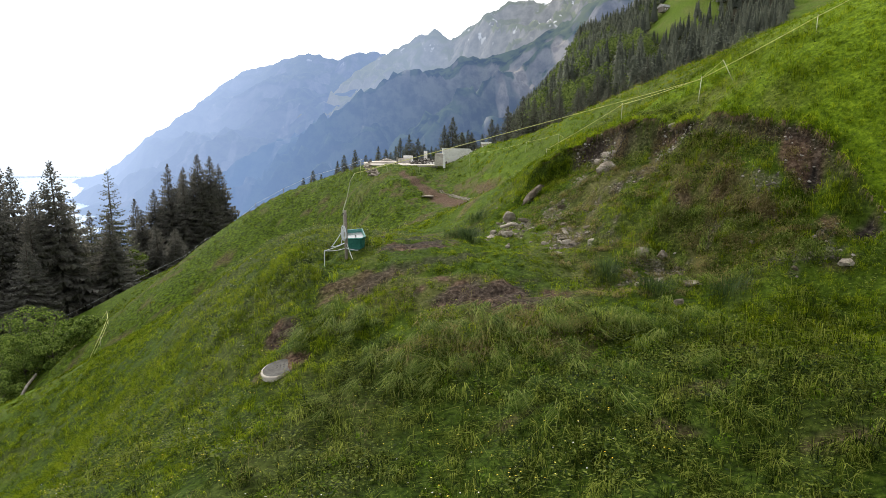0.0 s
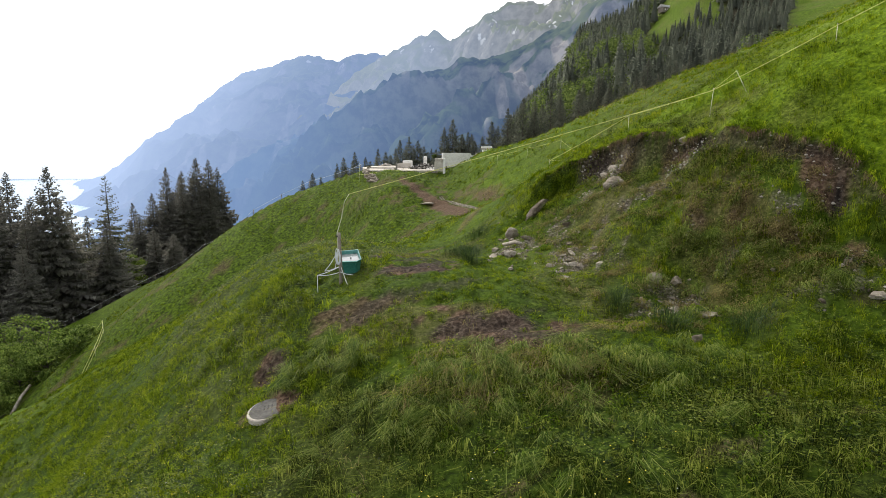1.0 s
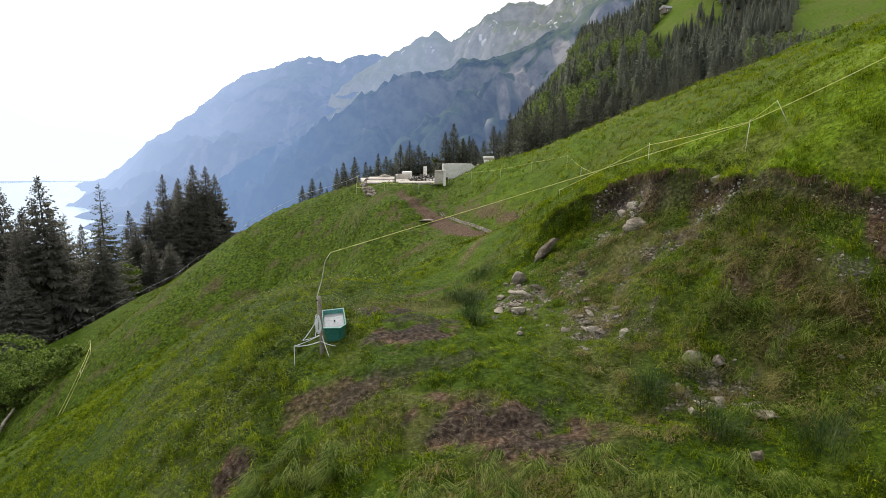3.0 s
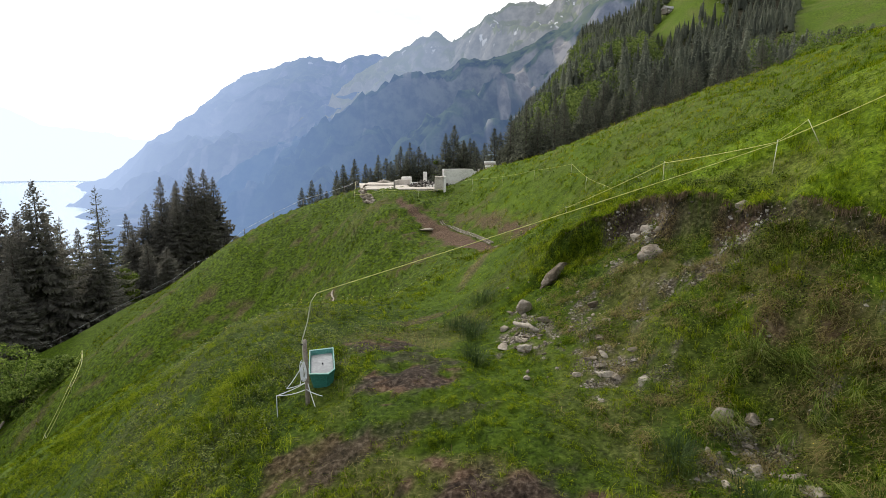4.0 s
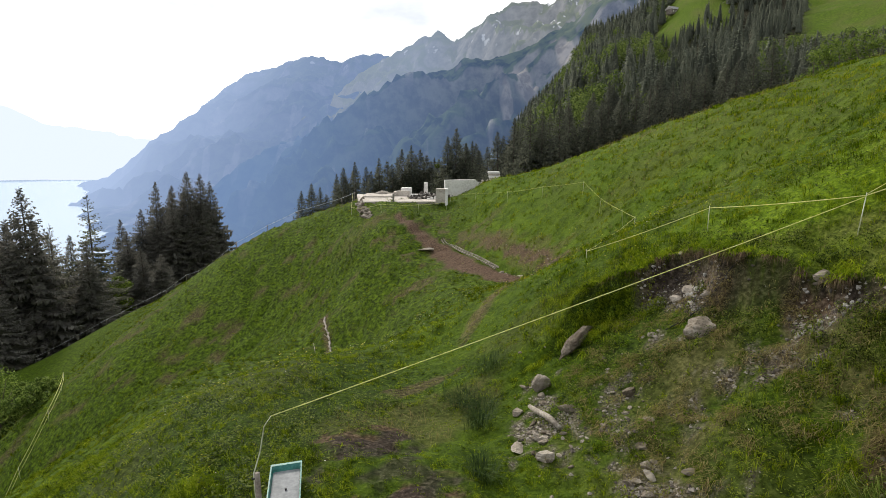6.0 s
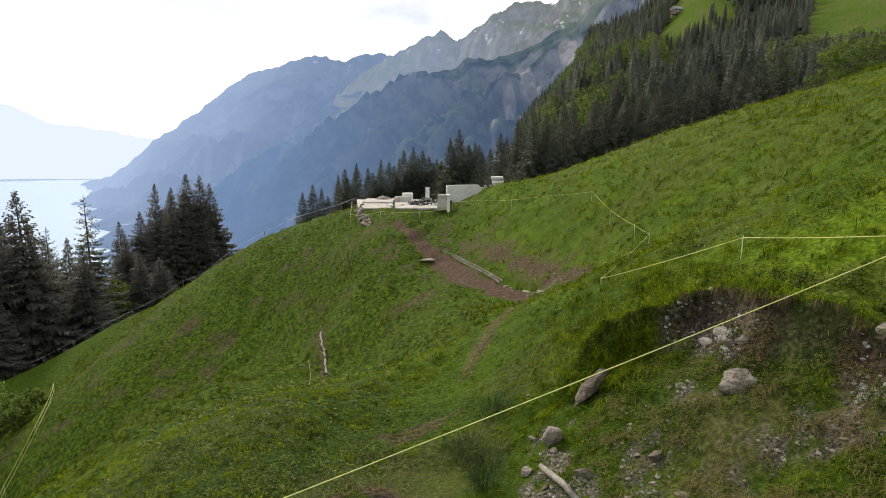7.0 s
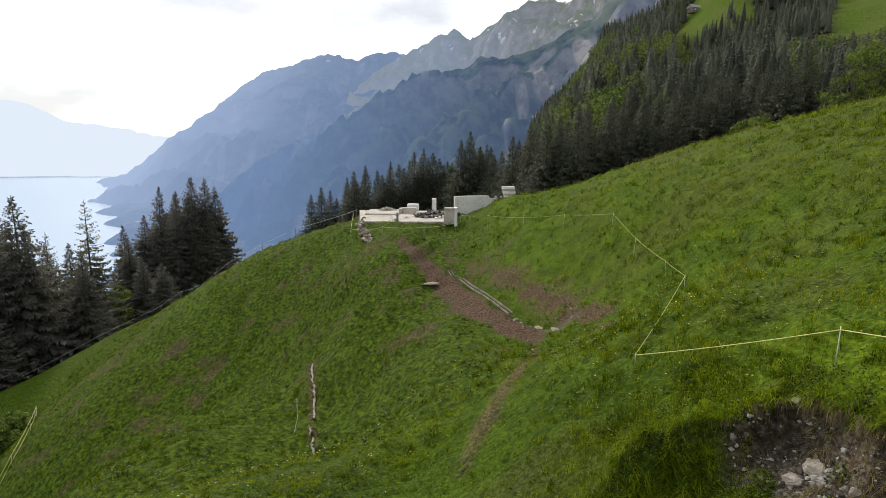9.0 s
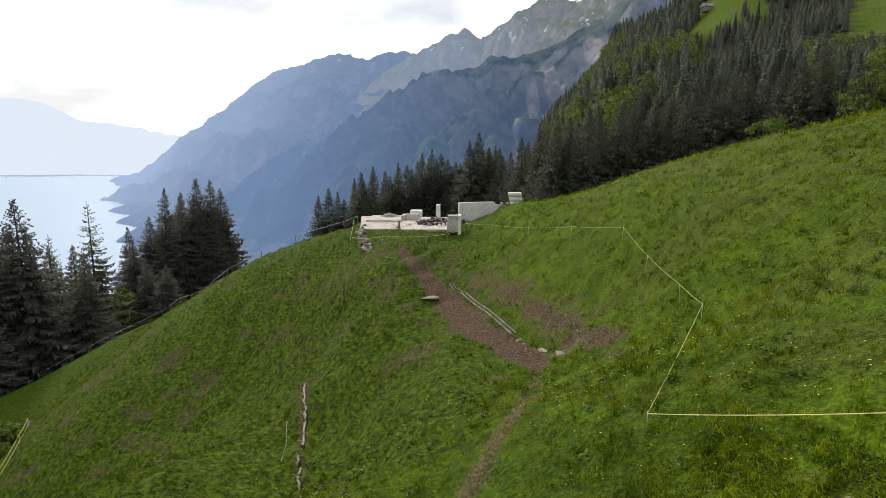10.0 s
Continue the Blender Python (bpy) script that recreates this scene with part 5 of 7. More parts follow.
put_rock(6.72, 23.6, 0.11, 0.08, 0.12, 20, 0, 0, 0.7, "pale stone stuck in the raw bank edge")
put_rock(-1.5, 55.6, 0.62, 0.36, 0.14, 21, 5, 0, 0.3, "flat pale stone at the edge of the earth track")
put_rock(5.0, 45.7, 0.60, 0.3, 0.05, 24, -55, 0, 0.2, "flat pale stone at the end of the drain channel")
put_rock(5.75, 44.3, 0.7, 0.35, 0.05, 25, -60, 0, 0.2, "flat pale stone at the end of the drain channel")
put_rock(3.9, 47.7, 0.4, 0.25, 0.12, 23, 50, 0, 0.3, "flat stone at the end of the drain channel")

stone_forms = [rock_mesh("stone", 0.12, 0.085, 0.06, 60 + i, 2, ROCK_PALE if i % 3 == 0 else ROCK) for i in range(9)]
rnd = random.Random(5)
heaps = ((2.5, 22.5, 0.62, 2.4, 70), (5.7, 15.7, 0.85, 0.95, 34), (3.85, 19.4, 0.6, 1.0, 30), (4.2, 21.6, 0.8, 1.3, 34), (6.5, 24.3, 0.35, 0.7, 9), (6.9, 20.7, 0.6, 0.4, 12), (5.1, 23.2, 0.7, 0.7, 16), (7.75, 21.2, 0.4, 0.4, 8), (8.9, 14.2, 0.5, 0.6, 8))
for cx, cy, rx, ry, count in heaps:
    for _ in range(count):
        x, y = cx + rnd.gauss(0, rx * 0.55), cy + rnd.gauss(0, ry * 0.55)
        k = 0.30 + 1.15 * rnd.random()**2.6
        ob = new("stone", rnd.choice(stone_forms))
        ob.matrix_world = pose(x, y, ground_at(x, y) + 0.01 * k, rnd.uniform(-30, 30), rnd.uniform(-30, 30), rnd.uniform(0, 360)) @ Matrix.Scale(k, 4)
        tagged(ob, "loose pale limestone rubble stone", "stone", "loose stones on the bank")


def build_gravel():
    """Pebbles in the grit patches, the ditch and the raw bank."""
    rng = np.random.default_rng(12)
    x, y = np.concatenate([rng.uniform(1, 11, 150000), rng.uniform(2, 10, 26000)]), np.concatenate([rng.uniform(12, 28, 150000), rng.uniform(41, 55, 26000)])
    keep = rng.uniform(0, 1, len(x)) < np.maximum(np.maximum(cover_grit(x, y), 0.35 * cover_soil(x, y) * (x > 4)), 0.6 * cover_humus(x, y) * (x > 5) * (y > 16))**1.5 * np.where(y > 40, 0.12, 0.42)
    x, y = x[keep], y[keep]
    z = height(x, y)
    n = len(x)
    r = (0.012 + 0.050 * rng.uniform(0, 1, n)**3.5) * np.where(y > 40, 1.4, 1)
    form = np.array([(1, 0, 0), (0, 1, 0), (-1, 0, 0), (0, -1, 0), (0, 0, 0.75), (0, 0, -0.6)])
    faces = np.array([(0, 1, 4), (1, 2, 4), (2, 3, 4), (3, 0, 4), (1, 0, 5), (2, 1, 5), (3, 2, 5), (0, 3, 5)])
    v = form[None] * r[:, None, None] * rng.uniform(0.6, 1.4, (n, 6, 3))
    a = rng.uniform(0, 6.28, n)[:, None]
    v = np.stack([v[..., 0] * np.cos(a) - v[..., 1] * np.sin(a), v[..., 0] * np.sin(a) + v[..., 1] * np.cos(a), v[..., 2]], -1)
    v += np.stack([x, y, z], -1)[:, None]
    f = faces[None] + (np.arange(n) * 6)[:, None, None]
    tagged(new("gravel", mesh_of("gravel", v, tris=f, mat=PEBBLE, smooth_faces=False)), "loose grey gravel on the eroded bank", "gravel", kind="stuff")


build_gravel()


def build_bank_stones():
    """Fist-sized stones sticking out of the raw earth face."""
    g = np.random.default_rng(14)
    x, y = g.uniform(5.6, 10.2, 9000), g.uniform(15, 26, 9000)
    d, raw, deep = bank_face(x, y)
    keep = (d < 0.02) & (d > -deep - 0.2) & (g.uniform(0, 1, len(x)) < raw * smooth(0.15, 0.5, deep) * (0.35 + 0.65 * smooth(-0.2, 0.5, vnoise(x * 2.2, y * 2.2, 33))))
    x, y = x[keep][:340], y[keep][:340]
    z = height(x, y)
    form = rock_mesh("stone_form", 1, 0.8, 0.7, 77, 0)
    base = np.array([v.co for v in form.vertices])
    tri = np.array([p.vertices for p in form.polygons])
    bpy.data.meshes.remove(form)
    verts = []
    for px, py, pz in zip(x, y, z):
        r = 0.022 + 0.075 * g.uniform(0, 1)**2.6
        turn = Matrix.Rotation(g.uniform(0, 6.28), 3, "Z") @ Matrix.Rotation(g.uniform(0, 6.28), 3, "X")
        verts.append((base * r * g.uniform(0.7, 1.3, 3)) @ np.array(turn) + (px, py, pz + 0.2 * r))
    faces = tri[None] + (np.arange(len(x)) * len(base))[:, None, None]
    tagged(new("bank_stones", mesh_of("bank_stones", np.concatenate(verts), tris=faces.reshape(-1, 3), mat=BANK_STONE, smooth_faces=False)), "grey stones stuck in the raw earth bank", "stones", kind="stuff")


build_bank_stones()


# ---------------------------------------------------------------- grass
def blades(x, y, z, tall, azimuth, lean, curl, width):
    """Bent blades of five corners each."""
    n = len(x)
    c, s = np.cos(azimuth), np.sin(azimuth)
    root = np.stack([x, y, z - 0.02], -1)
    side = np.stack([-s, c, np.zeros(n)], -1) * (width / 2)[:, None]
    out = np.stack([c, s, np.zeros(n)], -1)
    up = np.array([0, 0, 1.0])
    middle = root + out * (tall * lean * 0.45)[:, None] + up * (tall * 0.62)[:, None]
    tip = root + out * (tall * (lean + curl))[:, None] + up * (tall * (1 - 0.35 * lean - 0.45 * curl))[:, None]
    v = np.stack([root, middle + side, tip, middle - side], 1)
    return v.reshape(-1, 3), (np.arange(n) * 4)[:, None] + np.arange(4), ()


def above_bank(x, y):
    d, s = to_line(x, y, SCARP)
    return (d + WANDER * vnoise(x * 0.9, y * 0.9, 7) - 0.1 > 0.05) & (y > 12.5) & (x > 2.6 + 0.5 * vnoise(x, y, 9))


def sward(rng, x0, x1, y0, y1, clumps, per, tall, width, spread, seen=None, thin=1.0):
    """Tufts over a rectangle, thinned where the ground is bare and cropped where cattle stand."""
    n = int((x1 - x0) * (y1 - y0) * clumps)
    cx, cy = rng.uniform(x0, x1, n), rng.uniform(y0, y1, n)
    bare = np.maximum(np.maximum(cover_soil(cx, cy), cover_humus(cx, cy)), 0.9 * cover_grit(cx, cy)) * thin
    keep = rng.uniform(0, 1, n) > bare * 0.97
    if y1 < 35:
        # gaps between the tufts
        keep &= rng.uniform(0, 1, n) < 0.30 + 0.70 * smooth(-0.55, 0.05, fbm(cx / 0.55, cy / 0.55, 2, 68))
    if seen is not None:
        keep &= seen(cx, cy)
    cx, cy, bare = cx[keep], cy[keep], bare[keep]
    n = len(cx)
    lush = 0.5 + 0.5 * fbm(cx / 2.6, cy / 2.6, 3, 53)
    grazed = patches(cx, cy, CROPPED, 0.4, 1.0)
    h = tall * (0.45 + 0.85 * np.clip(lush, 0, 1)) * rng.uniform(0.45, 1.5, n) * (1 - 0.5 * grazed) * (1 - 0.4 * bare)
    h = h * (1 + 0.9 * patches(cx, cy, TALL, 0.4, 1.0))
    i = np.repeat(np.arange(n), per)
    m = len(i)
    a = rng.uniform(0, 2 * np.pi, m)
    d = np.abs(rng.normal(0, spread, m))
    x, y = cx[i] + np.cos(a) * d, cy[i] + np.sin(a) * d
    comb = np.arctan2(-0.25, -1.0)
    own = np.where(rng.uniform(0, 1, n) < 0.4, comb, rng.uniform(0, 2 * np.pi, n))
    a = np.where(rng.uniform(0, 1, m) < 0.62, own[i] + rng.normal(0, 0.55, m), a)
    t = h[i] * rng.uniform(0.55, 1.2, m)
    return (x, y, height(x, y), t, a, rng.uniform(0.15, 0.75, m), rng.uniform(0.0, 0.75, m), width * rng.uniform(0.6, 1.35, m))


def tussocks(rng, x0, x1, y0, y1, clumps, per, tall, width):
    """Rank tufts whose long blades arch outwards and lie down the slope."""
    n = int((x1 - x0) * (y1 - y0) * clumps)
    cx, cy = rng.uniform(x0, x1, n), rng.uniform(y0, y1, n)
    room = np.clip(0.45 + 0.8 * fbm(cx / 2.1, cy / 2.1, 3, 59) + patches(cx, cy, TALL, 0.4, 1.0), 0, 1) * (1 - patches(cx, cy, CROPPED, 0.4, 1.0)) * (1 - cover_soil(cx, cy)) * (1 - cover_grit(cx, cy)) * (1 - cover_humus(cx, cy))
    keep = (rng.uniform(0, 1, n) < room) & wedge(cx, cy)
    cx, cy = cx[keep], cy[keep]
    n = len(cx)
    h = tall * rng.uniform(0.6, 1.45, n) * (1 + 0.35 * patches(cx, cy, TALL, 0.4, 1.0))
    i = np.repeat(np.arange(n), per)
    m = len(i)
    a = rng.uniform(0, 2 * np.pi, m)
    fall = np.arctan2(-0.9, -0.5) + rng.normal(0, 0.5, n)
    a = np.where(rng.uniform(0, 1, m) < 0.55, fall[i] + rng.normal(0, 0.45, m), a)
    x, y = cx[i] + rng.normal(0, 0.10, m), cy[i] + rng.normal(0, 0.10, m)
    return (x, y, height(x, y), h[i] * rng.uniform(0.6, 1.15, m), a, rng.uniform(0.1, 0.6, m), rng.uniform(0.2, 0.9, m), width * rng.uniform(0.6, 1.3, m))


# cropped and trodden places, and places of rank growth: x, y, half-length, half-width, turn, strength
CROPPED = ((0.5, 19.5, 6.5, 3.2, 80, 1.0), (1.0, 29.5, 5.0, 2.2, 80, 0.8), (3.5, 15.5, 2.5, 2.0, 0, 0.8), (-0.5, 15.5, 2.5, 1.2, 0, 0.9), (-6, 52, 11, 14, 0, 0.7), (-22, 60, 16, 12, 0, 0.6), (4, 50, 6, 9, 0, 0.4), (5.0, 20.5, 3.2, 1.6, 70, 0.5), (5.4, 13.2, 2.4, 1.2, 0, 0.7))
TALL = ((1.0, 12.0, 3.4, 1.4, -8, 0.7), (-2.6, 14.6, 1.6, 1.0, 20, 0.5), (8.6, 24.6, 6, 0.8, -55, 0.6), (6.5, 11.5, 2.5, 1.5, 0, 0.5), (-5.0, 20.5, 4, 0.8, 75, 0.7), (-2.5, 27.5, 4.0, 0.7, 50, 0.6), (0.9, 33.5, 4, 0.6, 60, 0.6), (2.5, 38.5, 4, 0.5, 72, 0.6))


def put_grass(name, sets, mat, label):
    x = [np.concatenate([s[k] for s in sets]) for k in range(8)]
    v, q, t = blades(*x)
    tagged(new(name, mesh_of(name, v, q, t, mat)), label, "grass", kind="stuff")


rng = np.random.default_rng(21)


def wedge(cx, cy):
    """The stretch of slope in the camera's view, which limits where tufts are planted."""
    return (np.abs(cx) < 4.5 + 0.80 * np.maximum(cy, 0)) & (cy > 4.8)


def below(cx, cy):
    return wedge(cx, cy) & ~above_bank(cx, cy)


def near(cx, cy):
    # noise patches of the darker grass on the right bank
    dark_patches = (cx > 6.0) & (cy > 14) & (fbm(cx / 1.3, cy / 1.3, 2, 59) > 0.16)
    return below(cx, cy) & (dark_patches | (cy + 0.35 * cx + 1.2 * fbm(cx / 1.8, cy / 1.8, 2, 58) < 12.6)) & (cx > -3.6 + 1.6 * fbm(cx / 1.8, cy / 1.8, 2, 65))


def over(cx, cy):
    return wedge(cx, cy) & above_bank(cx, cy)


put_grass("rank_grass", [sward(rng, -12, 13, 5, 21, 42, 22, 0.20, 0.0095, 0.06, near), tussocks(rng, -10, 11, 6, 12.6, 3.0, 44, 0.46, 0.010)], GRASS_RANK_SHADED, "rank grass and weeds below the terrace, shade put into their dark green")


def arching(rng, spots, per, tall, width):
    """Long blades combed down the slope in overlapping sheaves: x, y, spread across, spread along, sheaves."""
    sets = []
    for cx, cy, ax, ay, count in spots:
        x, y = rng.normal(cx, ax, count), rng.normal(cy, ay, count)
        i = np.repeat(np.arange(count), per)
        m = len(i)
        fall = -1.75 + rng.normal(0, 0.55, count)
        px, py = x[i] + rng.normal(0, 0.07, m), y[i] + rng.normal(0, 0.07, m)
        h = tall * rng.uniform(0.6, 1.3, count)
        sets.append((px, py, height(px, py), h[i] * rng.uniform(0.6, 1.1, m), fall[i] + rng.normal(0, 0.30, m), rng.uniform(0.3, 0.7, m), rng.uniform(0.5, 1.15, m), width * rng.uniform(0.6, 1.3, m)))
    return sets


put_grass("long_grass", arching(rng, ((1.2, 12.8, 1.3, 0.4, 75), (0.6, 11.7, 1.4, 0.4, 40), (4.2, 12.3, 0.9, 0.4, 26), (-2.6, 14.6, 0.6, 0.4, 24), (7.9, 14.4, 0.9, 0.6, 26), (6.9, 16.9, 0.9, 0.7, 24), (3.5, 9.6, 1.6, 0.7, 14)), 46, 0.46, 0.009), GRASS_PALE, "long pale grass lying in sheaves down the slope")
put_grass("meadow_grass", [sward(rng, -12, 13, 5, 21, 40, 22, 0.19, 0.0095, 0.06, lambda cx, cy: below(cx, cy) & ~near(cx, cy)), sward(rng, -24, -12, 8, 34, 24, 16, 0.16, 0.014, 0.07, lambda cx, cy: wedge(cx, cy) & (cx + 4.5 * fbm(cx / 3, cy / 3, 3, 62) > -17.5)), sward(rng, -17, 9, 21, 34, 20, 18, 0.14, 0.014, 0.06, below), tussocks(rng, -12, 11, 12, 21, 4.4, 26, 0.34, 0.010), tussocks(rng, -14, 9, 21, 34, 0.9, 30, 0.26, 0.013)], GRASS, "lush green pasture grass in uneven tufts")
put_grass("hollow_grass", [sward(rng, -40, -13, 8, 34, 14, 15, 0.13, 0.018, 0.07, lambda cx, cy: wedge(cx, cy) & (cx + 4.5 * fbm(cx / 3, cy / 3, 3, 62) < -16.0)), sward(rng, -34, 3, 34, 52, 8, 12, 0.18, 0.022, 0.07, wedge), tussocks(rng, -30, 3, 34, 60, 0.8, 16, 0.26, 0.024), sward(rng, -50, 3, 52, 96, 4.0, 9, 0.20, 0.040, 0.12, wedge)], GRASS_SHORT, "short green grass in the grazed hollow")
put_grass("upper_grass", [sward(rng, 2, 13, 8.8, 16.5, 26, 15, 0.12, 0.009, 0.05, lambda cx, cy: below(cx, cy) & (cy > 13.2 - 0.5 * cx + 1.2 * fbm(cx / 1.6, cy / 1.6, 2, 69))), sward(rng, -3.5, 5, 14, 28, 15, 14, 0.10, 0.010, 0.05, below), sward(rng, -20, -3.5, 9, 30, 9, 13, 0.15, 0.013, 0.06, below), sward(rng, 7, 20, 12.5, 24, 26, 18, 0.15, 0.012, 0.06, over), tussocks(rng, 10.5, 20, 13, 24, 0.7, 26, 0.26, 0.012)], GRASS_LUSH_LIT, "light green grass on the brighter slopes, backlight put into its colour")
put_grass("bank_end_grass", [tussocks(rng, 2.6, 6.4, 24.6, 28.0, 26, 30, 0.24, 0.011)] + arching(rng, ((4.6, 25.7, 0.8, 0.35, 60),), 40, 0.30, 0.011) + [tussocks(np.random.default_rng(22), 6.4, 7.3, 21.6, 23.3, 15, 30, 0.20, 0.010)], GRASS, "green grass covering the low end of the bank")
put_grass("slope_grass", [sward(rng, 2, 24, 24, 34, 16, 16, 0.20, 0.015, 0.07, over), tussocks(rng, 5.5, 22, 25, 34, 1.4, 20, 0.30, 0.015), sward(rng, 3, 30, 34, 52, 8, 12, 0.22, 0.026, 0.09, wedge), sward(rng, 3, 34, 52, 96, 3.4, 9, 0.24, 0.046, 0.15, wedge), tussocks(rng, 4, 30, 34, 60, 0.3, 14, 0.32, 0.026)], GRASS_FAR, "bright green ungrazed grass on the upper slope")


def straw_sets():
    sets = []
    for x0, x1, y0, y1, clumps, per, tall, width in ((-5, 11, 9, 28, 14, 7, 0.27, 0.008), (-1, 5, 30, 38, 10, 7, 0.22, 0.011), (1, 9, 39, 59, 14, 8, 0.20, 0.018), (8, 27, 26, 44, 3.0, 5, 0.36, 0.014), (10, 36, 44, 94, 4.6, 5, 0.46, 0.022)):
        n = int((x1 - x0) * (y1 - y0) * clumps)
        cx, cy = rng.uniform(x0, x1, n), rng.uniform(y0, y1, n)
        keep = rng.uniform(0, 1, n) < cover_straw(cx, cy) * (0.9 if y1 < 50 else 0.7)
        i = np.repeat(np.flatnonzero(keep), per)
        m = len(i)
        x, y = cx[i] + rng.normal(0, 0.09, m), cy[i] + rng.normal(0, 0.09, m)
        sets.append((x, y, height(x, y), tall * rng.uniform(0.5, 1.3, m), rng.uniform(0, 6.28, m), rng.uniform(0.1, 0.9, m), rng.uniform(0, 0.8, m), width * rng.uniform(0.6, 1.3, m)))
    # a pale tangle of long grass along the lip of the terrace
    for _ in range(48):
        cx, cy, m = rng.normal(1.2, 1.5), rng.normal(12.5, 0.45), 26
        x, y = rng.normal(cx, 0.10, m), rng.normal(cy, 0.10, m)
        sets.append((x, y, height(x, y), rng.uniform(0.25, 0.5, m), rng.normal(-1.8, 0.7, m), rng.uniform(0.3, 0.8, m), rng.uniform(0.3, 1.0, m), 0.008 * rng.uniform(0.6, 1.3, m)))
    # withered tussocks on the broken bank
    for cx, cy, wide in ((8.1, 17.2, 0.22), (8.35, 15.9, 0.24), (7.9, 16.25, 0.2), (8.9, 15.5, 0.2), (7.1, 17.9, 0.16), (8.6, 14.9, 0.16), (6.7, 15.1, 0.14), (7.5, 15.4, 0.14), (7.89, 17.00, 0.12), (7.60, 16.79, 0.12), (9.56, 16.67, 0.12), (9.40, 16.07, 0.12), (8.40, 15.84, 0.12), (6.78, 24.85, 0.07), (7.2, 22.95, 0.08), (6.9, 23.05, 0.08), (7.75, 21.75, 0.07)):
        m = int(60 + 900 * wide)
        x, y = rng.normal(cx, wide, m), rng.normal(cy, wide, m)
        sets.append((x, y, height(x, y), rng.uniform(0.10, 0.10 + wide, m), rng.normal(math.pi + 0.3, 0.5, m), rng.uniform(0.5, 1.0, m), rng.uniform(0.4, 1.2, m), 0.010 * rng.uniform(0.6, 1.3, m)))
    for _ in range(260):
        cx, cy, m = rng.uniform(3.4, 9.6), rng.uniform(14, 25), 55
        if above_bank(np.array([cx]), np.array([cy]))[0]:
            continue
        x, y = rng.normal(cx, 0.10, m), rng.normal(cy, 0.10, m)
        sets.append((x, y, height(x, y), rng.uniform(0.10, 0.26, m), rng.normal(math.pi + 0.5, 0.7, m), rng.uniform(0.4, 1.0, m), rng.uniform(0.3, 1.0, m), 0.010 * rng.uniform(0.6, 1.3, m)))
    return sets


put_grass("dry_grass", straw_sets(), GRASS_DRY, "pale dry grass stalks among the green")


def build_bank_edge():
    """The turf edge of the raw bank: grass falling over it, dead roots below."""
    p = np.array(SCARP)

    def along(k):
        i = np.minimum(k.astype(int), len(p) - 2)
        run = p[i + 1] - p[i]
        normal = np.stack([run[:, 1], -run[:, 0]], -1) / np.linalg.norm(run, axis=1)[:, None]
        at = p[i] + run * (k - i)[:, None]
        raw = bank_face(at[:, 0], at[:, 1])[1] * smooth(-0.35, 0.35, vnoise(k * 4.3, 0 * k, 27) + 0.6 * vnoise(k * 11, 0 * k, 28))
        return at + normal * (0.1 - WANDER * vnoise(at[:, 0] * 0.9, at[:, 1] * 0.9, 7))[:, None], normal, raw

    def hanging(count, wide, reach_lo, reach_hi, drop_lo, drop_hi, back, need):
        k = rng.uniform(0.1, len(p) - 1.1, count)
        at, normal, raw = along(k)
        keep = rng.uniform(0, 1, count) < raw * need
        at, normal, raw = at[keep], normal[keep], raw[keep]
        n = len(at)
        at = at + normal * (rng.uniform(-0.12, back, n) * raw)[:, None]
        turn = rng.normal(0, 0.85, n)
        out = -np.stack([normal[:, 0] * np.cos(turn) - normal[:, 1] * np.sin(turn), normal[:, 0] * np.sin(turn) + normal[:, 1] * np.cos(turn)], -1)
        z = height(*(at + normal * 0.16).T) + 0.03
        far, drop = rng.uniform(reach_lo, reach_hi, n), rng.uniform(drop_lo, drop_hi, n)
        side = np.stack([-out[:, 1], out[:, 0]], -1) * (wide * rng.uniform(0.6, 1.3, n))[:, None]

        def spot(k_out, k_side, lift):
            return np.column_stack([at + out * k_out[:, None] + side * k_side, z + lift])
        v = np.stack([spot(0 * far, -1, 0 * far), spot(0 * far, 1, 0 * far), spot(far * 0.7, 1, far * 0.45), spot(far * 0.7, -1, far * 0.45), spot(far * 1.2, 0, -drop * rng.uniform(0.3, 1.4, n))], 1)
        o = (np.arange(n) * 5)[:, None]
        return v, o + np.array([0, 1, 2, 3]), o + np.array([3, 2, 4])
    tagged(new("overhanging_grass", mesh_of("overhanging_grass", *hanging(12000, 0.008, 0.05, 0.26, -0.16, 0.10, 0.4, 1.0), GRASS_LUSH_LIT)), "green grass falling over the bank edge", "grass", kind="stuff")
    tagged(new("turf_fringe", mesh_of("turf_fringe", *hanging(20000, 0.006, 0.02, 0.13, 0.02, 0.24, 0.05, 0.9), GRASS_DEAD)), "pale dead roots hanging from the bank edge", "grass", kind="stuff")


build_bank_edge()


def make_rushes(x, y, seed, wide=0.32, tall=0.55, count=300):
    g = np.random.default_rng(seed)
    px, py = x + g.normal(0, wide, count), y + g.normal(0, wide, count)
    a = np.arctan2(py - y, px - x) + g.normal(0, 0.5, count)
    v, q, t = blades(px, py, height(px, py), tall * g.uniform(0.6, 1.15, count), a, g.uniform(0.1, 0.6, count), g.uniform(0, 0.4, count), g.uniform(0.006, 0.016, count))
    tagged(new("rush_tuft", mesh_of("rush_tuft", v, q, t, RUSH)), "dark green tuft of soft rush", "rush", "rush tufts on the terrace")


for i, (x, y, w) in enumerate(((0.6, 25.0, 0.27), (1.15, 24.2, 0.22), (5.1, 14.1, 0.20), (4.35, 15.6, 0.18), (1.5, 26.4, 0.2), (0.9, 20.3, 0.16), (1.0, 23.2, 0.16), (6.5, 13.4, 0.2))):
    make_rushes(x, y, 300 + i, w)


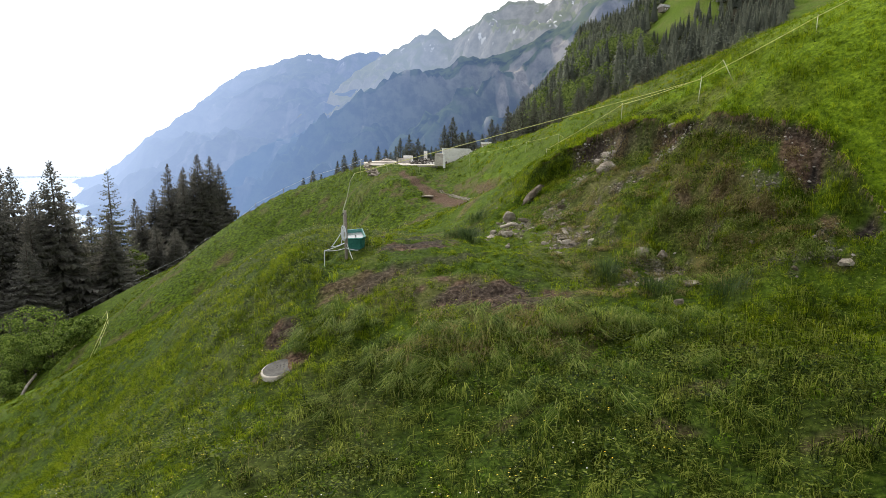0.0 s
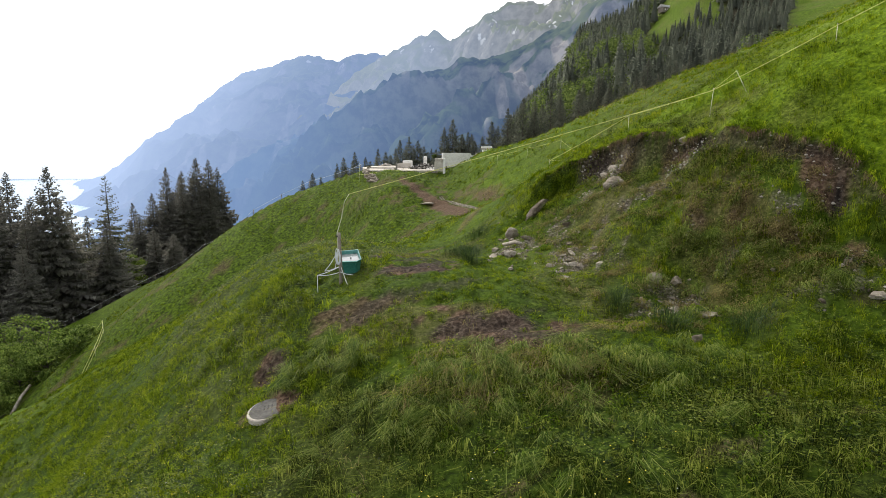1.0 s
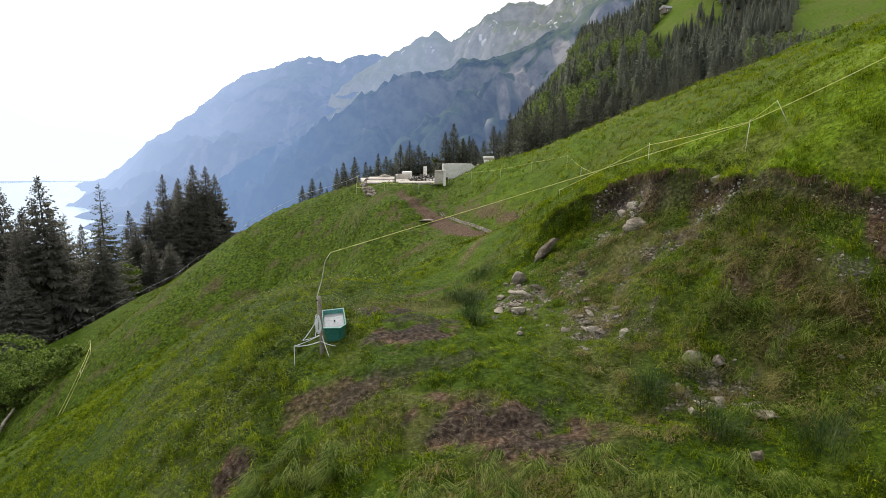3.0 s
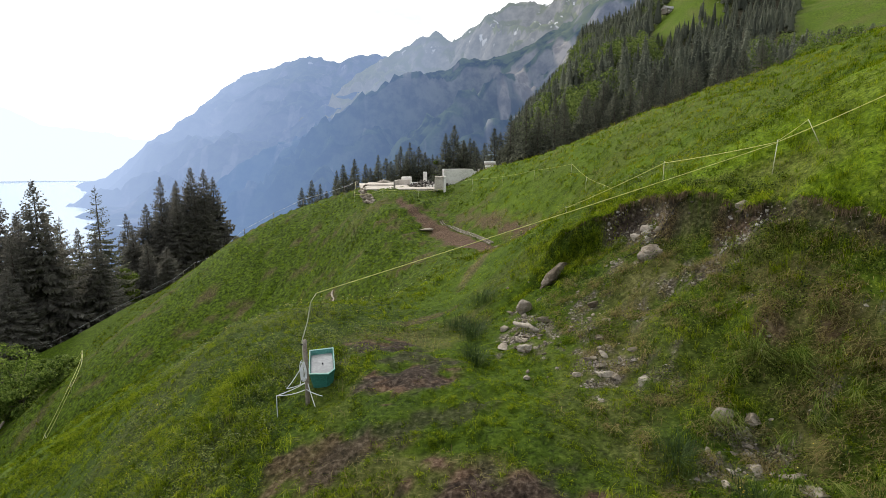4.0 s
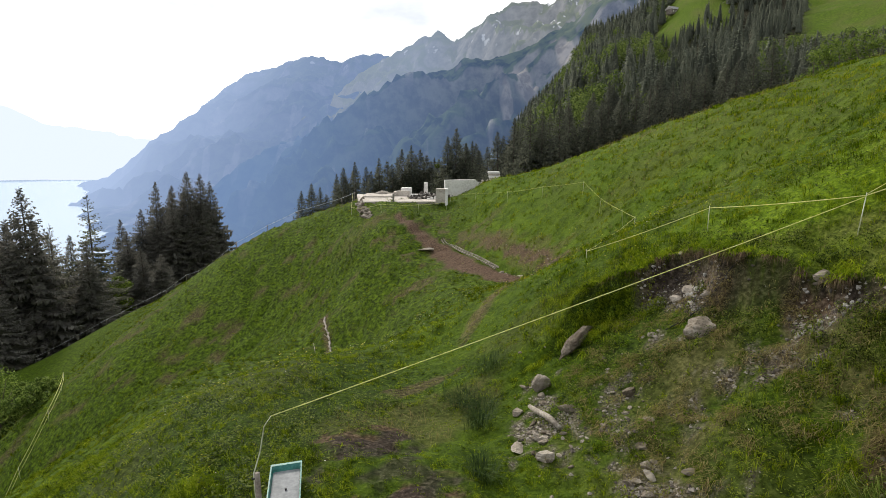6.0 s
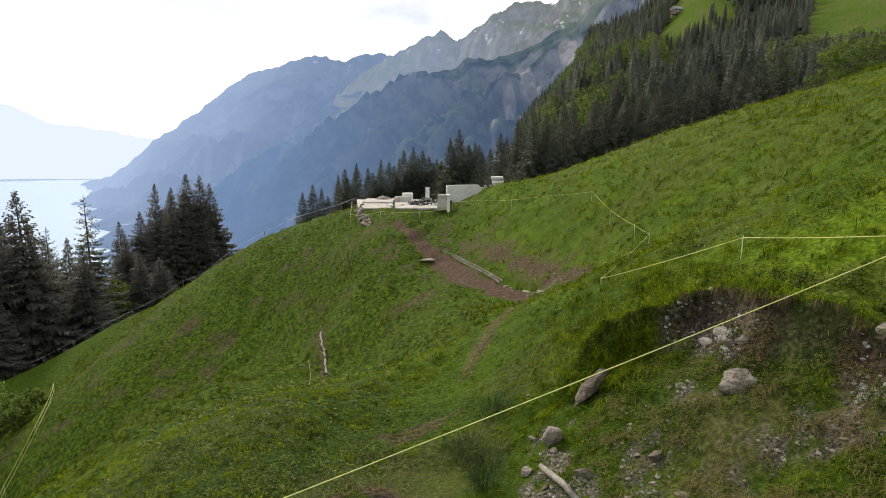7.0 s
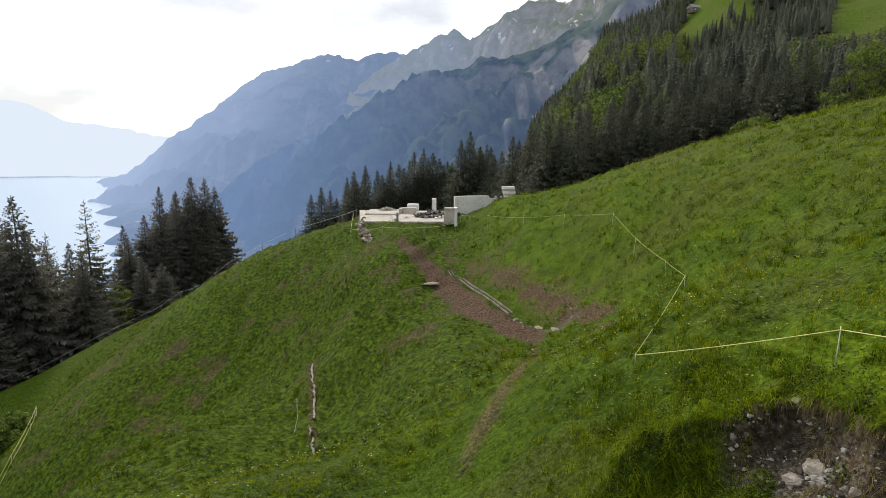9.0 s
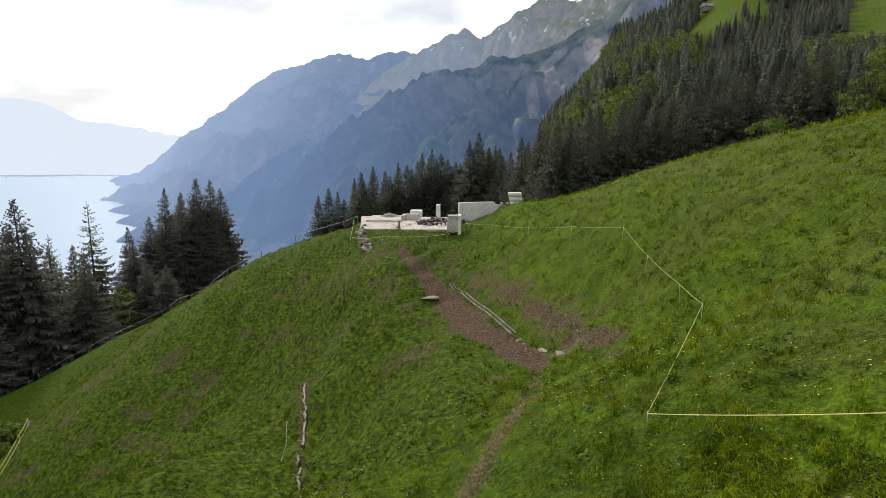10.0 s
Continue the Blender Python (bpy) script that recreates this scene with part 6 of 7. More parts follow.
def build_herbs():
    """Low broad-leaved plants: rosettes of small leaves."""
    g = np.random.default_rng(31)
    n = 24000
    x, y = np.concatenate([g.uniform(-10, 12, n), g.uniform(-14, 24, 3500)]), np.concatenate([g.uniform(5.5, 27, n), g.uniform(27, 50, 3500)])
    thick = 0.5 + 0.8 * fbm(x / 1.3, y / 1.3, 3, 57) + 0.4 * ((x > 4) & (y < 27))
    keep = (g.uniform(0, 1, len(x)) < thick * 0.8) & (cover_soil(x, y) < 0.5) & (cover_humus(x, y) < 0.4) & (patches(x, y, CROPPED, 0.4, 1.0) < 0.5) & (y > 5.5 - 0.1 * np.abs(x))
    x, y = x[keep], y[keep]
    per = 11
    i = np.repeat(np.arange(len(x)), per)
    m = len(i)
    size = np.repeat(0.016 + 0.030 * g.uniform(0, 1, len(x))**2.2, per) * np.where(y[i] > 27, 1.8, 1)
    lift = g.uniform(0.04, 0.30, m)
    a = g.uniform(0, 6.28, m)
    c = np.stack([x[i] + np.cos(a) * g.uniform(0.02, 0.15, m), y[i] + np.sin(a) * g.uniform(0.02, 0.15, m)], -1)
    z = height(x, y)[i] + lift
    d = np.stack([np.cos(a), np.sin(a), g.uniform(-0.5, 0.5, m)], -1) * size[:, None]
    s = np.stack([-np.sin(a), np.cos(a), g.uniform(-0.3, 0.3, m)], -1) * (size * 0.5)[:, None]
    p = np.stack([c[:, 0], c[:, 1], z], -1)
    v = np.stack([p - d * 0.8, p - s, p + d, p + s], 1).reshape(-1, 3)
    tagged(new("meadow_herbs", mesh_of("meadow_herbs", v, np.arange(len(v)).reshape(-1, 4), mat=HERB)), "low broad-leaved meadow herbs", "plants", kind="stuff")


def build_leafy_clumps():
    """Knee-high leafy weeds in patches over the broken bank and the lower slope."""
    g = np.random.default_rng(37)
    x, y = np.concatenate([g.uniform(3.2, 11.5, 900), g.uniform(-4, 9, 420)]), np.concatenate([g.uniform(12.5, 26, 900), g.uniform(6, 12.5, 420)])
    keep = (fbm(x / 1.6, y / 1.6, 3, 67) + g.uniform(-0.3, 0.3, len(x)) > 0.18) & ((x < 6.5) | (y < 13.5)) & (cover_soil(x, y) < 0.4) & (cover_grit(x, y) < 0.4) & (cover_humus(x, y) < 0.4)
    x, y = x[keep], y[keep]
    z = height(x, y)
    r = g.uniform(0.09, 0.20, len(x))
    v, q = leaf_clumps(np.stack([x, y, z + 0.6 * r], -1), np.stack([r, r, r * 0.9], -1), 44, 0.030, 38)
    tagged(new("leafy_weeds", mesh_of("leafy_weeds", v, q, mat=HERB_BRIGHT)), "bright leafy weeds in low clumps on the slope", "plants", kind="stuff")
    x, y = (np.concatenate([g.normal(spot[k], spot[2], 26) for spot in ((7.15, 21.9, 0.30), (8.15, 20.1, 0.30), (6.3, 22.7, 0.30), (8.6, 18.8, 0.28), (7.6, 20.9, 0.22), (7.5, 19.5, 0.35), (6.1, 19.4, 0.35), (7.6, 17.9, 0.30), (8.9, 17.4, 0.25), (6.4, 16.4, 0.4), (6.2, 24.75, 0.16), (6.75, 23.35, 0.13), (6.5, 23.95, 0.14), (6.75, 22.9, 0.22), (7.6, 23.4, 0.25), (8.0, 22.5, 0.3), (7.4, 24.4, 0.3), (8.5, 21.5, 0.25), (6.9, 25.3, 0.3))]) for k in (0, 1))
    keep = (cover_humus(x, y) < 0.3) & (cover_grit(x, y) < 0.5)
    x, y = x[keep], y[keep]
    r = g.uniform(0.08, 0.19, len(x))
    v, q = leaf_clumps(np.stack([x, y, height(x, y) + 0.6 * r], -1), np.stack([r, r, r * 1.1], -1), 60, 0.026, 39)
    tagged(new("dark_weeds", mesh_of("dark_weeds", v, q, mat=HERB)), "dark green bushy weeds along the raw bank", "plants", kind="stuff")


def build_flowers(name, mat, count, seed, label, size, reach=(-10, 14, 7.5, 36)):
    g = np.random.default_rng(seed)
    x, y = g.uniform(reach[0], reach[1], count), reach[2] + reach[3] * g.uniform(0, 1, count)**1.6
    keep = (g.uniform(0, 1, count) < np.clip(0.35 + 0.9 * fbm(x / 2.2, y / 2.2, 3, seed), 0, 1)) & (cover_soil(x, y) < 0.3) & (patches(x, y, CROPPED, 0.4, 1.0) < 0.4)
    x, y = x[keep], y[keep]
    n = len(x)
    r = size * g.uniform(0.7, 1.3, n) * np.where(y > 26, 1.6, 1)
    a = g.uniform(0, 6.28, n)[:, None] + np.arange(5) * 2 * np.pi / 5
    z = height(x, y) + g.uniform(0.16, 0.36, n)
    rim = np.stack([x[:, None] + np.cos(a) * r[:, None], y[:, None] + np.sin(a) * r[:, None], np.broadcast_to(z[:, None], a.shape) + r[:, None] * g.uniform(0.2, 0.6, a.shape)], -1)
    v = np.concatenate([np.stack([x, y, z], -1)[:, None], rim], 1)
    k = np.arange(5)
    f = np.stack([np.zeros(5, int), 1 + k, 1 + (k + 1) % 5], -1)[None] + (np.arange(n) * 6)[:, None, None]
    tagged(new(name, mesh_of(name, v, tris=f, mat=mat, smooth_faces=False)), label, "flowers", kind="stuff")


build_herbs()
build_leafy_clumps()
build_flowers("buttercups", FLOWER_Y, 4200, 61, "small yellow buttercups scattered in the grass", 0.011)
build_flowers("slope_buttercups", FLOWER_Y, 3600, 63, "yellow flowers dotted over the upper slope", 0.014, (7, 36, 34, 56))
build_flowers("white_flowers", FLOWER_W, 1300, 62, "tiny white meadow flowers scattered in the grass", 0.010)


# ---------------------------------------------------------------- things on the pasture
def make_lid():
    """Concrete shaft cover with a paler rim, tilted with the slope."""
    x, y = -3.80, 13.50
    lid = empty("manhole_cover", pose(x, y, ground_at(x, y) + 0.02, 7, -10, 10), "round concrete shaft cover with a pale rim in the grass", "shaft cover")
    bm = bmesh.new()
    bmesh.ops.create_cone(bm, cap_ends=True, segments=48, radius1=0.42, radius2=0.41, depth=0.13)
    bmesh.ops.bevel(bm, geom=[e for e in bm.edges if e.calc_face_angle(0) > 0.8], offset=0.012, segments=2, affect="EDGES")
    part("rim", bm, CONCRETE, lid, "pale concrete rim")
    bm = bmesh.new()
    bmesh.ops.create_cone(bm, cap_ends=True, segments=40, radius1=0.385, radius2=0.38, depth=0.05, matrix=pose(0.02, 0.015, 0.045))
    part("plate", bm, LIDGREY, lid, "grey concrete plate")
    for i in range(6):
        bm = bmesh.new()
        bmesh.ops.create_cone(bm, cap_ends=True, segments=10, radius1=0.018, radius2=0.018, depth=0.012, matrix=pose(0.05 + 0.08 * (i % 3 - 1), 0.02 + 0.09 * (i // 3), 0.072))
        part("vent_hole", bm, BLACKHOLE, lid)


make_lid()


def make_trough():
    x, y = -2.80, 19.30
    t = empty("water_trough", pose(x, y, ground_at(x, y) + 0.02, 2, -3, 12), "teal plastic cattle trough filled with grey water", "trough")
    outline = ((-0.28, -0.66), (0.14, -0.78), (0.29, -0.56), (0.29, 0.74), (-0.28, 0.74))
    bm = bmesh.new()
    rings = []
    for z, k in ((0.0, 0.80), (0.38, 1.0), (0.43, 1.06), (0.45, 1.06), (0.45, 0.97), (0.40, 0.94), (0.08, 0.80)):
        rings.append([bm.verts.new((px * k, py * k, z)) for px, py in outline])
    for a, b in zip(rings, rings[1:]):
        for i in range(5):
            j = (i + 1) % 5
            bm.faces.new((a[i], a[j], b[j], b[i]))
    bm.faces.new(rings[0][::-1])
    bm.faces.new(rings[-1])
    bmesh.ops.bevel(bm, geom=[e for e in bm.edges if abs(e.verts[0].co.z - e.verts[1].co.z) > 0.3], offset=0.03, segments=3, affect="EDGES")
    part("tub", bm, TEAL, t)
    bm = bmesh.new()
    bm.faces.new([bm.verts.new((px * 0.90, py * 0.90, 0.35)) for px, py in outline])
    part("water_surface", bm, WATER_GREY, t, "still grey water")
    bm = bmesh.new()
    bmesh.ops.create_cone(bm, cap_ends=True, segments=10, radius1=0.02, radius2=0.02, depth=0.05, matrix=pose(0.02, 0.02, 0.36))
    part("drain_plug", bm, BLACKHOLE, t)


make_trough()


def sag(a, b, drop, n=10):
    a, b = Vector(a), Vector(b)
    return [a.lerp(b, k / n) - Vector((0, 0, drop * 4 * (k / n) * (1 - k / n))) for k in range(n + 1)]


def make_corner_post():
    """Wooden strainer post beside the trough, with a bent rod, insulators and coils of cord."""
    x, y = -2.95, 18.28
    z = ground_at(x, y)
    f = empty("strainer_post", pose(x, y, z), "weathered wooden fence post with a bent rod and white cord", "post")
    tube_part("post", [(0, 0, -0.3), (0.01, 0, 0.6), (-0.01, 0.01, 1.50)], [0.052, 0.05, 0.045], WOOD, f, 8)
    tube_part("bent_rod", [(-0.06, 0.03, 1.0), (-0.06, 0.0, 1.5), (0.09, -0.06, 0.62 + 0.5 * (4.96 - z)), (0.20, -0.14, 0.25 + 0.82 * (4.96 - z)), (0.35, -0.23, 4.96 - z)], [0.014, 0.013, 0.012, 0.010, 0.008], FIBRE, f, 6)
    for h in (0.62, 1.40):
        bm = bmesh.new()
        bmesh.ops.create_cone(bm, cap_ends=True, segments=10, radius1=0.022, radius2=0.014, depth=0.07, matrix=pose(-0.06, 0, h, 0, 90, 0))
        part("insulator", bm, BLACKHOLE, f)
    for i, (a, b, d) in enumerate((((-0.02, 0, 0.5), (-0.62, -0.25, 0.30), 0.02), ((-0.02, 0, 0.34), (-0.62, -0.25, 0.30), 0.04), ((-0.03, 0, 1.02), (-0.45, -0.05, 0.38), 0.05), ((0.0, -0.05, 0.36), (0.42, -0.35, 0.34), 0.02), ((0.03, -0.03, 0.5), (0.24, -0.3, 0.05), 0.02),
                                   ((-0.62, -0.25, 0.30), (-0.62, -0.27, -0.25), 0.0), ((-0.45, -0.05, 0.38), (0.05, 0.02, 0.55), 0.03), ((-0.05, 0, 1.0), (-0.16, 0.02, 0.42), 0.02))):
        p = sag(a, b, d, 6)
        tube_part("cord", p, [0.009] * len(p), WHITEROPE, f, 5)


make_corner_post()


def make_coil():
    """A hank of white cord hung over the post: loops of uneven length."""
    x, y = -2.98, 18.22
    g = random.Random(3)
    c = empty("cord_hank", pose(x, y, ground_at(x, y) + 0.55), "hank of white fence cord hanging on the post", "cord")
    for i in range(9):
        low, wide, off = g.uniform(0.05, 0.2), g.uniform(0.03, 0.07), g.uniform(-0.05, 0.02)
        p = [(off + wide * math.sin(a), -0.055 + 0.015 * math.cos(3 * a), 0.38 + low - (0.34 + low * 0.5) * (0.5 - 0.5 * math.cos(a)) * g.uniform(0.97, 1.03)) for a in (2 * math.pi * k / 14 for k in range(15))]
        tube_part("loop", p, [0.008] * 15, WHITEROPE, c, 5)


make_coil()


def make_fence(tops, label, tall=0.9, rope_r=0.009, slack=0.05, lean=0.0, extra=(), group="", post_r=0.011, posts=True, mat=ROPE, post_mat=FIBRE):
    """Thin posts with a rope from head to head. tops: (x, y) or (x, y, z)."""
    heads = [Vector((p[0], p[1], p[2] if len(p) > 2 else ground_at(p[0], p[1]) + tall)) for p in tops]
    f = empty("fence", pose(heads[0].x, heads[0].y, heads[0].z - tall), label, "fence", group)
    o = Vector((heads[0].x, heads[0].y, heads[0].z - tall))
    r = random.Random(len(tops) * 7)
    for i, h in enumerate(heads):
        if not posts or i in extra:
            continue
        foot = Vector((h.x + r.uniform(-lean, lean), h.y + r.uniform(-lean, lean), 0))
        foot.z = ground_at(foot.x, foot.y) - 0.05
        tube_part("post", [foot - o, h + Vector((0, 0, 0.06)) - o], [post_r, post_r * 0.8], post_mat, f, 6)
    for a, b in zip(heads, heads[1:]):
        p = [q - o for q in sag(a, b, slack * (b - a).length / 6, 8)]
        tube_part("rope", p, [rope_r] * len(p), mat, f, 5)
    return f


FENCE = "thin pale fibre posts with yellow electric fence rope"
make_fence(((-2.6, 18.05, 4.96), (9.1, 21.87, 8.11)), "taut yellow fence rope across the slope", slack=0.015, posts=False)
slope_fence = make_fence(((15.8, 18.6), (11.79, 19.97, 9.84), (9.1, 21.87, 8.13), (7.47, 25.6, 7.45), (5.02, 29.3, 5.54)), FENCE, 0.85, lean=0.08)
fence_foot = slope_fence.matrix_world.translation
tube_part("leaning_post", [Vector(p) - fence_foot for p in ((10.05, 21.5, 7.98), (9.63, 21.5, 8.71))], [0.011, 0.009], FIBRE, slope_fence, 6)
tube_part("loose_end", [p - fence_foot for p in sag((9.63, 21.5, 8.70), (9.1, 21.87, 8.16), 0.015, 6)], [0.006] * 7, ROPE, slope_fence, 5)
make_fence(((5.02, 29.3, 5.54), (9.3, 37.6, 5.68), (9.55, 40.6), (9.7, 45.5), (9.64, 50.0, 6.55), (7.65, 54.9, 5.85), (5.35, 59.2, 5.1), (2.95, 64.4, 4.55), (0.6, 69.6, 3.92)), FENCE, 0.85, 0.006, lean=0.08, post_r=0.009, extra=(0,))
make_fence(((0.2, 69.2), (-2.5, 65.8), (-6.0, 64.6), (-7.6, 66.0), (-9.4, 68.4), (-9.8, 72.0)), FENCE, 0.85, 0.012, 0.12, 0.05)
make_fence(((-46.0, 72.5), (-42.3, 68.5), (-37.1, 63.3), (-34.8, 59.5), (-33.4, 55.5), (-33.4, 51.5), (-33.6, 46.0)), FENCE, 0.95, 0.016, 0.1, 0.1, post_r=0.018)
make_fence(((-37.1, 63.3, ground_at(-37.1, 63.3) + 0.5), (-34.8, 59.5, ground_at(-34.8, 59.5) + 0.5), (-33.4, 55.5, ground_at(-33.4, 55.5) + 0.5), (-33.4, 51.5, ground_at(-33.4, 51.5) + 0.5), (-33.6, 46.0, ground_at(-33.6, 46.0) + 0.5)), "lower strand of yellow fence rope", 0.5, 0.014, 0.1, posts=False)


def ridge_fence():
    ends = RIDGE_LINE
    tops = []
    for (ax, ay), (bx, by) in zip(ends, ends[1:]):
        n = max(1, round(math.hypot(bx - ax, by - ay) / 4.0))
        tops += [(ax + (bx - ax) * k / n, ay + (by - ay) * k / n) for k in range(n)]
    tops.append(ends[-1])
    make_fence(tops, "grey wooden fence posts with wire along the brow", 0.9, 0.013, 0.04, 0.08, post_r=0.045, mat=WHITEROPE, post_mat=WOOD)


RIDGE_LINE = ((-64, 92.5), (-52, 96), (-42.5, 96), (-33, 86), (-24, 76), (-17, 77), (-12, 77.5), (-10.2, 76))
ridge_fence()


def ground_log(name, spots, radius, label, seed, sink=0.3):
    r = random.Random(seed)
    pts, n = [], 14
    for i in range(n + 1):
        k = i / n * (len(spots) - 1)
        j = min(int(k), len(spots) - 2)
        x, y = (spots[j][q] + (spots[j + 1][q] - spots[j][q]) * (k - j) for q in (0, 1))
        pts.append((x, y, ground_at(x, y) + radius * (1 - 2 * sink) + r.uniform(-0.8, 0.5) * radius))
    v, q, t = tube(pts, [radius * (1 - 0.45 * i / n) * r.uniform(0.45, 1.25) for i in range(n + 1)], 9)
    tagged(new(name, mesh_of(name, v, q, t, DEADWOOD)), label, "log")


def make_broken_trunk():
    """A bleached trunk fallen down the slope and broken into lengths."""
    line = ((-8.6, 50.4), (-7.6, 46.6), (-7.0, 43.8), (-6.5, 41.8), (-5.9, 39.8))
    r = random.Random(8)
    t = empty("fallen_trunk", pose(-8.6, 50.4, ground_at(-8.6, 50.4)), "bleached broken trunk lying down the grazed slope", "log")
    o = t.matrix_world.translation

    def at(k):
        j = min(int(k), len(line) - 2)
        return [line[j][q] + (line[j + 1][q] - line[j][q]) * (k - j) for q in (0, 1)]
    for a, b, thick in ((0.0, 0.62, 0.075), (0.58, 1.02, 0.085), (1.05, 1.55, 0.075), (1.52, 1.98, 0.08), (2.35, 2.7, 0.05), (2.72, 3.3, 0.06), (3.25, 3.9, 0.055)):
        n, pts, radii, side = 7, [], [], r.uniform(-0.10, 0.10)
        for i in range(n + 1):
            x, y = at(a + (b - a) * i / n)
            x += side + r.uniform(-0.05, 0.05)
            pts.append(Vector((x, y, ground_at(x, y) + thick * 1.25 + r.uniform(-0.4, 0.3) * thick)) - o)
            radii.append(thick * r.uniform(0.6, 1.2) * (0.45 if i in (0, n) else 1))
        tube_part("broken_length", pts, radii, DEADWOOD, t, 7)
    for a in (0.3, 0.9, 1.7):
        x, y = at(a)
        p = [Vector((x, y, ground_at(x, y) + 0.1)) - o, Vector((x - 0.35, y + 0.3, ground_at(x - 0.35, y + 0.3) + 0.16)) - o]
        tube_part("branch_stub", p, [0.025, 0.012], DEADWOOD, t, 5)


make_broken_trunk()
ground_log("thin_pole", ((-8.9, 47.6), (-8.2, 45.2), (-7.7, 42.8)), 0.028, "thin grey pole lying in the grass", 3)
tagged(tube_part("driftwood_log", [(2.32, 23.40, ground_at(2.32, 23.40) + 0.19), (2.46, 22.85, ground_at(2.46, 22.85) + 0.24), (2.60, 22.25, ground_at(2.60, 22.25) + 0.25), (2.74, 21.65, ground_at(2.74, 21.65) + 0.17)], [0.055, 0.072, 0.068, 0.060], DEADWOOD, None, 10), "bleached log lying on a stone heap", "log")
tagged(tube_part("old_log", [(-41.4, 54.2, ground_at(-41.4, 54.2) + 0.35), (-41.5, 55.9, ground_at(-41.5, 55.9) + 0.62), (-41.65, 57.6, ground_at(-41.65, 57.6) + 0.75)], [0.17, 0.15, 0.12], DEADWOOD, None, 9), "old grey log leaning at the edge of the shrubs", "log")
HOSE_LINE = ((7.30, 22.90), (6.98, 23.15), (6.70, 23.45), (6.40, 23.42), (6.0, 23.36), (5.6, 23.30))
hose = [(x, y, ground_at(x, y) + (0.16 if i < 2 else 0.06)) for i, (x, y) in enumerate(HOSE_LINE)]
tagged(tube_part("black_hose", hose, [0.016] * len(hose), BLACKHOLE, None, 6), "thin black plastic hose lying down the raw bank", "hose")
for i, (x, y) in enumerate(((-45.5, 70.0), (-47.5, 69.2), (-43.8, 71.5))):
    tagged(tube_part("stake", [(x, y, ground_at(x, y) - 0.2), (x + 0.05, y, ground_at(x, y) + 1.2 + 0.2 * i)], [0.16, 0.13], WOOD, None, 8), "thick grey wooden stake by the shrubs", "stake")


def make_drain():
    """Open timber channel along the upper side of the track."""
    d = empty("drain_channel", pose(DITCH[0][0], DITCH[0][1], ground_at(*DITCH[0])), "weathered plank drain channel beside the earth track", "drain")
    o = d.matrix_world.translation
    for k, (a, b) in enumerate(zip(DITCH[:3], DITCH[1:4])):
        n = 3
        for i in range(n):
            p = [tuple(a[q] + (b[q] - a[q]) * (i + e) / n for q in (0, 1)) for e in (0.02, 0.98)]
            (x0, y0), (x1, y1) = p
            t = math.atan2(y1 - y0, x1 - x0)
            for side in (-0.11, 0.11):
                ox, oy = -math.sin(t) * side, math.cos(t) * side
                bm = bmesh.new()
                length = math.hypot(x1 - x0, y1 - y0)
                za, zb = (float(height(px + ox, py + oy, False)[0]) + 0.10 for px, py in ((x0, y0), (x1, y1)))
                m = pose((x0 + x1) / 2 + ox - o.x, (y0 + y1) / 2 + oy - o.y, (za + zb) / 2 - o.z, 0, -math.degrees(math.atan2(zb - za, length)), math.degrees(t))
                add_box(bm, 0, 0, 0, length, 0.05, 0.12, m, 0.008, 0.01, i)
                part("plank", bm, DEADWOOD, d)


make_drain()


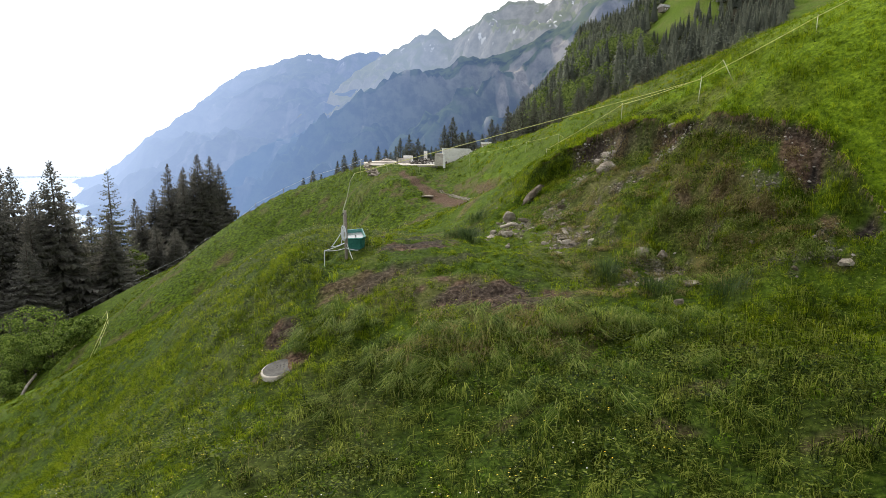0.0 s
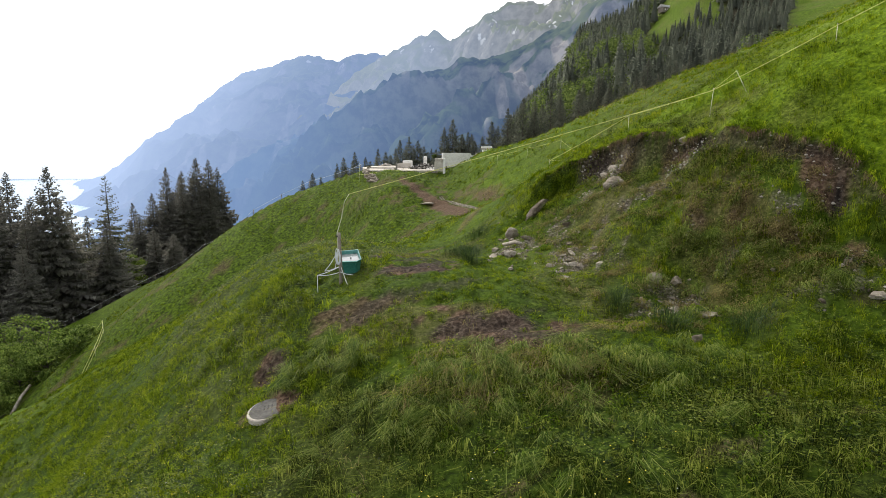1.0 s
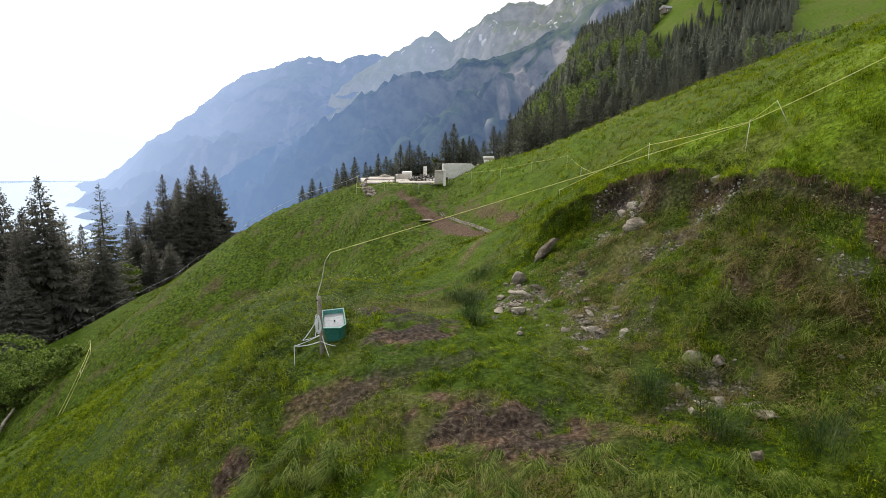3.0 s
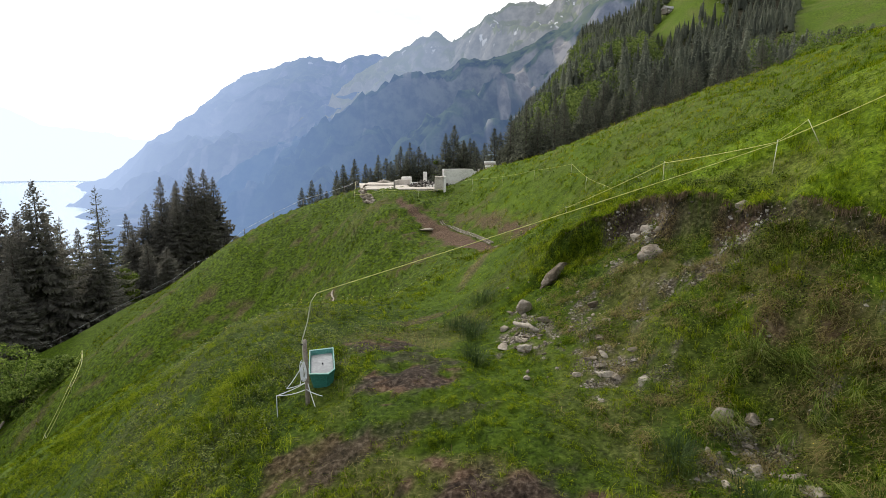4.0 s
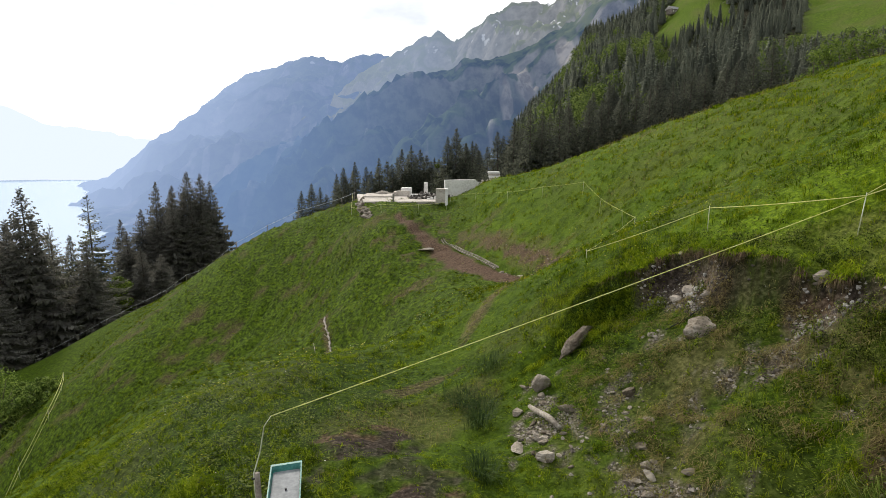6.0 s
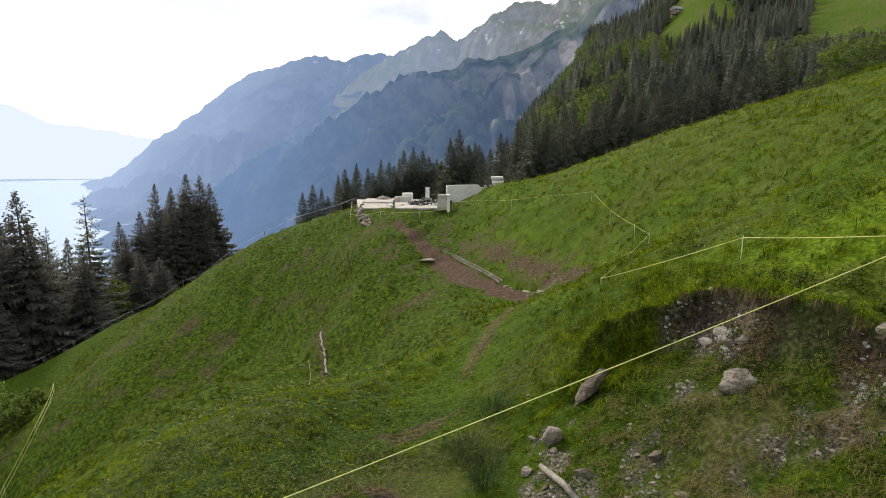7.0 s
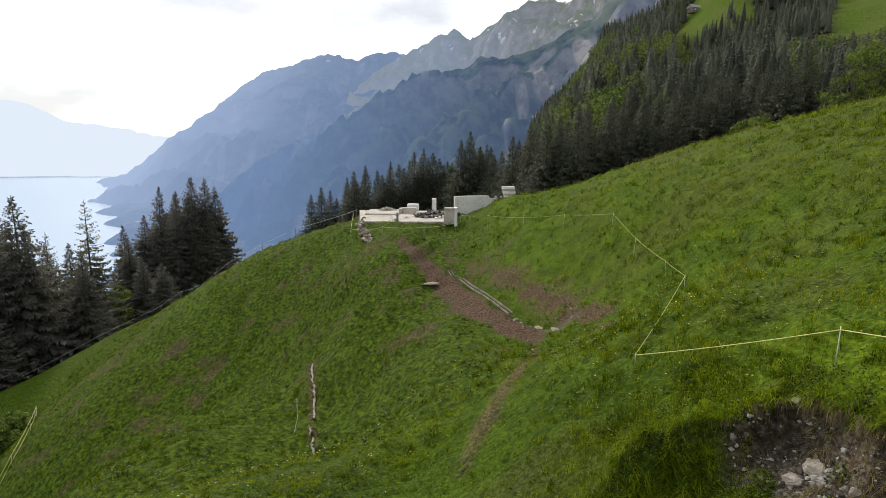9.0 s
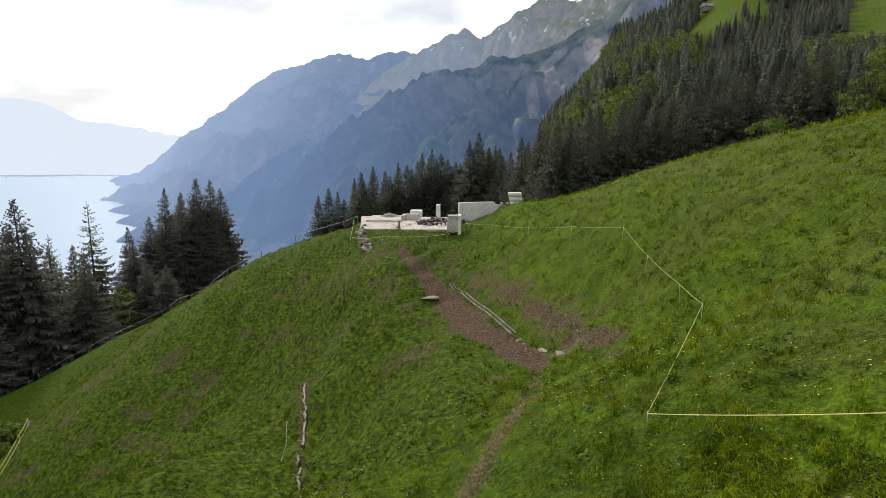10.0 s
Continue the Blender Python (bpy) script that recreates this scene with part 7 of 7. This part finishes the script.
# ---------------------------------------------------------------- the ruin
def make_ruin():
    r = empty("ruined_foundation", pose(-4.7, 74.5, 2.5), "pale concrete foundation of a demolished alpine hut", "ruin")
    o = r.matrix_world.translation

    def block(name, x0, x1, y0, y1, z0, z1, mat, label="", bevel=0.03, rough=0.02, seed=0, parent=None):
        bm = bmesh.new()
        add_box(bm, (x0 + x1) / 2 - o.x, (y0 + y1) / 2 - o.y, (z0 + z1) / 2 - o.z, x1 - x0, y1 - y0, z1 - z0, None, bevel, rough, seed)
        return part(name, bm, mat, parent or r, label)
    slab = block("floor_slab", -9.0, -0.6, 70.9, 79.8, 1.9, 3.12, CONCRETE, "stained concrete floor slab", 0.05, 0.03, 1)
    for v in slab.data.vertices:
        if v.co.x < 0 and v.co.y > 0:
            v.co.x -= 1.5
    for i in range(4):
        block("pillar_block", -0.95 + 0.02 * i, 0.05, 70.4, 71.2, 3.0 + 0.37 * i, 3.36 + 0.37 * i, CONCRETE, "", 0.02, 0.015, 10 + i)
    block("pillar_edge", 0.07, 0.33, 70.3, 71.5, 2.5, 4.5, WHITEWALL, "white plastered wall end", 0.02, 0.02, 20)
    # back wall, broken down towards its far end
    m = pose(0.05 - o.x, 76.6 - o.y, 0, 0, 0, 24)
    bm = bmesh.new()
    top = ((0, 5.0), (1.5, 5.0), (3.0, 4.98), (3.9, 4.95), (4.05, 4.72), (4.7, 4.62), (5.4, 4.6), (6.2, 4.5))
    front = [[bm.verts.new(m @ Vector((x, s, z - o.z))) for x, z in top] for s in (0, 0.32)]
    foot = [[bm.verts.new(m @ Vector((x, s, 2.2 - o.z))) for x, z in top] for s in (0, 0.32)]
    for i in range(len(top) - 1):
        bm.faces.new((foot[0][i], foot[0][i + 1], front[0][i + 1], front[0][i]))
        bm.faces.new((foot[1][i + 1], foot[1][i], front[1][i], front[1][i + 1]))
        bm.faces.new((front[0][i], front[0][i + 1], front[1][i + 1], front[1][i]))
    for e in (0, -1):
        bm.faces.new((foot[0][e], front[0][e], front[1][e], foot[1][e]))
    part("back_wall", bm, WHITEWALL, r, "broken white plastered wall")
    low = block("hearth_block", -5.5, -4.1, 77.2, 77.9, 3.1, 3.7, CONCRETE, "", 0.03, 0.02, 30)
    block("hearth_top", -5.1, -3.9, 78.2, 78.9, 3.1, 3.98, WHITEWALL, "", 0.03, 0.02, 31)
    block("hearth_side", -5.9, -5.52, 77.0, 78.3, 3.1, 3.6, CONCRETE, "", 0.03, 0.04, 32)
    block("stub_pillar", -2.45, -2.0, 78.8, 79.2, 3.1, 4.55, WHITEWALL, "", 0.02, 0.02, 33)
    block("low_wall", -4.0, -2.6, 76.6, 76.9, 3.1, 3.38, WHITEWALL, "", 0.02, 0.03, 34)
    block("iron_post", -5.40, -5.22, 70.2, 70.38, 2.4, 4.0, RUBBLE, "dark upright post stub", 0.01, 0.0, 35)
    # outdoor steps at the wall's end, leaning where their support has gone
    for i in range(7):
        block("step", 5.45 - 0.055 * i, 6.72 - 0.035 * i, 79.0 + 0.10 * i, 79.75 + 0.10 * i, 4.15 + 0.24 * i, 4.365 + 0.24 * i, CONCRETE if i % 2 else WHITEWALL, "", 0.02, 0.02, 40 + i)
    block("step_core", 5.75, 6.5, 80.0, 80.7, 3.4, 5.6, RUBBLE, "", 0.02, 0.03, 50)
    block("step_cheek", 5.28, 5.52, 78.7, 79.3, 3.6, 4.55, WHITEWALL, "", 0.02, 0.03, 51)
    # raised floor at the back, with a sunk joint before it
    block("raised_floor", -9.3, -5.8, 75.6, 79.7, 2.9, 3.26, CONCRETE, "pale raised concrete floor", 0.03, 0.03, 52)
    block("sunk_joint", -8.6, -6.3, 74.7, 74.95, 3.0, 3.135, RUBBLE, "dark open joint", 0.0, 0.0, 53)
    # courses of blocks in the front pier
    for i in range(3):
        block("loose_block", -1.9 + 0.35 * i, -1.62 + 0.35 * i, 72.6 + 0.5 * i, 72.9 + 0.5 * i, 3.1, 3.28 + 0.05 * i, WHITEWALL, "", 0.02, 0.02, 60 + i)


make_ruin()


def rubble_heap(name, cx, cy, cz, rx, ry, rz, count, size, mat, label, seed, long=1.0):
    g = random.Random(seed)
    bm = bmesh.new()
    for i in range(count):
        a, k = g.uniform(0, 6.28), math.sqrt(g.random())
        x, y = math.cos(a) * k * rx, math.sin(a) * k * ry
        z = rz * (1 - k) * g.uniform(0.3, 1.0)
        s = size * g.uniform(0.5, 1.4)
        add_box(bm, 0, 0, 0, s * long * g.uniform(0.7, 1.8), s * g.uniform(0.6, 1), s * g.uniform(0.3, 0.8), pose(cx + x, cy + y, cz + z + 0.03, g.uniform(-40, 40), g.uniform(-40, 40), g.uniform(0, 360)), 0, s * 0.12, i)
    tagged(part(name, bm, mat), label, "rubble", kind="stuff")


rubble_heap("rubble_heap", -2.2, 74.6, 3.12, 1.7, 1.2, 0.6, 190, 0.22, RUBBLE, "heap of charred timber and dark rubble on the slab", 1, 1.8)
rubble_heap("gravel_heap", -7.3, 78.6, 3.12, 1.2, 0.8, 0.65, 170, 0.14, CONCRETE, "pale heap of broken mortar on the slab", 2)
rubble_heap("stone_heap", -0.2, 77.2, 3.12, 0.9, 0.8, 0.9, 90, 0.2, PEBBLE, "heap of broken masonry against the wall", 3)
rubble_heap("wall_rubble", 4.7, 78.6, 4.4, 1.0, 0.5, 0.5, 60, 0.18, PEBBLE, "broken masonry at the wall's low end", 4)


def make_stone_wall():
    """Dry-laid stones spilling from the slab's corner down the slope."""
    w = empty("dry_stone_wall", pose(-8.6, 68.0, ground_at(-8.6, 68.0)), "crumbling dry stone retaining wall below the slab", "wall")
    o = w.matrix_world.translation
    g = random.Random(9)
    forms = [rock_mesh("stone", 0.20, 0.14, 0.09, 90 + i, 1, ROCK_PALE) for i in range(6)]
    for i in range(140):
        k = i / 139
        x, y = -8.9 + 1.7 * k + g.uniform(-0.35, 0.35), 70.3 - 5.6 * k + g.uniform(-0.3, 0.3)
        tall = 0.9 * (1 - k)**1.2
        ob = part("stone", g.choice(forms), ROCK, w)
        ob.matrix_local = pose(x - o.x, y - o.y, ground_at(x, y) - o.z + 0.06 + g.uniform(0, tall), g.uniform(-20, 20), g.uniform(-20, 20), g.uniform(0, 360)) @ Matrix.Scale(g.uniform(0.7, 1.5), 4)
    bm = bmesh.new()
    add_box(bm, -8.75 - o.x, 69.9 - o.y, 2.3 - o.z, 0.42, 0.8, 1.5, None, 0.03, 0.03, 3)
    part("corner_pier", bm, CONCRETE, w)


make_stone_wall()


def make_chalet():
    """Small farm hut in the clearing of the far woods."""
    x, y = 146, 410
    h = empty("chalet", pose(x, y, ground_at(x, y) - 0.5, 0, 0, 25), "small wooden alpine hut with grey roof in forest clearing", "hut")
    bm = bmesh.new()
    add_box(bm, 0, 0, 1.6, 7, 5, 3.2, None, 0.05)
    part("wall", bm, WOOD, h)
    bm = bmesh.new()
    v = [bm.verts.new(p) for p in ((-4.2, -3.2, 2.9), (4.2, -3.2, 2.9), (4.2, 0, 5.2), (-4.2, 0, 5.2), (-4.2, 3.2, 2.9), (4.2, 3.2, 2.9))]
    bm.faces.new((v[0], v[1], v[2], v[3]))
    bm.faces.new((v[3], v[2], v[5], v[4]))
    bmesh.ops.solidify(bm, geom=bm.faces[:], thickness=0.18)
    part("roof", bm, ROOFING, h)
    for k in (-2, 0, 2):
        bm = bmesh.new()
        add_box(bm, k, -2.52, 1.8, 0.9, 0.08, 1.0, None, 0.01)
        part("window", bm, WHITEWALL, h)


make_chalet()
